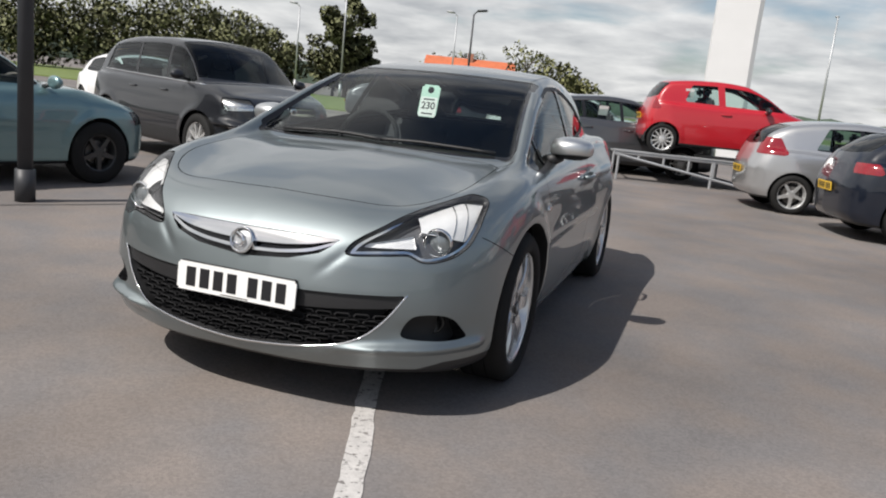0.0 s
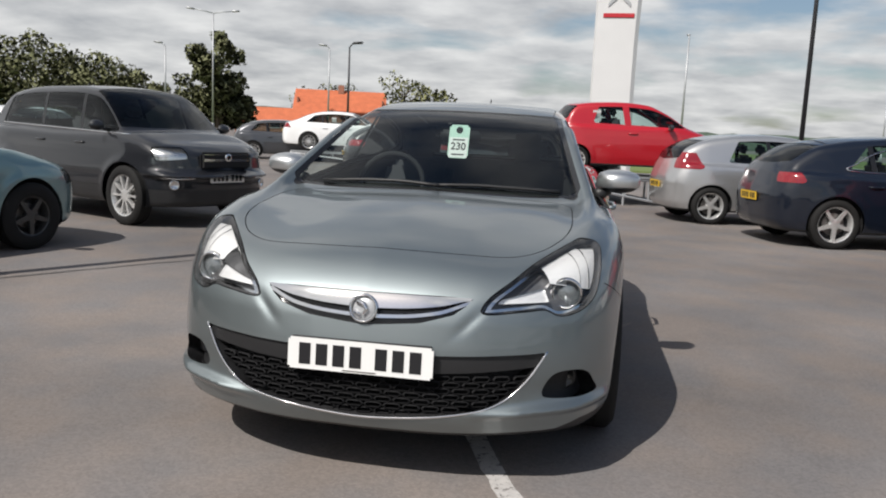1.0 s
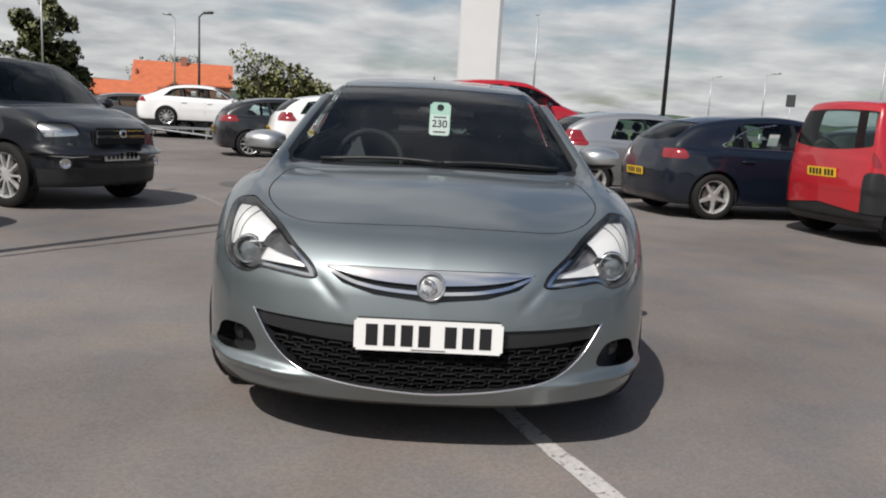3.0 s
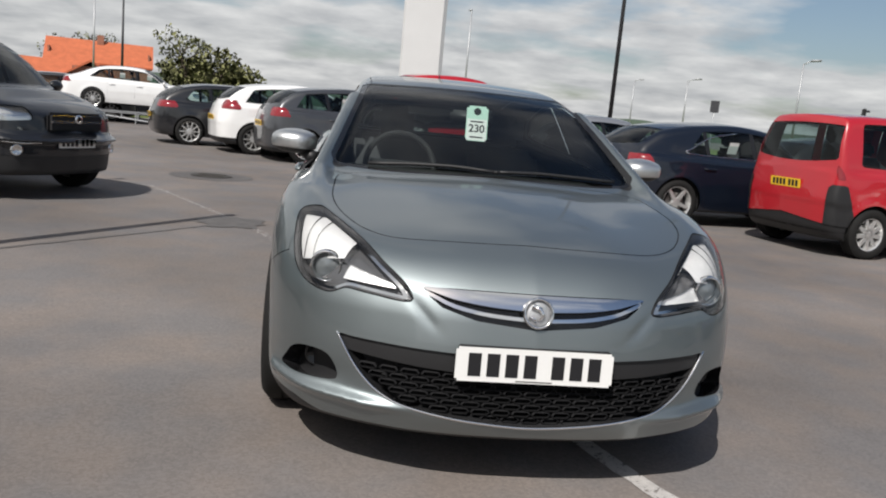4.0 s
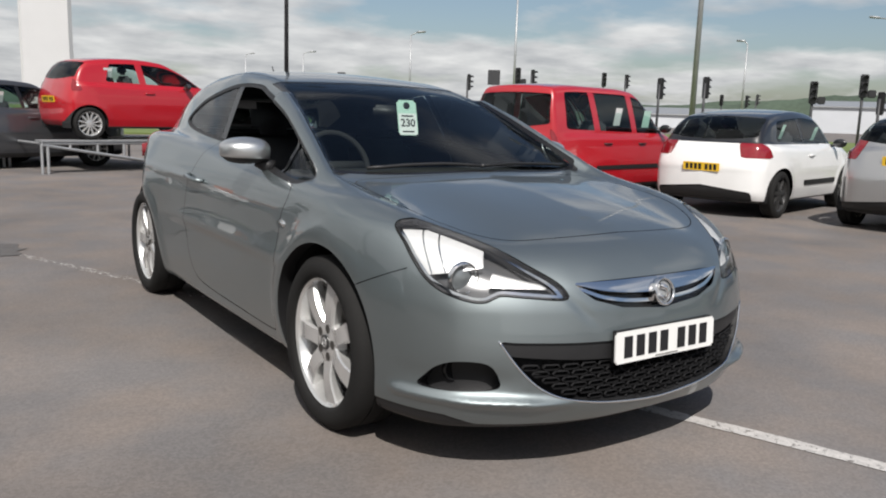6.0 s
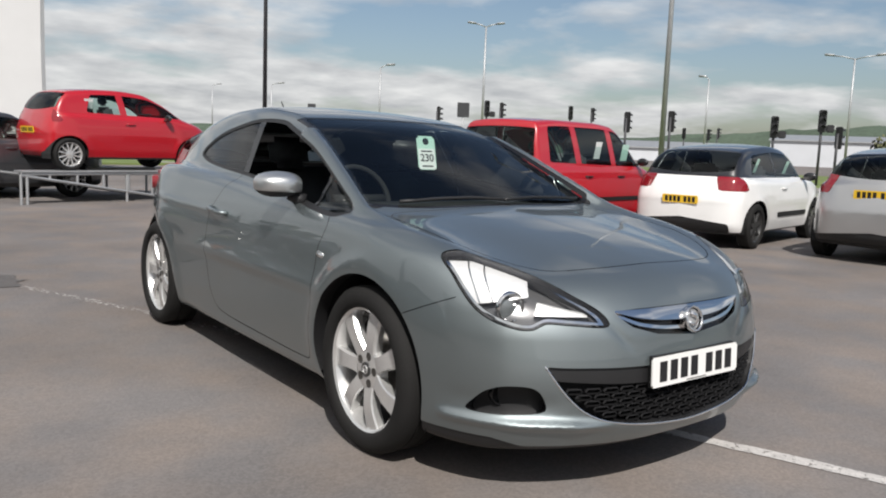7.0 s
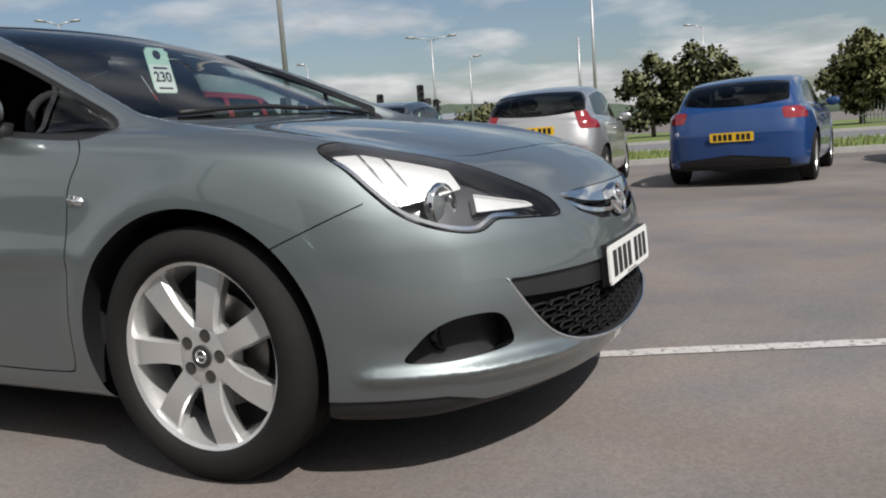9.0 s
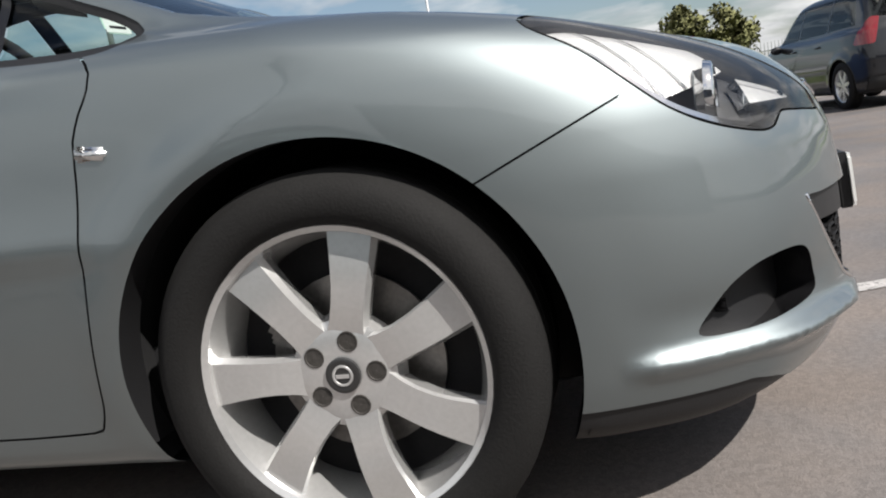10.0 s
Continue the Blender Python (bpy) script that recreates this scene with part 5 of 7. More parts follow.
def row_of_cars():
    H = 11
    # navy hatchback
    s = shape(0.95, 0.80, 2.685, 0.905, 0.80, (0.30, 1.0), 1.15, 1.50, [(2.3, 1.46), (2.9, 1.36), (3.2, 1.20), (3.42, 1.0), (3.6, 0.8)], hub=0.325, belt=0.96)
    build_car("hatchback", s, parked((4.03, 7.43), (-1, 1), s, H), M_NAVY, "dark navy five-door hatchback parked in the row", (0.35, 2.55, 1.1, -0.8, (1.35, 2.15)), 1.05, (1.08, 0.55, 1.36),
              doors=(0.35, 1.42, 2.35), tail_lamps=(0.84, 0.97, 0.58, 3.08), plate_z=(0.45, 0.62), wheels=(0.325, 0.235, 5, "plain"), window_line=True, papers=((1.75, 1.15, 0.16, 0.17, False), (1.15, 1.15, 0.1, 0.14, True)))
    # silver small hatchback
    s = shape(0.80, 0.68, 2.511, 0.86, 0.80, (0.25, 1.0), 1.05, 1.49, [(2.0, 1.47), (2.6, 1.38), (2.95, 1.22), (3.12, 1.0), (3.3, 0.7)], hub=0.30, belt=0.95)
    build_car("hatchback", s, parked((2.84, 9.83), (-1, 1), s, H), M_SILVER, "silver three-door small hatchback parked in the row", (0.35, 2.25, 1.1, -0.5, (1.5,)), 1.0, (1.02, 0.5, 1.36),
              doors=(0.35, 1.62), tail_lamps=(0.88, 1.14, 0.55, 2.62), plate_z=(0.45, 0.6), wheels=(0.30, 0.215, 5, "plain"), papers=((1.0, 1.14, 0.13, 0.17, True), (1.0, 1.12, 0.09, 0.10, False)))
    # red people-carrier van
    s = shape(0.82, 0.63, 2.513, 0.84, 0.88, (0.05, 1.08), 0.95, 1.72, [(2.3, 1.72), (2.95, 1.68), (3.06, 1.45), (3.12, 1.0), (3.2, 0.6)], hub=0.305, belt=1.02, lean=0.16, boxy=1.0, rail=0.10, glass_in=0.06, tail_lean=0.03)
    build_car("people_carrier", s, parked((5.6, 5.4), (-1, 1), s, H), M_RED, "bright red boxy people carrier with black bumper corners", (0.15, 2.75, 0.75, -0.05, (0.98, 1.95)), 0.9, (1.10, 0.62, 1.58),
              doors=(0.2, 1.02, 1.95), tail_lamps=(0.92, 1.28, 0.735, 2.95), plate_z=(0.45, 0.82), wheels=(0.305, 0.20, 9, "plain"), pillar=(M_RED, 0.14), rail=(1.18, 1.98, 2.62), strip=(0.52, 0.58, 0.3, 2.1), dark_low=0.06, rear_dark=(0.2, 0.46, 0.85), corner=(0.86, 0.66, 2.93),
              papers=((1.42, 1.28, 0.17, 0.26, False), (0.62, 1.26, 0.2, 0.26, True)), mirror=(0.35, 1.12))
    # white hatchback with a black roof
    s = shape(0.82, 0.66, 2.464, 0.857, 0.82, (0.20, 1.0), 1.0, 1.46, [(1.9, 1.44), (2.5, 1.37), (2.8, 1.24), (3.0, 1.0), (3.15, 0.75)], hub=0.315, belt=0.96)
    s["cowl_line"] = lambda P: 0.95 + 0.9 * (1.0 - P[:, 2]) - P[:, 1]
    build_car("hatchback", s, parked((7.53, 3.52), (-1, 1), s, H + 1), M_WHITE, "white small hatchback with a black roof and black wheels", (0.35, 2.5, 1.0, -0.6, (1.55,)), 0.95, (1.03, 0.58, 1.34),
              doors=(0.3, 1.6), tail_lamps=(0.80, 0.99, 0.50, 2.72), plate_z=(0.45, 0.66), wheels=(0.315, 0.22, 7, "plain"), alloy=M_DARKALLOY, roof_colour=M_BLACKPAINT, mirror_colour=M_BLACKPAINT, rear_dark=(0.2, 0.42, 0.66), strip=(0.42, 0.49, 0.45, 1.7),
              papers=((1.0, 1.13, 0.13, 0.2, True), (2.2, 1.15, 0.1, 0.2, True)))
    # silver hatchback with tall lamps
    s = shape(0.82, 0.64, 2.489, 0.86, 0.82, (0.15, 1.0), 1.0, 1.48, [(1.9, 1.46), (2.5, 1.39), (2.82, 1.27), (3.0, 1.02), (3.1, 0.75)], hub=0.305, belt=0.97)
    build_car("hatchback", s, parked((8.15, 1.16), (-1, 1), s, H - 4), M_SILVER, "silver hatchback with tall red tail lamps", (0.3, 2.6, 1.0, -0.4, (1.5,)), 0.95, (1.05, 0.60, 1.37),
              doors=(0.3, 1.55), tail_lamps=(0.86, 1.16, 0.58, 2.72), plate_z=(0.45, 0.86), wheels=(0.305, 0.215, 5, "plain"), rear_dark=(0.2, 0.40, 0.78), papers=((1.0, 1.15, 0.13, 0.18, True),))
    # blue coupe
    s = shape(0.88, 0.80, 2.578, 0.905, 0.78, (0.30, 0.97), 1.15, 1.41, [(2.1, 1.39), (2.7, 1.32), (3.05, 1.18), (3.22, 1.0), (3.38, 0.75)], hub=0.32, belt=0.94)
    build_car("coupe", s, parked((8.85, -1.36), (-1, 1), s, H - 15), M_BLUE, "bright blue coupe with a wide tail", (0.4, 2.6, 1.1, -0.9, (1.55,)), 1.05, (0.99, 0.60, 1.31),
              doors=(0.35, 1.65), tail_lamps=(0.81, 0.95, 0.60, 2.98), plate_z=(0.45, 0.62), wheels=(0.32, 0.235, 5, "plain"), rear_dark=(0.2, 0.40, 0.66))
    # dark people carrier at the far end
    s = shape(0.9, 0.75, 2.7, 0.90, 0.92, (0.1, 1.12), 1.0, 1.66, [(2.3, 1.65), (3.0, 1.58), (3.25, 1.35), (3.4, 1.0), (3.5, 0.7)], hub=0.33, belt=1.05, lean=0.2, boxy=0.6)
    build_car("people_carrier", s, parked((10.35, -3.3), (1, 1), s, H), M_CHAR, "dark grey tall people carrier", (0.2, 3.0, 0.7, -0.3, (1.1, 2.1)), 0.9, (1.15, 0.62, 1.52),
              doors=(0.3, 1.2, 2.1), tail_lamps=(0.85, 1.2, 0.70, 3.05), plate_z=(0.45, 0.75), wheels=(0.33, 0.23, 7, "plain"), rear_dark=(0.2, 0.5, 0.8))
    # second row
    G = 20
    s = shape(0.9, 0.78, 2.63, 0.89, 0.92, (0.2, 1.12), 1.1, 1.61, [(2.1, 1.58), (2.8, 1.48), (3.15, 1.28), (3.32, 1.05), (3.5, 0.75)], hub=0.335, belt=1.05)
    build_car("crossover", s, parked((-1.48, 13.18), (-1, 1), s, G), M_MIDGREY, "mid grey crossover parked in the far row", (0.3, 2.85, 1.0, -0.7, (1.3, 2.1)), 1.0, (1.15, 0.56, 1.46),
              doors=(0.3, 1.35, 2.2), tail_lamps=(0.92, 1.10, 0.55, 2.95), plate_z=(0.45, 0.75), wheels=(0.335, 0.235, 10, "ten"), papers=((1.75, 1.28, 0.2, 0.2, False),), dark_low=0.05)
    build_car("crossover", s, parked((-2.67, 14.6), (-1, 1), s, G), M_WHITE, "white crossover parked in the far row", (0.3, 2.85, 1.0, -0.7, (1.3, 2.1)), 1.0, (1.15, 0.56, 1.46),
              doors=(0.3, 1.35, 2.2), tail_lamps=(0.95, 1.15, 0.55, 2.9), plate_z=(0.45, 0.75), wheels=(0.335, 0.235, 10, "ten"), dark_low=0.10)
    s2 = shape(0.9, 0.8, 2.65, 0.89, 0.80, (0.3, 1.0), 1.15, 1.48, [(2.2, 1.46), (2.8, 1.36), (3.15, 1.2), (3.35, 1.0), (3.5, 0.75)], hub=0.32, belt=0.96)
    build_car("hatchback", s2, parked((-4.32, 16.1), (-1, 1), s2, G), M_BLACKPAINT, "black hatchback parked in the far row", (0.35, 2.8, 1.1, -0.9, (1.3, 2.1)), 1.05, (1.05, 0.55, 1.35),
              doors=(0.35, 1.4, 2.2), tail_lamps=(0.85, 1.0, 0.52, 2.9), plate_z=(0.45, 0.65), wheels=(0.32, 0.235, 10, "ten"), papers=((1.75, 1.15, 0.16, 0.17, False),))
    build_car("hatchback", s2, parked((-9.6, 27.0), (-1, 1), s2, G), M_CHAR, "dark hatchback behind the display ramp", (0.35, 2.8, 1.1, -0.9, (1.3, 2.1)), 1.05, (1.05, 0.55, 1.35),
              doors=(0.35, 1.4, 2.2), plate_z=(0.45, 0.65), wheels=(0.32, 0.235, 10, "ten"), step=0.06)
    build_car("hatchback", s2, parked((8.2, 10.6), (-1, 1), s2, H), M_BLACKPAINT, "black hatchback beyond the row", (0.35, 2.8, 1.1, -0.9, (1.3, 2.1)), 1.05, (1.05, 0.55, 1.35),
              doors=(0.35, 1.4, 2.2), plate_z=(0.45, 0.65), wheels=(0.32, 0.235, 10, "ten"), papers=((1.75, 1.15, 0.16, 0.17, True),), step=0.06)
    build_car("hatchback", s2, parked((-11.2, 24.6), (-1, 1), s2, G), M_MIDGREY, "grey hatchback in the far row", (0.35, 2.8, 1.1, -0.9, (1.3, 2.1)), 1.05, (1.05, 0.55, 1.35),
              doors=(0.35, 1.4, 2.2), plate_z=(0.45, 0.65), wheels=(0.32, 0.235, 10, "ten"), step=0.06)
    # white saloon on the far ramp
    s = shape(0.95, 1.05, 2.737, 0.92, 0.80, (0.35, 1.0), 1.25, 1.48, [(2.2, 1.46), (2.8, 1.34), (3.35, 1.10), (3.6, 1.02), (3.85, 0.9)], hub=0.335, belt=0.97)
    m = parked((-9.03, 24.5), (-1, 1), s, 12)
    build_car("saloon", s, Matrix.Translation((0, 0, 0.40)) @ m, M_WHITE, "white saloon shown on a steel display ramp", (0.4, 2.9, 1.1, -1.2, (1.35, 2.2)), 1.15, (1.10, 0.55, 1.35),
              doors=(0.35, 1.45, 2.3), tail_lamps=(0.82, 0.98, 0.55, 3.4), head=(0.62, 0.78, 0.5, -0.35), plate_z=(0.45, 0.7), wheels=(0.335, 0.24, 10, "ten"), papers=((1.0, 1.16, 0.16, 0.17, False), (1.85, 1.16, 0.16, 0.17, False)))
    # red city car on the near ramp
    s = shape(0.62, 0.38, 2.42, 0.82, 0.86, (0.05, 1.05), 0.95, 1.49, [(1.8, 1.48), (2.38, 1.42), (2.60, 1.25), (2.73, 1.0), (2.83, 0.7)], hub=0.285, belt=0.98, lean=0.25, boxy=0.6)
    build_car("city_car", s, Matrix.Translation((0, 0, 0.575)) @ parked((0.62, 12.6), (-1, 1), s, 14), M_RED, "red three-door city car shown on a steel display ramp", (0.15, 2.08, 0.9, -0.35, (1.3,)), 0.8, (1.06, 0.58, 1.38),
              doors=(0.25, 1.42), tail_lamps=(0.85, 1.15, 0.66, 2.50), plate_z=(0.45, 0.7), wheels=(0.285, 0.215, 12, "ten"), pillar=(M_RED, 0.13), papers=((2.0, 1.2, 0.16, 0.17, False),), step=0.045)
    # charcoal four-by-four facing out
    s = shape(0.80, 0.90, 2.62, 0.905, 0.97, (-0.02, 1.13), 0.88, 1.68, [(2.2, 1.67), (2.9, 1.60), (3.25, 1.42), (3.45, 1.1), (3.6, 0.8)], hub=0.355, floor=0.25, belt=1.08, lean=0.22)
    car = build_car("four_by_four", s, parked((-4.60, 5.16), (-1, 0), s, -25), M_CHAR, "dark grey four-by-four with chrome window line", (0.02, 3.0, 0.8, -0.4, (0.95, 1.85)), 0.86, (1.2, 0.6, 1.55),
                    doors=(0.25, 1.05, 1.95), head=(0.80, 0.955, 0.50, -0.38), plate_z=(0.60, 0.8), wheels=(0.355, 0.25, 10, "ten"), dark_low=0.17, step=0.04, mirror=(0.42, 1.17))
    bm = bmesh.new()
    add_box(bm, (-0.36, -0.812, 0.80), (0.36, -0.77, 0.83), 0.01)
    add_box(bm, (-0.34, -0.805, 0.87), (0.34, -0.76, 0.885), 0.006)
    part("grille_bar", bm, M_CHROME, car, "chrome grille bars")
    bm = bmesh.new()
    add_box(bm, (-0.38, -0.80, 0.70), (0.38, -0.73, 0.91), 0.03)
    part("grille", bm, M_GAP, car)
    bm = bmesh.new()
    lathe(bm, [(0, 0.05), (0.012, 0.045), (0.012, 0.03)], 16, "Z")
    b = part("badge", bm, M_CHROME, car, "", True)
    b.matrix_basis = pose(0, -0.812, 0.845, 90)
    # chrome line along the foot of the side windows
    Fs = body_field(s)
    for sd in (1, -1):
        pts = []
        for k in range(15):
            y = 0.0 + 3.0 * k / 14
            z = 1.10 + 0.02 * (y - 1.0)
            xs = np.linspace(1.05, 0.4, 261)
            hit = float(xs[np.argmax(Fs(np.stack([xs, np.full(261, y), np.full(261, z)], 1)) < 0)])
            pts.append((sd * (hit + 0.004), y, z))
        bm = bmesh.new()
        add_tube(bm, pts, 0.009, 6)
        part("chrome_strip", bm, M_CHROME, car, "chrome strip under the windows", True)
    for sd in (1, -1):
        bm = bmesh.new()
        lathe(bm, [(0.0, 0.06), (0.02, 0.055), (0.012, 0.045), (0.004, 0.0005)], 20, "Z")
        fl = part("fog_lamp", bm, M_REFLECTOR, car, "", True)
        fl.matrix_basis = pose(sd * 0.66, -0.655, 0.52, 90, 0, sd * 20)
        bm = bmesh.new()
        add_tube(bm, [(sd * 0.46, -0.775, 0.60), (sd * 0.62, -0.715, 0.59), (sd * 0.76, -0.59, 0.60), (sd * 0.82, -0.46, 0.62)], 0.010, 6)
        part("chrome_strip", bm, M_CHROME, car, "chrome strip over the fog lamp", True)
    # teal hatchback
    s = shape(0.80, 0.75, 2.6, 0.88, 0.78, (0.35, 0.98), 1.2, 1.42, [(2.1, 1.40), (2.8, 1.28), (3.1, 1.1), (3.25, 0.95), (3.4, 0.75)], hub=0.315, belt=0.93)
    build_car("hatchback", s, parked((-4.31, 3.16), (-1, 0), s, 76), M_TEAL, "pale teal car with black steel wheels", (0.4, 2.7, 1.1, -0.9, (1.5,)), 1.1, (1.05, 0.55, 1.3),
              doors=(0.35, 1.6), head=(0.60, 0.74, 0.55, -0.38), plate_z=(0.45, 0.6), wheels=(0.315, 0.19, 5, "plain"), alloy=M_DARKALLOY, step=0.04)
    # white hatchback behind the four-by-four
    build_car("hatchback", s, parked((-9.3, 9.5), (-1, 0), s, -28), M_WHITE, "white hatchback behind the four-by-four", (0.4, 2.7, 1.1, -0.9, (1.5,)), 1.1, (1.05, 0.55, 1.3),
              doors=(0.35, 1.6), head=(0.60, 0.74, 0.55, -0.38), plate_z=(0.45, 0.6), wheels=(0.315, 0.22, 5, "plain"), step=0.06)

# ---- the ground ----
def strip_mesh(name, loop, z, material, kind="structure", label="", category="", parent=None):
    bm = bmesh.new()
    vs = [bm.verts.new((x, y, z)) for x, y in loop]
    bm.faces.new(vs)
    ob = part(name, bm, material, parent, label)
    if parent is None:
        tagged(ob, label, category, kind=kind)
    return ob


def ground():
    bm = bmesh.new()
    bmesh.ops.create_grid(bm, x_segments=8, y_segments=8, size=1500)
    g = part("ground", bm, M_ASPHALT, None)
    tagged(g, "worn grey-brown asphalt of the car lot, stained and patched", "ground", kind="structure")


def ribbon(name, pts, width, z, material, label, category, seed=1, rough=0.0):
    """A thin painted or dark line on the ground, with an uneven edge."""
    rnd = random.Random(seed)
    bm = bmesh.new()
    L, n = [], 0
    for (x0, y0), (x1, y1) in zip(pts, pts[1:]):
        d = math.hypot(x1 - x0, y1 - y0)
        k = max(2, int(d / 0.08))
        for i in range(k):
            L.append((x0 + (x1 - x0) * i / k, y0 + (y1 - y0) * i / k))
    L.append(pts[-1])
    prev = None
    for i, (x, y) in enumerate(L):
        a, b = L[max(i - 1, 0)], L[min(i + 1, len(L) - 1)]
        dx, dy = b[0] - a[0], b[1] - a[1]
        l = math.hypot(dx, dy)
        nx, ny = -dy / l, dx / l
        w0, w1 = (width / 2 * (1 + rough * rnd.uniform(-1, 1)) for _ in range(2))
        cur = (bm.verts.new((x + nx * w0, y + ny * w0, z)), bm.verts.new((x - nx * w1, y - ny * w1, z)))
        if prev:
            bm.faces.new((prev[0], prev[1], cur[1], cur[0]))
        prev = cur
    ob = part(name, bm, material, None)
    return tagged(ob, label, category, kind="structure")


ground()
ribbon("bay_line", [(1.02, -2.2), (0.63, -1.1), (0.46, -0.65), (0.1, 0.40)], 0.085, 0.004, M_LINE, "worn white bay line on the asphalt", "road marking", 3, 0.12)
ribbon("bay_line_faint", [(0.1, 0.40), (-0.89, 3.03), (-1.48, 4.46), (-3.15, 7.4)], 0.075, 0.004, M_LINEFAINT, "faded white bay line behind the coupe", "road marking", 4, 0.15)
M_DARKGROUND = mat("dark_ground", (0.095, 0.088, 0.083), rough=0.6, spread=0.3, scale=9, fine=80, bump=0.2)
# a thin line darker than the asphalt, with a dark spot at its end
ribbon("dark_line", [(-4.2, 0.9), (-3.38, 2.25), (-3.03, 2.80), (-2.3, 3.85), (-1.78, 4.62)], 0.035, 0.004, M_DARKGROUND, "thin dark line on the asphalt", "crack", 5, 0.6)
bm = bmesh.new()
bmesh.ops.create_circle(bm, cap_ends=True, segments=40, radius=0.62, matrix=Matrix.Translation((-2.67, 9.2, 0.004)))
tagged(part("asphalt_patch", bm, M_DARKGROUND, None), "dark repaired patch round the manhole", "patch", kind="structure")
bm = bmesh.new()
bmesh.ops.create_circle(bm, cap_ends=True, segments=28, radius=0.34, matrix=Matrix.Translation((-1.74, 4.72, 0.006)))
for k, v in enumerate(bm.verts):
    v.co.x += 0.05 * math.sin(k * 1.9)
    v.co.y += 0.06 * math.sin(k * 1.3 + 1)
tagged(part("asphalt_patch", bm, M_DARKGROUND, None), "small dark spot at the end of the thin dark line", "patch", kind="structure")
cover = thing("manhole_cover", pose(-2.67, 9.2, 0.008), "round cast-iron manhole cover in a dark patch", "manhole cover")
bm = bmesh.new()
lathe(bm, [(0, 0.31), (0.008, 0.31), (0.008, 0.27), (0.004, 0.268), (0.004, 0.26), (0.008, 0.258), (0.008, 0.001)], 32, "Z")
part("cover_plate", bm, M_IRON, cover)
for k in range(5):
    bm = bmesh.new()
    add_box(bm, (-0.2, -0.2 + k * 0.1 - 0.012, 0.007), (0.2, -0.2 + k * 0.1 + 0.012, 0.014))
    part("cover_rib", bm, M_IRON, cover)
row_done = row_of_cars()
coupe = build_coupe()


# ---- verges, road, kerbs ----
def slanted(x, y):
    """Lines across the lot's far side lean a little."""
    return x - 0.2 * y


def band(name, x0, x1, y0, y1, z, h, material, label, category, kind="structure"):
    bm = bmesh.new()
    lo = [(slanted(x0, y0), y0), (slanted(x1, y0), y0), (slanted(x1, y1), y1), (slanted(x0, y1), y1)]
    a = [bm.verts.new((x, y, z)) for x, y in lo]
    b = [bm.verts.new((x, y, z + h)) for x, y in lo]
    for k in range(4):
        bm.faces.new((a[k], a[(k + 1) % 4], b[(k + 1) % 4], b[k]))
    bm.faces.new(b)
    return tagged(part(name, bm, material, None), label, category, kind=kind)


M_ROAD = mat("road_asphalt", (0.16, 0.16, 0.165), rough=0.85, spread=0.15, scale=0.4, fine=60)
band("verge_near", 15.3, 20.6, -120, 200, 0.0, 0.09, M_GRASS, "mown grass verge along the road", "grass")
band("kerb_lot", 15.1, 15.297, -120, 200, 0.0, 0.11, M_CONCRETE, "pale concrete kerb of the car lot", "kerb")
band("kerb_road", 20.603, 20.8, -120, 200, 0.0, 0.12, M_CONCRETE, "pale concrete kerb along the road", "kerb")
band("road", 20.803, 31.5, -120, 200, 0.0, 0.012, M_ROAD, "grey asphalt road beside the lot", "road")
band("verge_far", 31.8, 60, -120, 200, 0.0, 0.10, M_GRASS, "grass bank beyond the road", "grass")
band("kerb_far", 31.503, 31.797, -120, 200, 0.0, 0.12, M_CONCRETE, "pale concrete kerb along the road", "kerb")
bm = bmesh.new()
add_box(bm, (-70, 31, 0), (14, 62, 0.07))
tagged(part("verge_back", bm, M_GRASS, None), "grass behind the far row of cars", "grass", kind="structure")


def grass_blades(name, x0, x1, y0, y1, n, seed, z=0.08):
    rnd = np.random.RandomState(seed)
    y = rnd.uniform(y0, y1, n)
    x = rnd.uniform(x0, x1, n) - 0.2 * y
    h, a = rnd.uniform(0.05, 0.16, n), rnd.uniform(0, math.pi, n)
    dx, dy = np.cos(a) * 0.03, np.sin(a) * 0.03
    V = np.stack([np.stack([x - dx, y - dy, np.full(n, z)], 1), np.stack([x + dx, y + dy, np.full(n, z)], 1), np.stack([x + dy, y - dx, z + h], 1)], 1).reshape(-1, 3)
    ob = link_mesh(name, V, np.arange(3 * n).reshape(-1, 3).tolist(), M_GRASS, smooth=False)
    tagged(ob, "short uneven grass on the verge", "grass", kind="stuff")


grass_blades("verge_grass", 15.35, 20.5, -14, 24, 9000, 4)


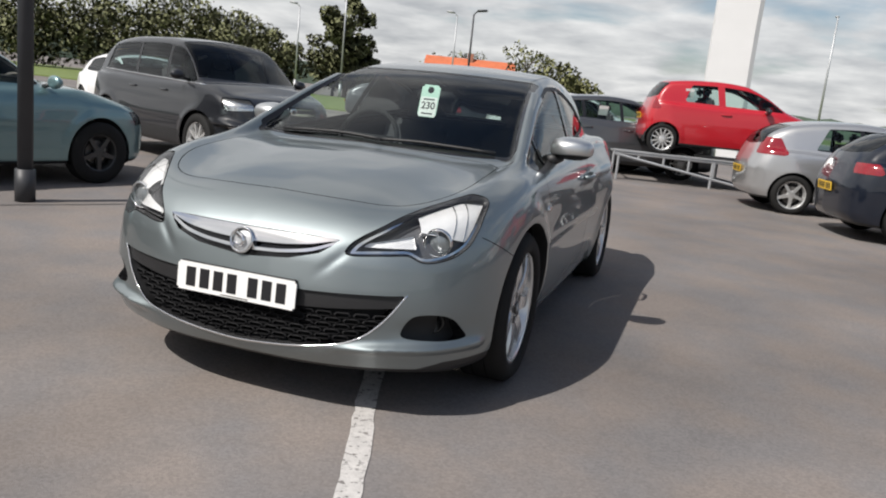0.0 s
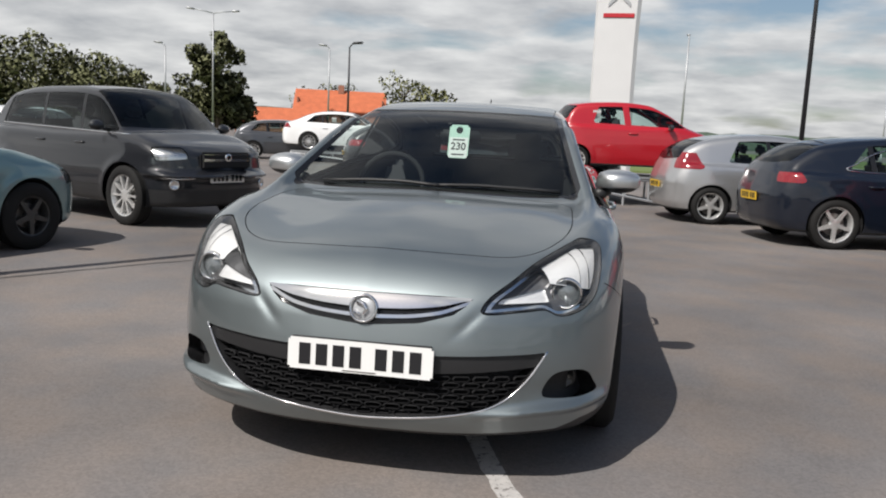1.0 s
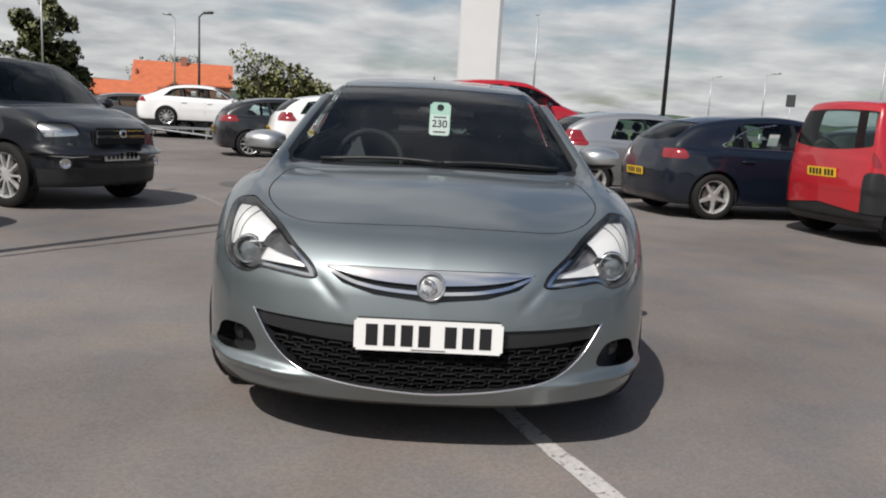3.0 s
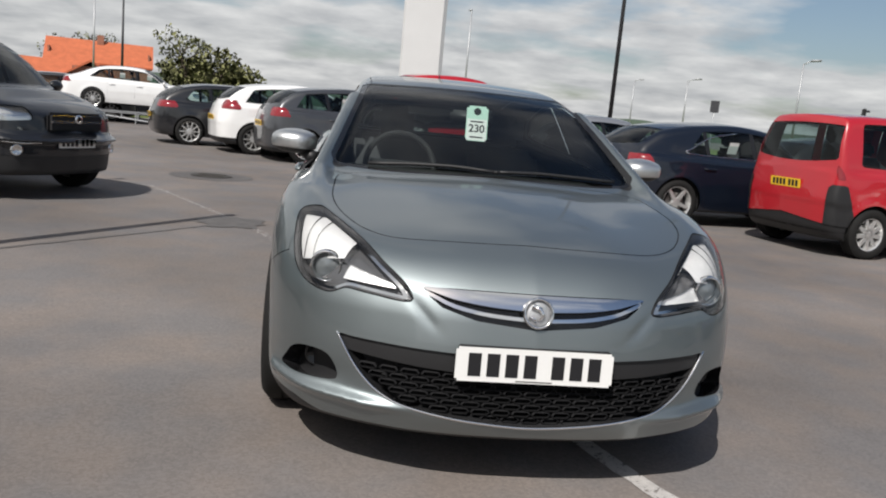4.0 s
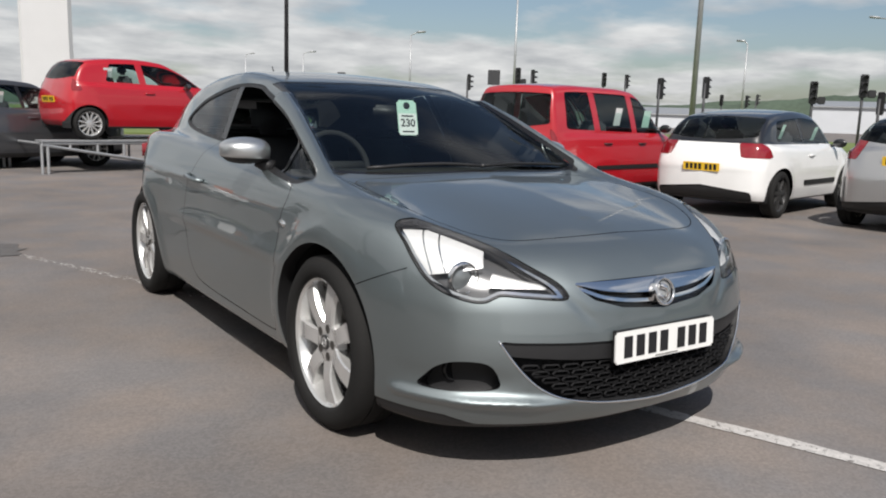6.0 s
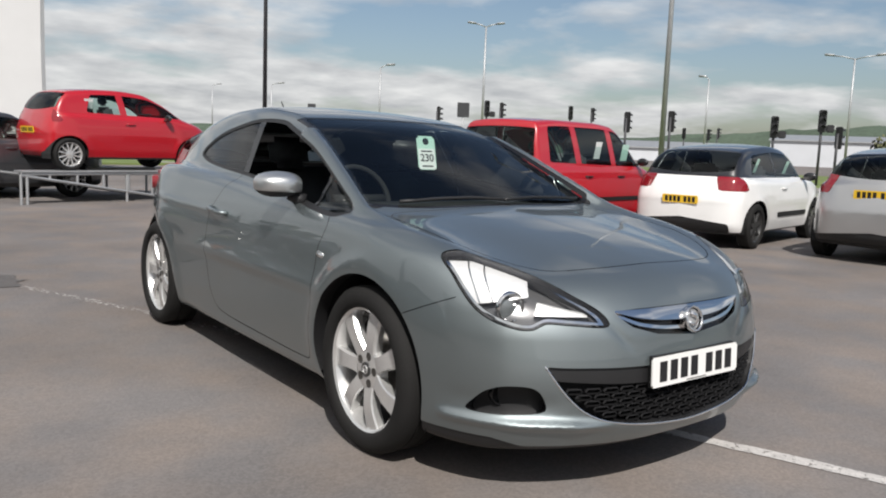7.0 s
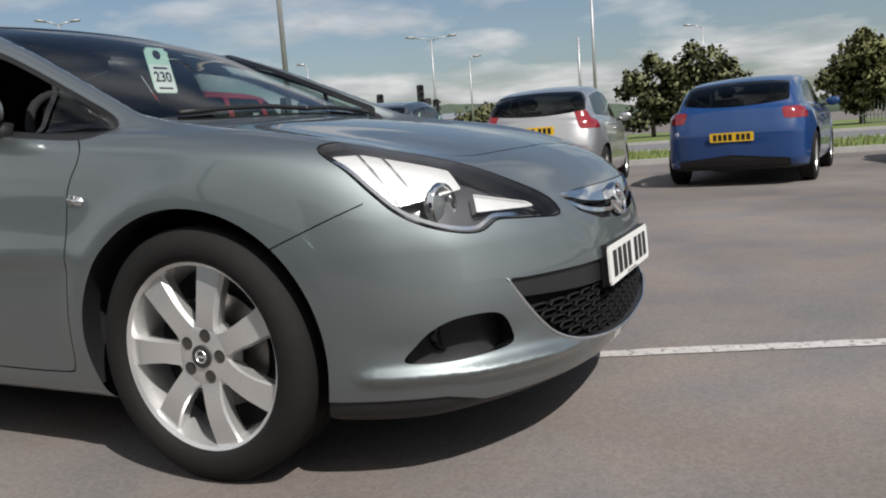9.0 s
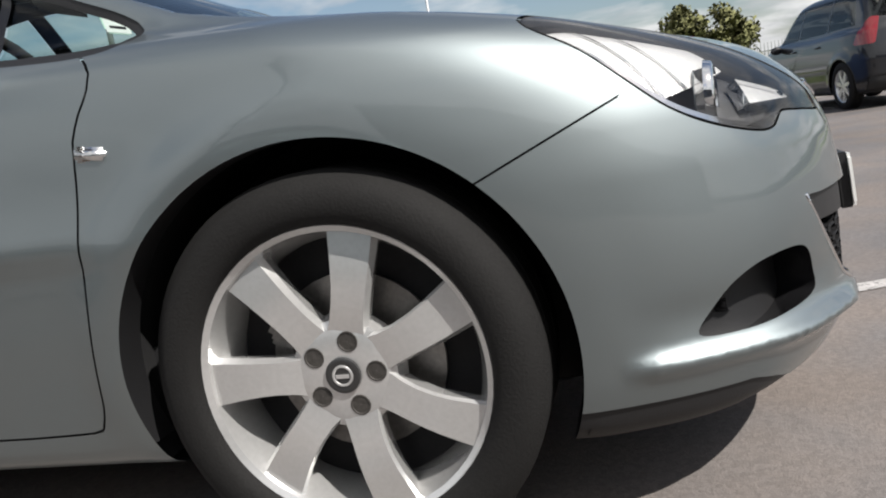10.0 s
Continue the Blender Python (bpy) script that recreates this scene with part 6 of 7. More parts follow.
# ---- trees ----
def tree(x, y, height, spread, seed, material=None, name="tree", label="broad green tree behind the lot", lean=0.0, leaf=0.22, n=2600, low=0.25, sparse=0.0):
    """A tapered trunk with limbs and a crown of many loose leaves in uneven clumps."""
    rnd = random.Random(seed)
    nr = np.random.RandomState(seed)
    n = int(n * 2.4)
    t = thing(name, pose(x, y, 0), label, "tree")
    bm = bmesh.new()
    top = Vector((lean * height * 0.3, 0, height * 0.82))
    add_tube(bm, [(0, 0, 0), (lean * 0.3, 0.05, height * 0.3), (lean * height * 0.15, 0, height * 0.55), top], 0.02 * height + 0.04, 8, 0.02)
    tips = []
    for k in range(14):
        f = low + (0.95 - low) * (k + rnd.uniform(0, 1)) / 14
        az = k * 2.4 + rnd.uniform(-0.4, 0.4)
        rad = spread * (0.45 + 0.55 * math.sin(math.pi * min(max((f - low * 0.6) / 1.05, 0.05), 0.98))) * rnd.uniform(0.45, 1.0)
        base = Vector((lean * height * 0.2 * f, 0, height * f * 0.72))
        tip = base + Vector((math.cos(az) * rad, math.sin(az) * rad, height * 0.14 * rnd.uniform(0.4, 1.3)))
        add_tube(bm, [base, base.lerp(tip, 0.5) + Vector((0, 0, 0.1)), tip], 0.008 * height + 0.01, 5, 0.01)
        tips.append((tip, spread * rnd.uniform(0.36, 0.58)))
    tips.append((top + Vector((lean * height * 0.1, 0, height * 0.08)), spread * 0.33))
    part("trunk", bm, M_BARK, t, "", True)
    P, N = [], []
    for tip, r in tips:
        k = max(30, int(n * r * r / sum(q * q for _, q in tips)))
        d = nr.normal(size=(k, 3))
        d /= np.linalg.norm(d, axis=1, keepdims=True)
        rr = r * nr.uniform(0.25, 1.0, (k, 1)) ** 0.5 * (1 + 0.35 * np.sin(5 * d[:, :1] + tip.x) * np.sin(4 * d[:, 2:] + tip.y))
        P.append(np.array(tip) + d * rr * (1, 1, 0.75))
        N.append(d)
    P, N = np.concatenate(P), np.concatenate(N)
    P, N = P[P[:, 2] > 0.2], N[P[:, 2] > 0.2]
    N = N + 0.35 * nr.normal(size=N.shape) + (0, 0, 0.25)
    k = len(P)
    u, w = nr.normal(size=(k, 3)), nr.normal(size=(k, 3))
    u /= np.linalg.norm(u, axis=1, keepdims=True)
    w -= u * (u * w).sum(1, keepdims=True)
    w /= np.linalg.norm(w, axis=1, keepdims=True)
    sz = leaf * nr.uniform(0.5, 1.2, (k, 1))
    V = np.stack([P - u * sz, P + w * sz * 0.55, P + u * sz, P - w * sz * 0.55], 1).reshape(-1, 3)
    cr = link_mesh("crown", V, np.arange(4 * k).reshape(-1, 4).tolist(), material or M_LEAF2, t, vn=np.repeat(N / np.linalg.norm(N, axis=1, keepdims=True), 4, 0))
    tagged(cr, "", "", kind="stuff")
    return t


tree(-31.7, 64.9, 9.8, 2.3, 11, label="tall dark green tree behind the lot", n=3600, lean=0.05, low=0.15)
tree(-30.6, 66.8, 4.6, 1.5, 12, n=1500, low=0.1)
tree(-33.5, 66.0, 6.0, 2.6, 13, n=1800, low=0.1)
tree(-38.0, 62.5, 5.4, 2.6, 14, n=1800, low=0.1)
tree(-42.0, 62.8, 6.8, 4.0, 15, n=2800, low=0.08)
tree(-46.5, 60.5, 8.2, 4.2, 16, n=3200, low=0.08)
tree(-51.5, 57.0, 6.8, 4.0, 17, n=2800, low=0.08)
tree(-57.0, 53.0, 7.0, 4.4, 18, n=2800, low=0.08)
tree(-63.0, 48.0, 7.4, 4.4, 19, n=2400, low=0.08)
tree(-37.0, 114.0, 7.5, 5.0, 20, n=1600, low=0.08)
tree(-11.9, 55.6, 5.9, 1.5, 21, M_LEAF, label="thin young tree with a bent top", n=420, lean=-0.55, low=0.4, leaf=0.15)
tree(-9.8, 55.8, 4.5, 1.8, 22, M_LEAF, n=1000, low=0.1, leaf=0.17)
tree(-8.3, 56.0, 3.4, 1.8, 23, M_LEAF, n=1100, low=0.08, leaf=0.17)
tree(-12.3, 58.0, 3.6, 2.0, 24, M_LEAF2, n=1300, low=0.08)
tree(41.5, 6.9, 4.6, 1.6, 31, label="small tree beyond the road", n=2000, low=0.15, leaf=0.16)
tree(42.0, 4.9, 5.0, 1.8, 32, label="small tree beyond the road", n=2000, low=0.15, leaf=0.16)
tree(42.0, 3.1, 4.0, 1.4, 33, label="small tree beyond the road", n=1700, low=0.12, leaf=0.16)
tree(41.0, -3.0, 4.6, 1.7, 34, M_LEAF, label="broad tree beyond the road", n=2400, low=0.12, leaf=0.16)
tree(41.5, -4.9, 4.4, 1.6, 35, M_LEAF, label="broad tree beyond the road", n=2400, low=0.12, leaf=0.16)
tree(46.0, -21.5, 4.6, 2.8, 36, M_LEAF, label="broad tree beyond the road", n=2200, low=0.12, leaf=0.16)
tree(63.0, 25.0, 3.4, 2.6, 38, label="tree behind the junction", n=1600, low=0.1, leaf=0.25)
tree(66.0, 20.0, 3.2, 2.6, 39, label="tree behind the junction", n=1600, low=0.1, leaf=0.25)


def far_woods():
    """Low wooded ground all round, far off."""
    rnd = np.random.RandomState(9)
    V, Fc = [], []
    n = 420
    for ring_r, base in ((330.0, 4.5), (400.0, 7.0)):
        off = len(V)
        hs = np.convolve(rnd.uniform(0, 1, n + 8), np.ones(9) / 9, "valid")
        for k in range(n):
            th = 2 * math.pi * k / n
            hill = 9.0 * math.exp(-((th - 0.42) / 0.22) ** 2) + 4.0 * math.exp(-((th - 2.2) / 0.5) ** 2)
            h = base * (0.45 + 0.9 * hs[k]) + hill + rnd.uniform(0, 1.1)
            c, s_ = math.cos(th) * ring_r, math.sin(th) * ring_r
            V += [(c, s_, -1.0), (c, s_, h * 0.7), (c * 1.03, s_ * 1.03, h)]
        for k in range(n):
            a, b = off + 3 * k, off + 3 * ((k + 1) % n)
            Fc += [(a, b, b + 1, a + 1), (a + 1, b + 1, b + 2, a + 2)]
    ob = link_mesh("far_woods", V, Fc, M_FAR)
    tagged(ob, "low dark woods along the horizon", "woods", kind="stuff")


far_woods()


# ---- house with orange roofs ----
def house():
    h = thing("house", pose(-33.0, 103, 0, 0, 0, 14), "brick house with bright orange tiled roofs", "house")

    def gable(name, x0, x1, y0, y1, eave, ridge, along):
        bm = bmesh.new()
        add_box(bm, (x0, y0, 0), (x1, y1, eave))
        part("wall", bm, M_BRICK, h)
        bm = bmesh.new()
        o = 0.35
        if along == "x":
            c = (y0 + y1) / 2
            sec = [(y0 - o, eave - 0.15), (c, ridge), (y1 + o, eave - 0.15), (y1 + o, eave - 0.35), (c, ridge - 0.25), (y0 - o, eave - 0.35)]
            extrude_poly(bm, sec, x0 - o, x1 + o)
        else:
            c = (x0 + x1) / 2
            sec = [(x0 - o, eave - 0.15), (c, ridge), (x1 + o, eave - 0.15), (x1 + o, eave - 0.35), (c, ridge - 0.25), (x0 - o, eave - 0.35)]
            extrude_poly(bm, sec, -(y1 + o), -(y0 - o), Matrix(((0, 1, 0, 0), (-1, 0, 0, 0), (0, 0, 1, 0), (0, 0, 0, 1))))
        r = part("roof", bm, M_ROOFTILE, h, "orange pantile roof")
        bm = bmesh.new()
        if along == "x":
            add_box(bm, (x0 + 0.1, y0 + 0.8, eave), (x0 + 0.3, y1 - 0.8, eave + (ridge - eave) * 0.55))
            add_box(bm, (x1 - 0.3, y0 + 0.8, eave), (x1 - 0.1, y1 - 0.8, eave + (ridge - eave) * 0.55))
        else:
            add_box(bm, (x0 + 0.8, y0 + 0.1, eave), (x1 - 0.8, y0 + 0.3, eave + (ridge - eave) * 0.55))
        part("gable_wall", bm, M_BRICK, h)
        return r
    gable("main", -5.0, 7.0, 0, 7, 3.8, 6.5, "x")
    gable("wing", -12.0, -0.5, -6, -1, 2.0, 3.6, "x")
    gable("cross", -2.4, 3.2, -7, 0, 2.0, 3.8, "y")
    bm = bmesh.new()
    add_box(bm, (0.6, 2.8, 5.6), (1.4, 3.6, 7.2))
    ch = part("chimney", bm, M_BRICK, h)
    for x in (-10.5, -7.5, 4.5):
        bm = bmesh.new()
        y = -6.03 if x < 0 else -0.03
        add_box(bm, (x, y - 0.03, 1.0), (x + 1.2, y + 0.02, 2.0))
        w = part("window", bm, M_TRIMGLOSS, h)
        bm = bmesh.new()
        add_box(bm, (x - 0.08, y - 0.06, 0.9), (x + 1.28, y + 0.02, 1.0))
        part("sill", bm, M_CONCRETE, w)


house()


def shed(x, y, w, d, hgt, rz, label):
    s = thing("warehouse", pose(x, y, 0, 0, 0, rz), label, "building")
    bm = bmesh.new()
    add_box(bm, (-w / 2, -d / 2, 0), (w / 2, d / 2, hgt))
    part("wall", bm, M_SHED, s)
    bm = bmesh.new()
    extrude_poly(bm, [(-d / 2 - 0.4, hgt), (0, hgt + 1.2), (d / 2 + 0.4, hgt), (d / 2 + 0.4, hgt - 0.2), (0, hgt + 1.0), (-d / 2 - 0.4, hgt - 0.2)], -w / 2 - 0.3, w / 2 + 0.3)
    part("roof", bm, M_GALV, s)
    for k in range(6):
        bm = bmesh.new()
        add_box(bm, (-w / 2 + w * (k + 0.3) / 6, -d / 2 - 0.06, 0), (-w / 2 + w * (k + 0.62) / 6, -d / 2 + 0.02, hgt * 0.55))
        part("roller_door", bm, M_GALV, s)


shed(118, 96, 26, 14, 2.4, 130, "long pale warehouse beyond the junction")
shed(150, 66, 40, 20, 4.6, 118, "low grey warehouse beyond the junction")


# ---- unseen wall, added so that the coupe's flank mirrors something dark ----
M_DARKWALL = mat("dark_wall_surface", (0.07, 0.072, 0.078), rough=0.6, spread=0.15, scale=0.6, fine=9.0)
bm = bmesh.new()
add_box(bm, (-14.0, -30.0, 0.0), (-13.6, 1.5, 6.0))
tagged(part("wall_for_reflections", bm, M_DARKWALL, None), "plain dark wall added out of view to darken the coupe's reflections", "wall", kind="structure")


# ---- poles and lamps ----
def lamp_post(x, y, hgt, r=0.07, arms=(0.0,), dark=False, reach=0.9, name="street_lamp", label="", head=True, az=0.0):
    material = M_POST if dark else M_GALV
    t = thing(name, pose(x, y, 0, 0, 0, az), label or ("dark steel lamp post in the lot" if dark else "tall galvanised steel street lamp"), "street lamp", "street lamps")
    bm = bmesh.new()
    add_tube(bm, [(0, 0, 0), (0, 0, 1.2)], r * 1.35, 12)
    add_tube(bm, [(0, 0, 1.15), (0, 0, hgt)], r, 10, r * 0.6)
    part("pole", bm, material, t, "", True)
    if head:
        for a in arms:
            c, s_ = math.cos(radians(a)), math.sin(radians(a))
            bm = bmesh.new()
            add_tube(bm, [(0, 0, hgt - 0.05), (c * reach * 0.5, s_ * reach * 0.5, hgt + 0.12), (c * reach, s_ * reach, hgt + 0.2)], r * 0.5, 6)
            part("arm", bm, material, t, "", True)
            bm = bmesh.new()
            add_box(bm, (-0.1, -0.14, -0.07), (0.6, 0.14, 0.07), 0.06, pose(c * reach, s_ * reach, hgt + 0.22, 0, -6, a))
            part("lantern", bm, M_POST if dark else M_GALV, t, "", True)
    return t


lamp_post(5.53, 15.4, 9.5, 0.055, dark=True, label="tall dark lamp post in the car lot")
lamp_post(16.5, 12.3, 11.0, 0.085, label="tall grey lamp post by the verge", arms=(0.0, 180.0))
lamp_post(-13.5, 44.5, 6.2, 0.085, dark=True, arms=(15.0,), reach=0.25, label="dark lamp post with a flat round lantern")
lamp_post(-19.1, 58.0, 7.4, 0.08, arms=(180.0,), reach=0.3)
lamp_post(-30.5, 53.5, 6.8, 0.08, arms=(180.0,), reach=0.3)
lamp_post(-30.5, 61.5, 10.4, 0.09, arms=(20.0, 200.0), reach=1.6)
lamp_post(8.2, 60.0, 9.2, 0.09, arms=(90.0,), reach=0.3)
lamp_post(31.5, 72.0, 6.6, 0.09, arms=(0.0,), reach=0.8)
lamp_post(35.4, 43.7, 10.0, 0.10, arms=(-40.0, 140.0), reach=0.8)
lamp_post(28.8, 47.5, 6.7, 0.08, arms=(-20.0,), reach=0.5)
lamp_post(39.0, 108.0, 8.4, 0.1, arms=(-20.0,), reach=0.7)
lamp_post(46.6, 32.3, 6.6, 0.08, arms=(90.0,), reach=0.3)
lamp_post(51.3, 24.5, 8.0, 0.09, arms=(-60.0, 120.0), reach=1.3)
lamp_post(52.4, 22.05, 6.4, 0.08, arms=(-40.0,), reach=0.4)
lamp_post(37.0, 8.8, 8.0, 0.09, arms=(0.0,), head=False, label="plain grey pole by the road", name="pole")
lamp_post(37.0, 9.55, 5.3, 0.09, arms=(0.0,), head=False, label="plain grey pole by the road", name="pole")
lamp_post(70.0, 8.0, 8.6, 0.09, arms=(100.0,), reach=1.0)
post = thing("post", pose(-3.88, 1.80, 0), "dark round steel post at the edge of a bay", "post")
bm = bmesh.new()
add_tube(bm, [(0, 0, 0), (0, 0, 4.6)], 0.062, 16)
part("pole", bm, M_POST, post, "", True)
bm = bmesh.new()
add_tube(bm, [(0, 0, 0), (0, 0, 0.28)], 0.082, 16)
part("base_sleeve", bm, M_POST, post, "", True)


# ---- traffic lights ----
def traffic_light(x, y, z, turn, label="black three-lamp traffic light on a pole", big=1.0, side=False):
    t = thing("traffic_light", pose(x, y, 0, 0, 0, turn), label, "traffic light", "traffic lights")
    bm = bmesh.new()
    add_tube(bm, [(0, 0, 0), (0, 0, z + 0.2)], 0.06, 10)
    part("pole", bm, M_POST, t, "", True)
    bm = bmesh.new()
    add_box(bm, (-0.17 * big, -0.16, z - 0.5 * big), (0.17 * big, -0.02, z + 0.5 * big), 0.04)
    hd = part("signal_head", bm, M_BLACKMETAL, t)
    for k in range(3):
        bm = bmesh.new()
        zc = z + (1 - k) * 0.31 * big
        ringn = 12
        rows = []
        for dy in (-0.16, -0.36):
            rows.append([bm.verts.new((0.12 * big * math.cos(math.pi * i / ringn), dy, zc + 0.12 * big * math.sin(math.pi * i / ringn))) for i in range(ringn + 1)])
        for i in range(ringn):
            bm.faces.new((rows[0][i], rows[0][i + 1], rows[1][i + 1], rows[1][i]))
        part("visor", bm, M_BLACKMETAL, hd)
    if side:
        bm = bmesh.new()
        add_box(bm, (0.18, -0.16, z - 0.5), (0.52, -0.02, z - 0.16), 0.04)
        part("filter_lamp", bm, M_BLACKMETAL, t)
    return t


for x, y, z, turn, side in ((27.9, 23.5, 2.73, 95, False), (29.2, 21.9, 2.82, 95, False), (31.8, 18.06, 2.68, -50, True), (32.8, 16.36, 3, -50, True), (33.1, 15.74, 2.27, 80, False),
                            (63.4, 42.9, 3.37, 60, False), (61.6, 45.3, 3.28, -60, False), (41.5, 38.5, 3.91, 90, False), (40.4, 39.6, 4, -30, False), (30.2, 35.6, 3.55, 80, False), (29.6, 36.2, 3.64, -30, True), (27.4, 38.4, 3.19, 80, False),
                            (58.5, 40.5, 3.09, 0, False)):
    traffic_light(x, y, z, turn, side=side)


def road_sign(x, y, z, w, h, turn, material, label, posts=(-0.4, 0.4), bars=True):
    t = thing("road_sign", pose(x, y, 0, 0, 0, turn), label, "road sign")
    bm = bmesh.new()
    add_box(bm, (-w / 2, -0.02, z - h / 2), (w / 2, 0.02, z + h / 2), 0.015)
    p = part("panel", bm, material, t)
    for k in range(3 if bars else 0):
        bm = bmesh.new()
        add_box(bm, (-w * 0.38, -0.026, z - h * 0.32 + k * h * 0.24), (w * (0.1 + 0.12 * k), -0.021, z - h * 0.22 + k * h * 0.24))
        part("bar", bm, M_SIGNWHITE, p)
    for q in posts:
        bm = bmesh.new()
        add_tube(bm, [(q * w, 0.05, 0), (q * w, 0.05, z + h / 2)], 0.04, 8)
        part("pole", bm, M_GALV, t, "", True)


road_sign(28.3, 36.9, 3.5, 0.75, 0.9, -38, M_POST, "dark back of a road sign on a post", (0.0,), False)
road_sign(21.0, 43.0, 3.2, 0.5, 0.7, -25, M_POST, "small dark sign on a post", (0.0,), False)


# ---- dealer's sign tower ----
def totem():
    t = thing("sign_tower", pose(1.68, 24.1, 0, 0, 0, -5), "tall white curved sign tower with a plain red bar", "sign")
    rows = []
    bm = bmesh.new()
    for k in range(17):
        z = 7.6 * k / 16
        x1 = 0.66 + 0.05 * ((z - 3.6) / 2.6) ** 2
        rows.append([bm.verts.new((x, y, z)) for x, y in ((-0.76, -0.10), (-0.70, -0.22), (x1 - 0.12, -0.22), (x1, -0.10), (x1 - 0.05, 0.22), (-0.70, 0.22))])
    for a, b in zip(rows, rows[1:]):
        for i in range(6):
            bm.faces.new((a[i], a[(i + 1) % 6], b[(i + 1) % 6], b[i]))
    bm.faces.new(rows[-1])
    part("panel", bm, M_SIGNWHITE, t)
    bm = bmesh.new()
    add_box(bm, (-0.50, -0.25, 5.26), (0.50, -0.215, 5.40), 0.01)
    part("red_bar", bm, M_SIGNRED, t, "plain red bar")
    for dz in (0.0, 0.25):
        bm = bmesh.new()
        for s in (-1, 1):
            vs = [bm.verts.new(v) for v in ((0, -0.25, 5.93 + dz), (s * 0.36, -0.25, 5.60 + dz), (s * 0.36, -0.25, 5.73 + dz), (0, -0.25, 6.10 + dz))]
            bm.faces.new(vs)
        r = bmesh.ops.extrude_face_region(bm, geom=list(bm.faces))
        bmesh.ops.translate(bm, vec=(0, 0.03, 0), verts=[v for v in r["geom"] if isinstance(v, bmesh.types.BMVert)])
        part("grey_chevron", bm, M_GALV, t)


totem()


# ---- display ramps ----
def ramp(m, y0, y1, z, label):
    """A steel display ramp along y, on which a car stands at height z."""
    t = thing("display_ramp", m, label, "ramp", "display ramps")
    for x in (-0.74, 0.74):
        bm = bmesh.new()
        add_box(bm, (x - 0.16, y0, z - 0.035), (x + 0.16, y1, z), 0.008)
        part("track", bm, M_GALV, t)
        bm = bmesh.new()
        add_tube(bm, [(x * 1.16, y1, z - 0.06), (x * 1.16, y0 + 0.3, z - 0.06)], 0.028, 6)
        part("top_rail", bm, M_GALV, t)
        bm = bmesh.new()
        add_tube(bm, [(x * 1.16, y1, z - 0.08), (x * 1.16, y0 + 0.9, 0.03)], 0.028, 6)
        part("diagonal", bm, M_GALV, t)
        k = 0
        n = 6
        for k in range(n + 1):
            y = y1 + (y0 + 0.9 - y1) * k / n
            zl = 0.0 if k in (0, n) else (z - 0.08) + (0.03 - z + 0.08) * k / n
            bm = bmesh.new()
            add_tube(bm, [(x * 1.16, y, zl), (x * 1.16, y, z - 0.06)], 0.024, 6)
            part("post", bm, M_GALV, t)
        bm = bmesh.new()
        add_tube(bm, [(x * 1.16, y0 + 0.3, 0), (x * 1.16, y0 + 0.3, z - 0.06)], 0.024, 6)
        part("post", bm, M_GALV, t)
    for y in (y0 + 0.5, (y0 + y1) / 2, y1 - 0.1):
        bm = bmesh.new()
        add_tube(bm, [(-0.86, y, z - 0.07), (0.86, y, z - 0.07)], 0.026, 6)
        part("cross_bar", bm, M_GALV, t)
        bm = bmesh.new()
        add_tube(bm, [(-0.86, y, 0.0), (-0.86, y, z - 0.07)], 0.026, 6)
        part("leg", bm, M_GALV, t)
        bm = bmesh.new()
        add_tube(bm, [(0.86, y, 0.0), (0.86, y, z - 0.07)], 0.026, 6)
        part("leg", bm, M_GALV, t)


for ob in list(scene.objects):
    if ob.name == "city_car":
        m0 = ob.matrix_basis.copy()
        m0.translation.z = 0
        ramp(m0, -0.5, 3.3, 0.575, "galvanised steel display ramp under the red city car")
    elif ob.name == "saloon":
        m0 = ob.matrix_basis.copy()
        m0.translation.z = 0
        ramp(m0, -0.6, 3.4, 0.40, "galvanised steel display ramp under the white saloon")


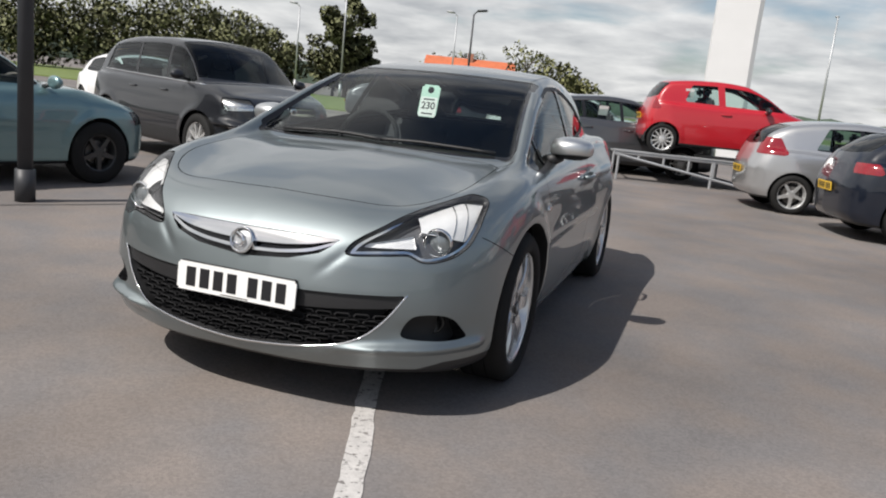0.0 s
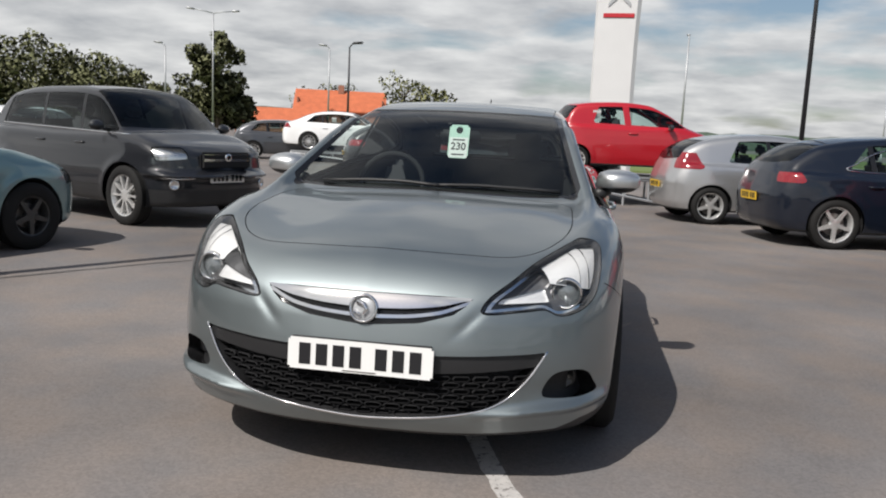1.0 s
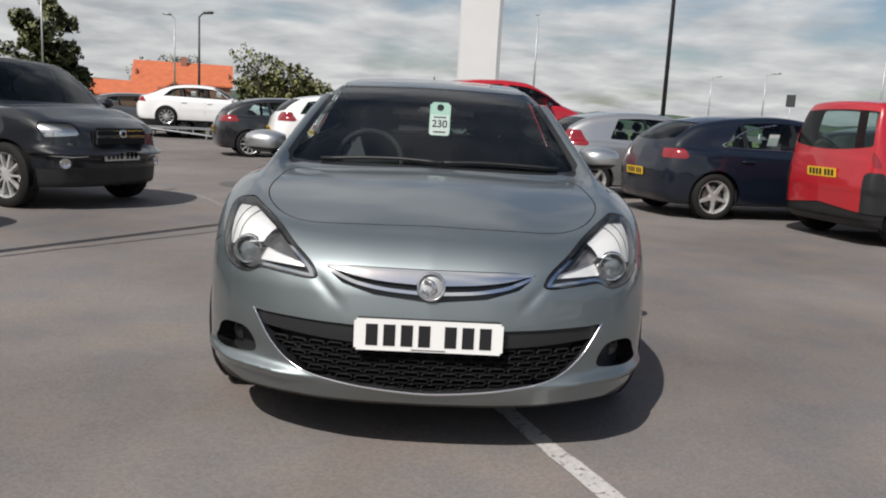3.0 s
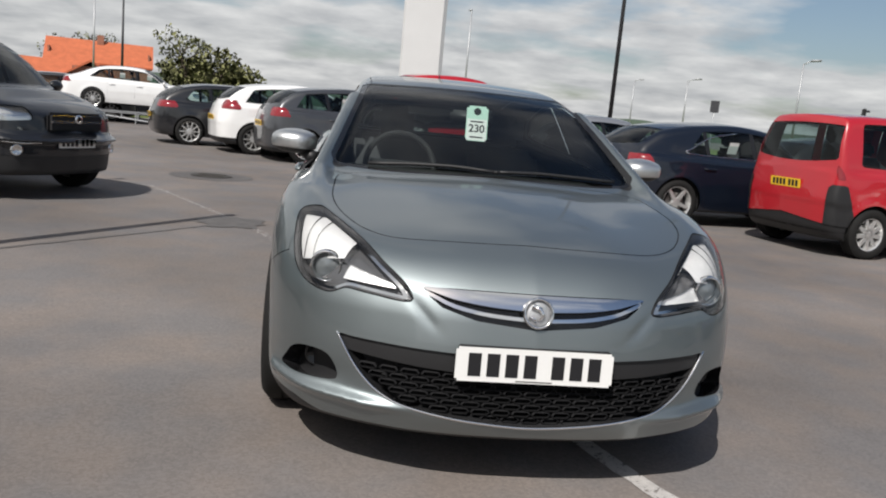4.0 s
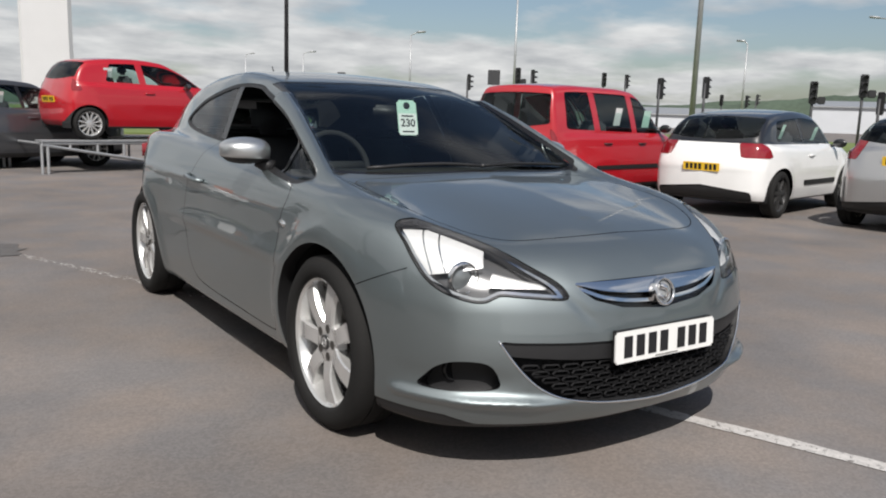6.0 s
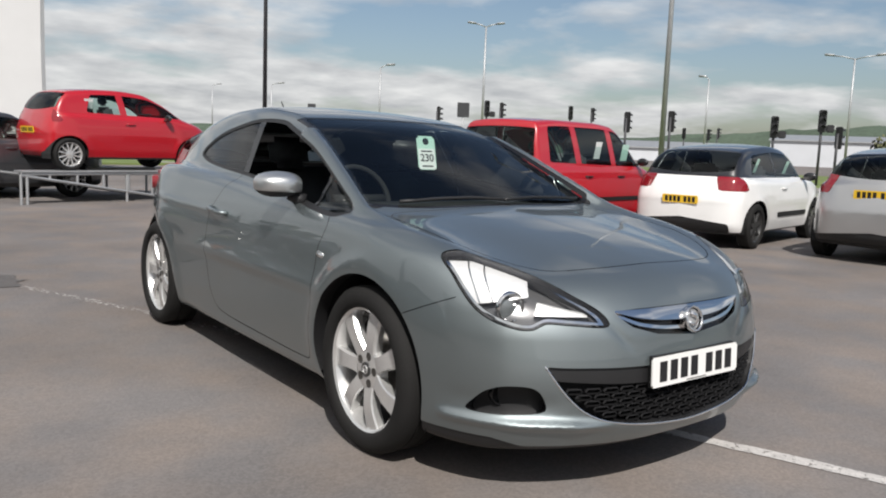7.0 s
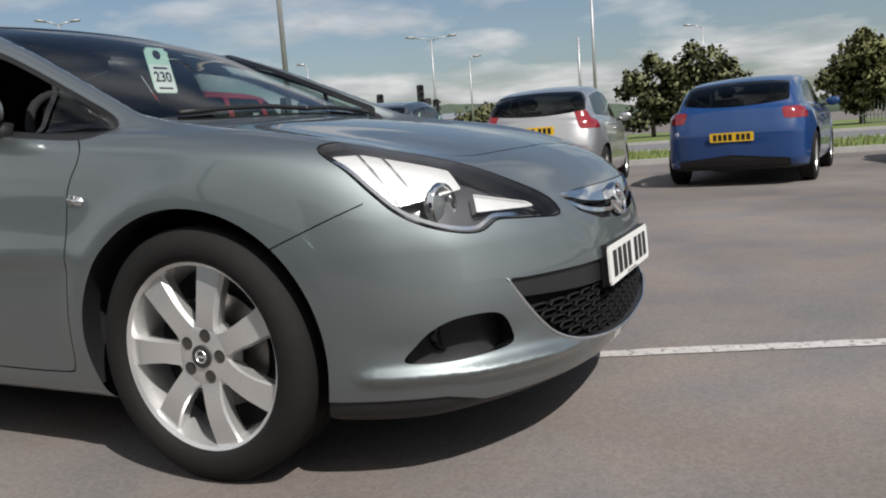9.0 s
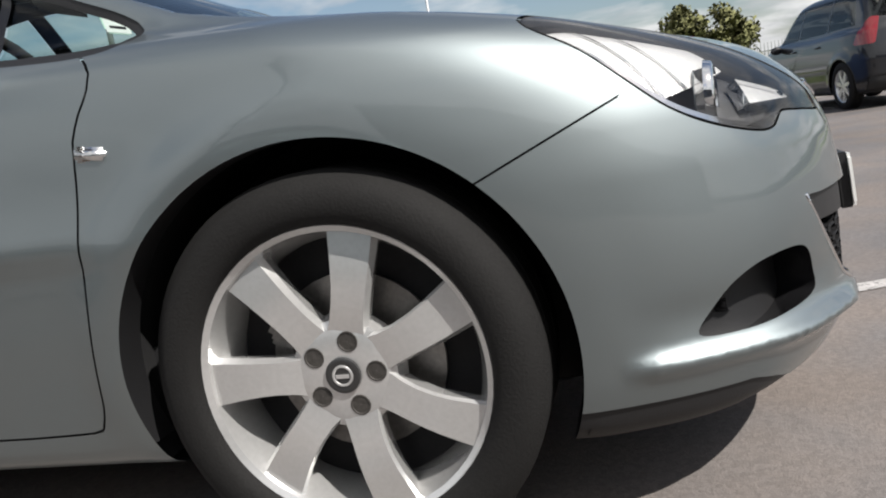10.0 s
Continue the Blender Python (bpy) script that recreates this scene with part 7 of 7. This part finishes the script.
# ---- fence beyond the road ----
fence = thing("fence", pose(40.5, -3.0, 0, 0, 0, 78), "grey steel palisade fence beyond the road", "fence")
bm = bmesh.new()
add_box(bm, (-0.004, -0.03, 0.10), (0.004, 0.03, 2.0))
for v in bm.verts:
    if v.co.z > 1.5:
        v.co.y *= 0.4
pale0 = part("pale", bm, M_GALV, fence)
pale0.matrix_basis = pose(0, 0, 0, 0, 0, 90)
for k in range(1, 130):
    p = new("pale", pale0.data)
    p.parent = fence
    p.matrix_basis = pose(-k * 0.16, 0, 0, 0, 0, 90)
for z in (0.5, 1.6):
    bm = bmesh.new()
    add_box(bm, (-21, 0.01, z - 0.03), (0.2, 0.05, z + 0.03))
    part("fence_rail", bm, M_GALV, fence)

# ---- the price tag behind the windscreen ----
tag = thing("price_tag", pose(0.031, 0.925, 1.226, -14, 0, -4), "white and green hanging price tag numbered 230", "price tag")
bm = bmesh.new()
add_box(bm, (-0.058, -0.0015, -0.10), (0.058, 0.0, 0.09), 0.0)
es = [e for e in bm.edges if abs(e.verts[0].co.y - e.verts[1].co.y) > 0.001]
bmesh.ops.bevel(bm, geom=es, offset=0.012, segments=3, affect="EDGES")
card = part("card", bm, M_TAGGREEN, tag)
bm = bmesh.new()
add_box(bm, (-0.053, -0.0025, -0.097), (0.053, -0.0016, 0.018))
part("white_field", bm, M_PAPER, tag)
bm = bmesh.new()
bmesh.ops.create_circle(bm, cap_ends=True, segments=20, radius=0.02, matrix=pose(0, -0.0022, 0.06, 90))
part("hook_hole", bm, M_GAP, tag)
fc = bpy.data.curves.new("number", "FONT")
fc.body, fc.size, fc.align_x, fc.align_y = "230", 0.058, "CENTER", "CENTER"
fc.offset = 0.0012
fc.materials.append(M_INK)
num = new("number", fc)
num.parent = tag
num.matrix_basis = pose(0, -0.0035, -0.035, 90)
for z in (0.004, -0.08):
    bm = bmesh.new()
    add_box(bm, (-0.035, -0.0032, z - 0.004), (0.035, -0.0026, z + 0.004))
    part("small_print", bm, M_INK, tag)
